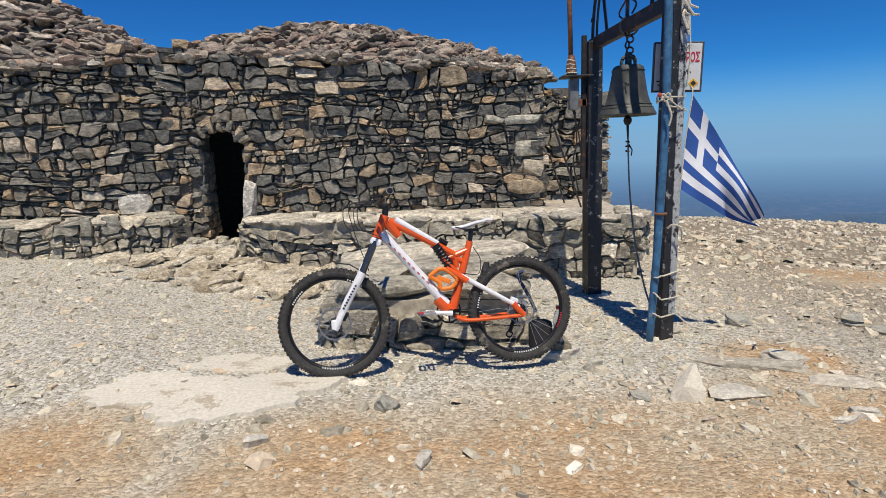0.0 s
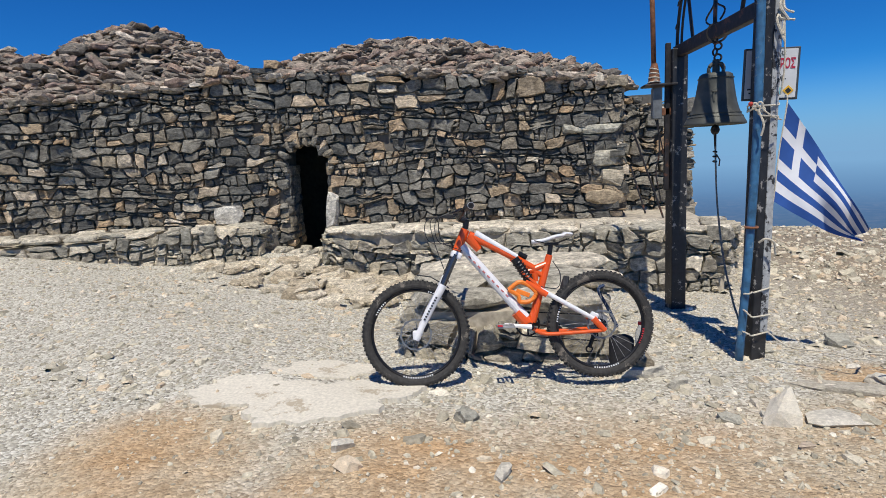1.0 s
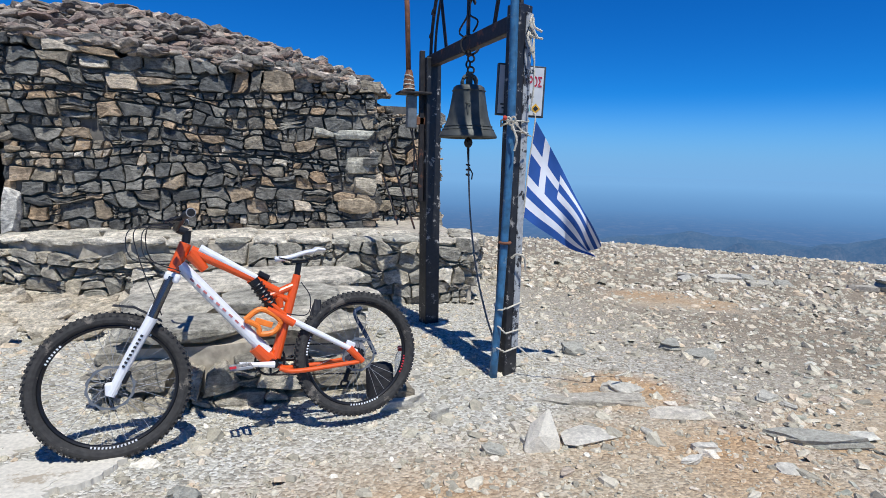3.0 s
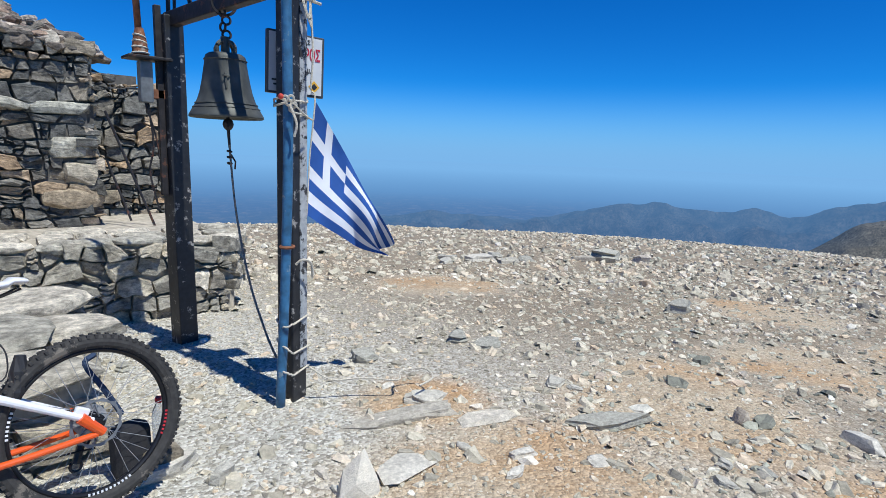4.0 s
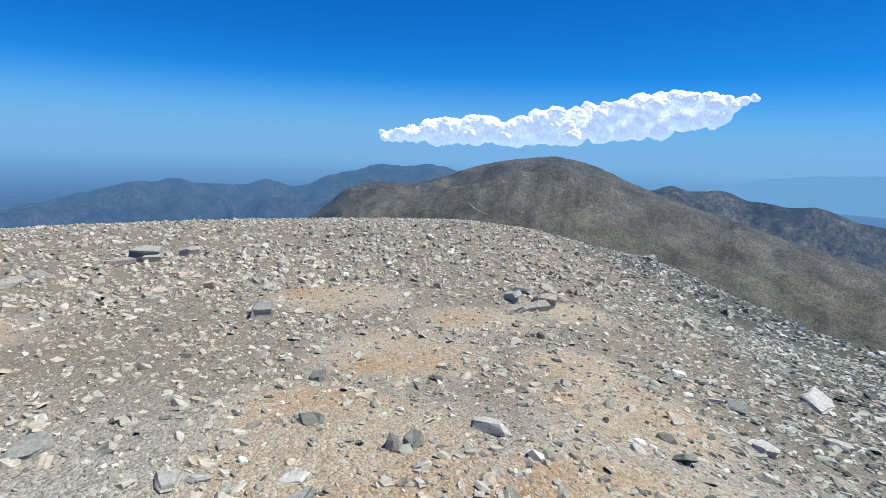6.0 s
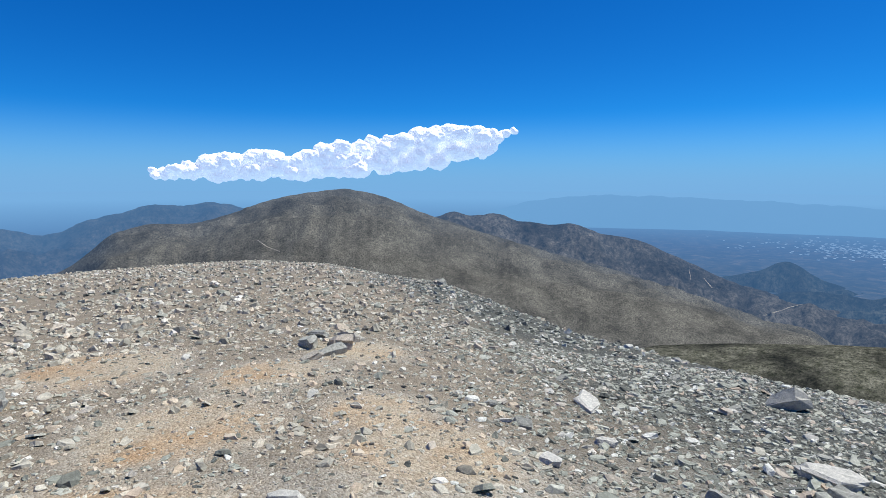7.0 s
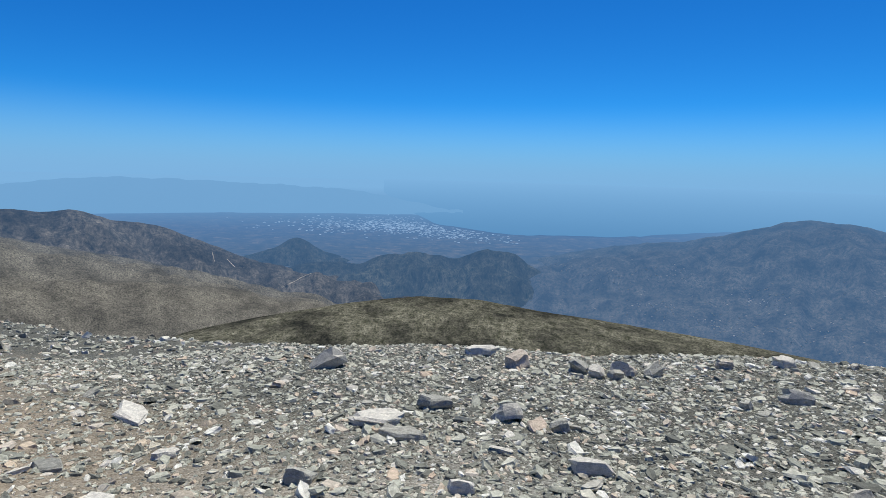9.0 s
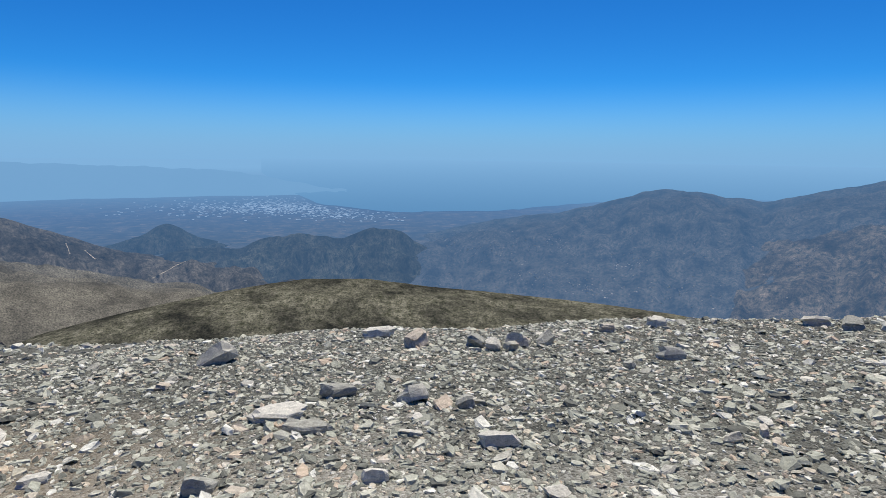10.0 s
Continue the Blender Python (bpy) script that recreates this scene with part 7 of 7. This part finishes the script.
rock(3.2, -2.55, (0.3, 0.22, 0.13), False, "grey block in the scree", 9, 0.2, 0.1, 0.4, 0.0)
rock(2.54, -2.5, (0.34, 0.24, 0.16), True, "pale tilted slab standing in the scree", 10, 0.55, 0.3, 0.3, 0.1)
rock(2.1, -2.45, (0.2, 0.16, 0.12), False, "grey block beside the tilted slab", 3, 0.2, 0.2, 0.8, 0.1)
rock(1.74, -1.75, (0.3, 0.18, 0.11), True, "pale squared stone on the scree", 11, 0.05, 0.0, 0.1, 0.05)
for k, (dx, dy, w) in enumerate([(0, 0, 0.36), (-0.3, 0.02, 0.3), (0.28, 0.08, 0.28), (0.5, -0.1, 0.3), (0.05, 0.18, 0.24)]):
    rock(1.9 + dx, -4.8 + dy, (w, w * 0.8, w * 0.55), k == 2, "dark block of a small stone heap", k + 1, 0.3, 0.2, k, 0.05, "small stone heap")
rock(0.29, -4.15, (0.3, 0.2, 0.16), True, "pale stone on the scree", 12, 0.3, 0.1, 0.2, 0.1)
rock(0.73, -3.7, (0.2, 0.14, 0.1), False, "grey stone on the scree", 13, 0.1, 0.1, 1.2, 0.1)
rock(0.27, -1.95, (0.15, 0.11, 0.08), False, "small grey stone on trodden scree", 2, 0.1, 0.1, 0.4, 0.1)
rock(0.05, -2.1, (0.14, 0.1, 0.09), False, "small dark stone on trodden scree", 5, 0.2, 0.1, 1.4, 0.1)
rock(2.34, -1.1, (0.2, 0.13, 0.09), True, "pale stone lying on the scree", 1, 0.15, 0.1, 0.5, 0.05)
rock(0.85, -5.6, (0.3, 0.22, 0.14), False, "ochre stone on the brow", 7, 0.1, 0.1, 0.3, 0.1)
rock(0.2, -5.9, (0.34, 0.26, 0.16), True, "pale stone on the brow", 8, 0.2, 0.1, 0.9, 0.1)
rock(4.45, -0.8, (0.2, 0.15, 0.08), True, "pale stone in the grey scree", 6, 0.2, 0.1, 0.9, 0.1)
rock(4.15, -0.1, (0.24, 0.17, 0.06), True, "white flat stone on the scree", 4, 0.1, 0.1, 0.2, 0.1)
rock(3.28, -0.8, (0.24, 0.18, 0.1), False, "dark stone on the scree", 1, 0.2, 0.1, 0.3, 0.1)
rock(5.6, -1.4, (0.62, 0.3, 0.1), True, "broad flat slab in the grey scree", 9, 0.1, 0.05, -0.3, 0.1)
for k in range(7):
    rock(-1.7 - 0.3 * k, -6.1 + 0.3 * k, (0.4 - 0.03 * k, 0.3, 0.16 - 0.01 * k), k % 3 != 1, "pale slab of a low stone rim", k + 3, 0.2, 0.1, k * 1.3, 0.1, "low stone rim")
r5 = random.Random(55)
for k in range(70):
    a = radians(r5.uniform(95, 215))
    d = r5.uniform(2.0, 9.5)
    x, y = MID[0] + d * math.sin(a), MID[1] + d * math.cos(a)
    if slope_side(x, y) > 0.4:
        w = r5.uniform(0.12, 0.24)
        rock(x, y, (w, w * r5.uniform(0.5, 0.85), w * r5.uniform(0.14, 0.32)), r5.random() < 0.35, "slate piece lying loose on the scree", k, r5.uniform(-0.3, 0.3), r5.uniform(-0.3, 0.3), r5.uniform(-3, 3), 0.1, "slate pieces on the scree")
for k in range(60):
    a = radians(r5.uniform(-40, 95))
    d = r5.uniform(1.2, 8)
    x, y = MID[0] + d * math.sin(a), MID[1] + d * math.cos(a)
    if clear_of(x, y) and slope_side(x, y) < 0.4 and not (-1.2 < x < 0.9 and 2.9 < y < 4.2):
        w = r5.uniform(0.08, 0.19)
        rock(x, y, (w, w * r5.uniform(0.5, 0.85), w * r5.uniform(0.15, 0.35)), r5.random() < 0.6, "pale stone lying loose on the gravel", k, r5.uniform(-0.25, 0.25), r5.uniform(-0.25, 0.25), r5.uniform(-3, 3), 0.2, "stones on the gravel")


def plate(name, label, centre, rx, ry, thick, seed, material, turn=0.0, n=90):
    """A flat outcrop of bedrock with a ragged, broken rim."""
    rr = random.Random(seed)
    top, low = [], []
    for i in range(n):
        a = 2 * math.pi * i / n
        d = 1 + 0.5 * noise.noise((math.cos(a) * 1.6, math.sin(a) * 1.6, seed)) + 0.16 * noise.noise((math.cos(a) * 6, math.sin(a) * 6, seed)) + rr.uniform(-0.04, 0.04)
        x, y = rx * d * math.cos(a), ry * d * math.sin(a)
        xx, yy = centre[0] + x * math.cos(turn) - y * math.sin(turn), centre[1] + x * math.sin(turn) + y * math.cos(turn)
        top.append((xx, yy))
    bm = bmesh.new()
    rings = []
    for f in (1.0, 0.97, 0.75, 0.5, 0.25):
        row = []
        for x, y in top:
            px, py = centre[0] + (x - centre[0]) * f, centre[1] + (y - centre[1]) * f
            h = -0.05 if f == 1.0 else thick + 0.008 * noise.noise((px * 4, py * 4, seed))
            row.append(bm.verts.new((px, py, ground_z(px, py, False) + h)))
        rings.append(row)
    for a, b in zip(rings, rings[1:]):
        for i in range(n):
            bm.faces.new((a[i], a[(i + 1) % n], b[(i + 1) % n], b[i]))
    bm.faces.new(rings[-1])
    me = bpy.data.meshes.new(name)
    bm.to_mesh(me)
    bm.free()
    me.materials.append(material)
    return tagged(new(name, me), label, "bedrock", "bedrock plates")


plate_rock = plain("pale_bedrock", (0.6, 0.555, 0.46), 0.9, grain=0.16, scale=55, bump=0.35, wear=(0.4, 0.34, 0.25), wear_amount=0.42, wear_scale=5)
plate("bedrock_plate", "pale cracked plate of bare bedrock beside the front tyre", (-1.2, 2.98), 0.42, 0.27, 0.02, 1, plate_rock, 0.45)
plate("bedrock_plate", "pale broken plate of bedrock under the front tyre", (-0.86, 3.18), 0.26, 0.13, 0.018, 5, plate_rock, 0.7)
plate("bedrock_plate", "pale worn plate of bare bedrock", (-1.72, 3.1), 0.38, 0.2, 0.009, 2, plate_rock, 0.1)
plate("bedrock_plate", "pale sheet of bedrock showing through gravel", (-1.45, 3.55), 0.42, 0.16, 0.008, 3, plate_rock, 0.1)
# broken tan ledges that climb from the gravel to the benches
ledges = thing("bedrock_ledges", "broken tan bedrock ledges below the bench", "bedrock")
tan_rock = stone("tan_bedrock", [(0.0, (0.440, 0.363, 0.253)), (0.5, (0.572, 0.495, 0.363)), (1.0, (0.682, 0.605, 0.473))], scale=16)
TAN = shared([hull(400 + k, jitter=0.28) for k in range(14)], "ledge", tan_rock)
r6 = random.Random(66)
for k in range(330):
    x, y = r6.uniform(-4.4, -0.7), r6.uniform(5.3, 7.6)
    if y > float(np.interp(x, [-4.4, -3.8, -3.0, -2.8, -0.7], [7.2, 7.4, 7.5, 7.2, 7.0])) or y < 5.6 + 0.45 * abs(x + 1.9):
        continue
    w = r6.uniform(0.1, 0.42)
    put_piece("ledge", TAN[r6.randrange(14)], ledges, np.array([x, y, ground_z(x, y, False) + 0.05 * (y - 5.3)]), np.array([w, w * r6.uniform(0.5, 0.8), w * r6.uniform(0.2, 0.4)]), turn_matrix(r6.uniform(0.0, 0.45), r6.uniform(-0.3, 0.15), r6.uniform(-0.7, 0.7)))

# ---------------------------------------------------------------- cloud, greenhouses and tracks
white_cloud = bpy.data.materials.new("cloud")
white_cloud.use_nodes = True
cb = white_cloud.node_tree.nodes["Principled BSDF"]
cb.inputs["Base Color"].default_value = (0.95, 0.955, 0.97, 1)
cb.inputs["Roughness"].default_value = 1.0
cb.inputs["Subsurface Weight"].default_value = 0.0
# a lavender glow of its own, added to lighten the cloud's shaded underside
cb.inputs["Emission Color"].default_value = (0.96, 0.94, 1.0, 1)
cb.inputs["Emission Strength"].default_value = 0.4


def build_cloud():
    rr = random.Random(17)
    bm = bmesh.new()
    line = [(82.5, 0.7, 0.6), (84, 0.8, 0.85), (87.2, 1.15, 1.45), (90.5, 1.5, 1.7), (92.5, 1.4, 1.75), (94, 1.0, 1.2), (97, 1.9, 1.9), (100, 2.1, 2.1), (104, 2.45, 2.35), (108, 3.3, 2.5), (111, 3.6, 2.2), (113.2, 3.9, 1.6), (114.6, 4.2, 0.7)]
    la, le, lw = (np.array(c) for c in zip(*line))
    dist = 4000
    for i in range(330):
        az = rr.uniform(82, 114.5)
        el, half = float(np.interp(az, la, le)), float(np.interp(az, la, lw))
        size = rr.uniform(0.22, 1.15) * min(1, half / 1.6)
        v = rr.uniform(-1, 1)
        e = el + v * max(0.05, half - size * 0.7) * (1.0 if v > 0 else 0.75)
        p = polar(az, dist + rr.uniform(-40, 40), e)
        bmesh.ops.create_icosphere(bm, subdivisions=2, radius=dist * radians(size), matrix=Matrix.Translation(p) @ Matrix.Diagonal((1.2, 1.2, 0.8, 1)))
    for az, e, s in ((115.2, 4.75, 0.4), (116.0, 5.0, 0.3), (114.6, 4.5, 0.45)):
        bmesh.ops.create_icosphere(bm, subdivisions=2, radius=dist * radians(s), matrix=Matrix.Translation(polar(az, dist, e)))
    me = bpy.data.meshes.new("cloud")
    bm.to_mesh(me)
    bm.free()
    me.materials.append(white_cloud)
    ob = tagged(new("backdrop_cloud", me), "white cumulus cloud over the far mountain", "cloud", kind="structure")
    melt = ob.modifiers.new("melt", "REMESH")
    melt.mode, melt.voxel_size, melt.use_smooth_shade = "VOXEL", 5.5, True
    soft = ob.modifiers.new("soften", "SMOOTH")
    soft.factor, soft.iterations = 0.6, 8
    for size, strength in ((80, 40), (30, 20), (12, 7)):
        puff = bpy.data.textures.new("puff", "CLOUDS")
        puff.noise_scale, puff.noise_depth = size, 4
        swell = ob.modifiers.new("swell", "DISPLACE")
        swell.texture, swell.strength, swell.mid_level, swell.texture_coords = puff, strength, 0.5, "GLOBAL"


build_cloud()


def sheet_point(az, el, up=2.0):
    r = math.exp(float(np.interp(el, FAR_EL[1:], np.log(FAR_R[1:]))))
    a = radians(az)
    return np.array([MID[0] + r * math.sin(a), MID[1] + r * math.cos(a), MID[2] + r * math.tan(radians(el)) + up]), r


# white roofs with a bluish haze glow mixed into their colour
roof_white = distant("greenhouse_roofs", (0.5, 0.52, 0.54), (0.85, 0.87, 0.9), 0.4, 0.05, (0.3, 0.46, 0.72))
cube = hull(900, jitter=0.02, n_extra=0)
rows = []
rr = random.Random(23)
for k in range(1100):
    az = rr.gauss(150.5, 5.0)
    el = float(np.interp(az, [136, 145, 151, 157, 163], [-5.3, -5.5, -5.5, -6.1, -6.5])) + rr.gauss(0, 0.38)
    if not 132 < az < 164 or el > float(np.interp(az, [149, 151.3, 154.4, 161.5], [-2.2, -3.9, -5.3, -6.15])) - 0.1:
        continue
    p, r = sheet_point(az, el, 3)
    rows.append((0, p, np.array([rr.uniform(4, 11), rr.uniform(3, 6), rr.uniform(0.6, 1.4)]), turn_matrix(0, 0, rr.uniform(-0.5, 0.5))))
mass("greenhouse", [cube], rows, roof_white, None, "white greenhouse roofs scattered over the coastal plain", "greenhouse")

# pale houses of the villages on the valley slopes
slopes = [BVHTree.FromPolygons([v.co.copy() for v in bpy.data.objects[m].data.vertices], [tuple(p.vertices) for p in bpy.data.objects[m].data.polygons]) for m in ("mountain_side", "mountain_flank", "mountain_wooded", "mountain_shoulder")]
rows = []
villages = [(176, -12.2), (181, -13.0), (172, -9.8), (185, -10.4), (178, -8.6), (190, -12.6), (168, -9.0)]
for k in range(330):
    va, ve = villages[k % len(villages)]
    az, el = (va + rr.gauss(0, 1.6), ve + rr.gauss(0, 0.5)) if k % 3 else (rr.uniform(166, 202), rr.uniform(-14, -7.5))
    way_ = (Vector(polar(az, 1.0, el)) - Vector(MID)).normalized()
    hits = [h for h in (t.ray_cast(Vector(MID), way_) for t in slopes) if h[0]]
    if not hits:
        continue
    near_hit = min(hits, key=lambda h: h[3])
    if near_hit[3] > 300:
        size = near_hit[3] / 700
        rows.append((0, np.array(near_hit[0]), np.array([rr.uniform(0.8, 2.0), rr.uniform(0.8, 1.6), rr.uniform(0.8, 1.5)]) * size, turn_matrix(0, 0, rr.uniform(-3, 3))))
# the house walls carry emitted haze as well
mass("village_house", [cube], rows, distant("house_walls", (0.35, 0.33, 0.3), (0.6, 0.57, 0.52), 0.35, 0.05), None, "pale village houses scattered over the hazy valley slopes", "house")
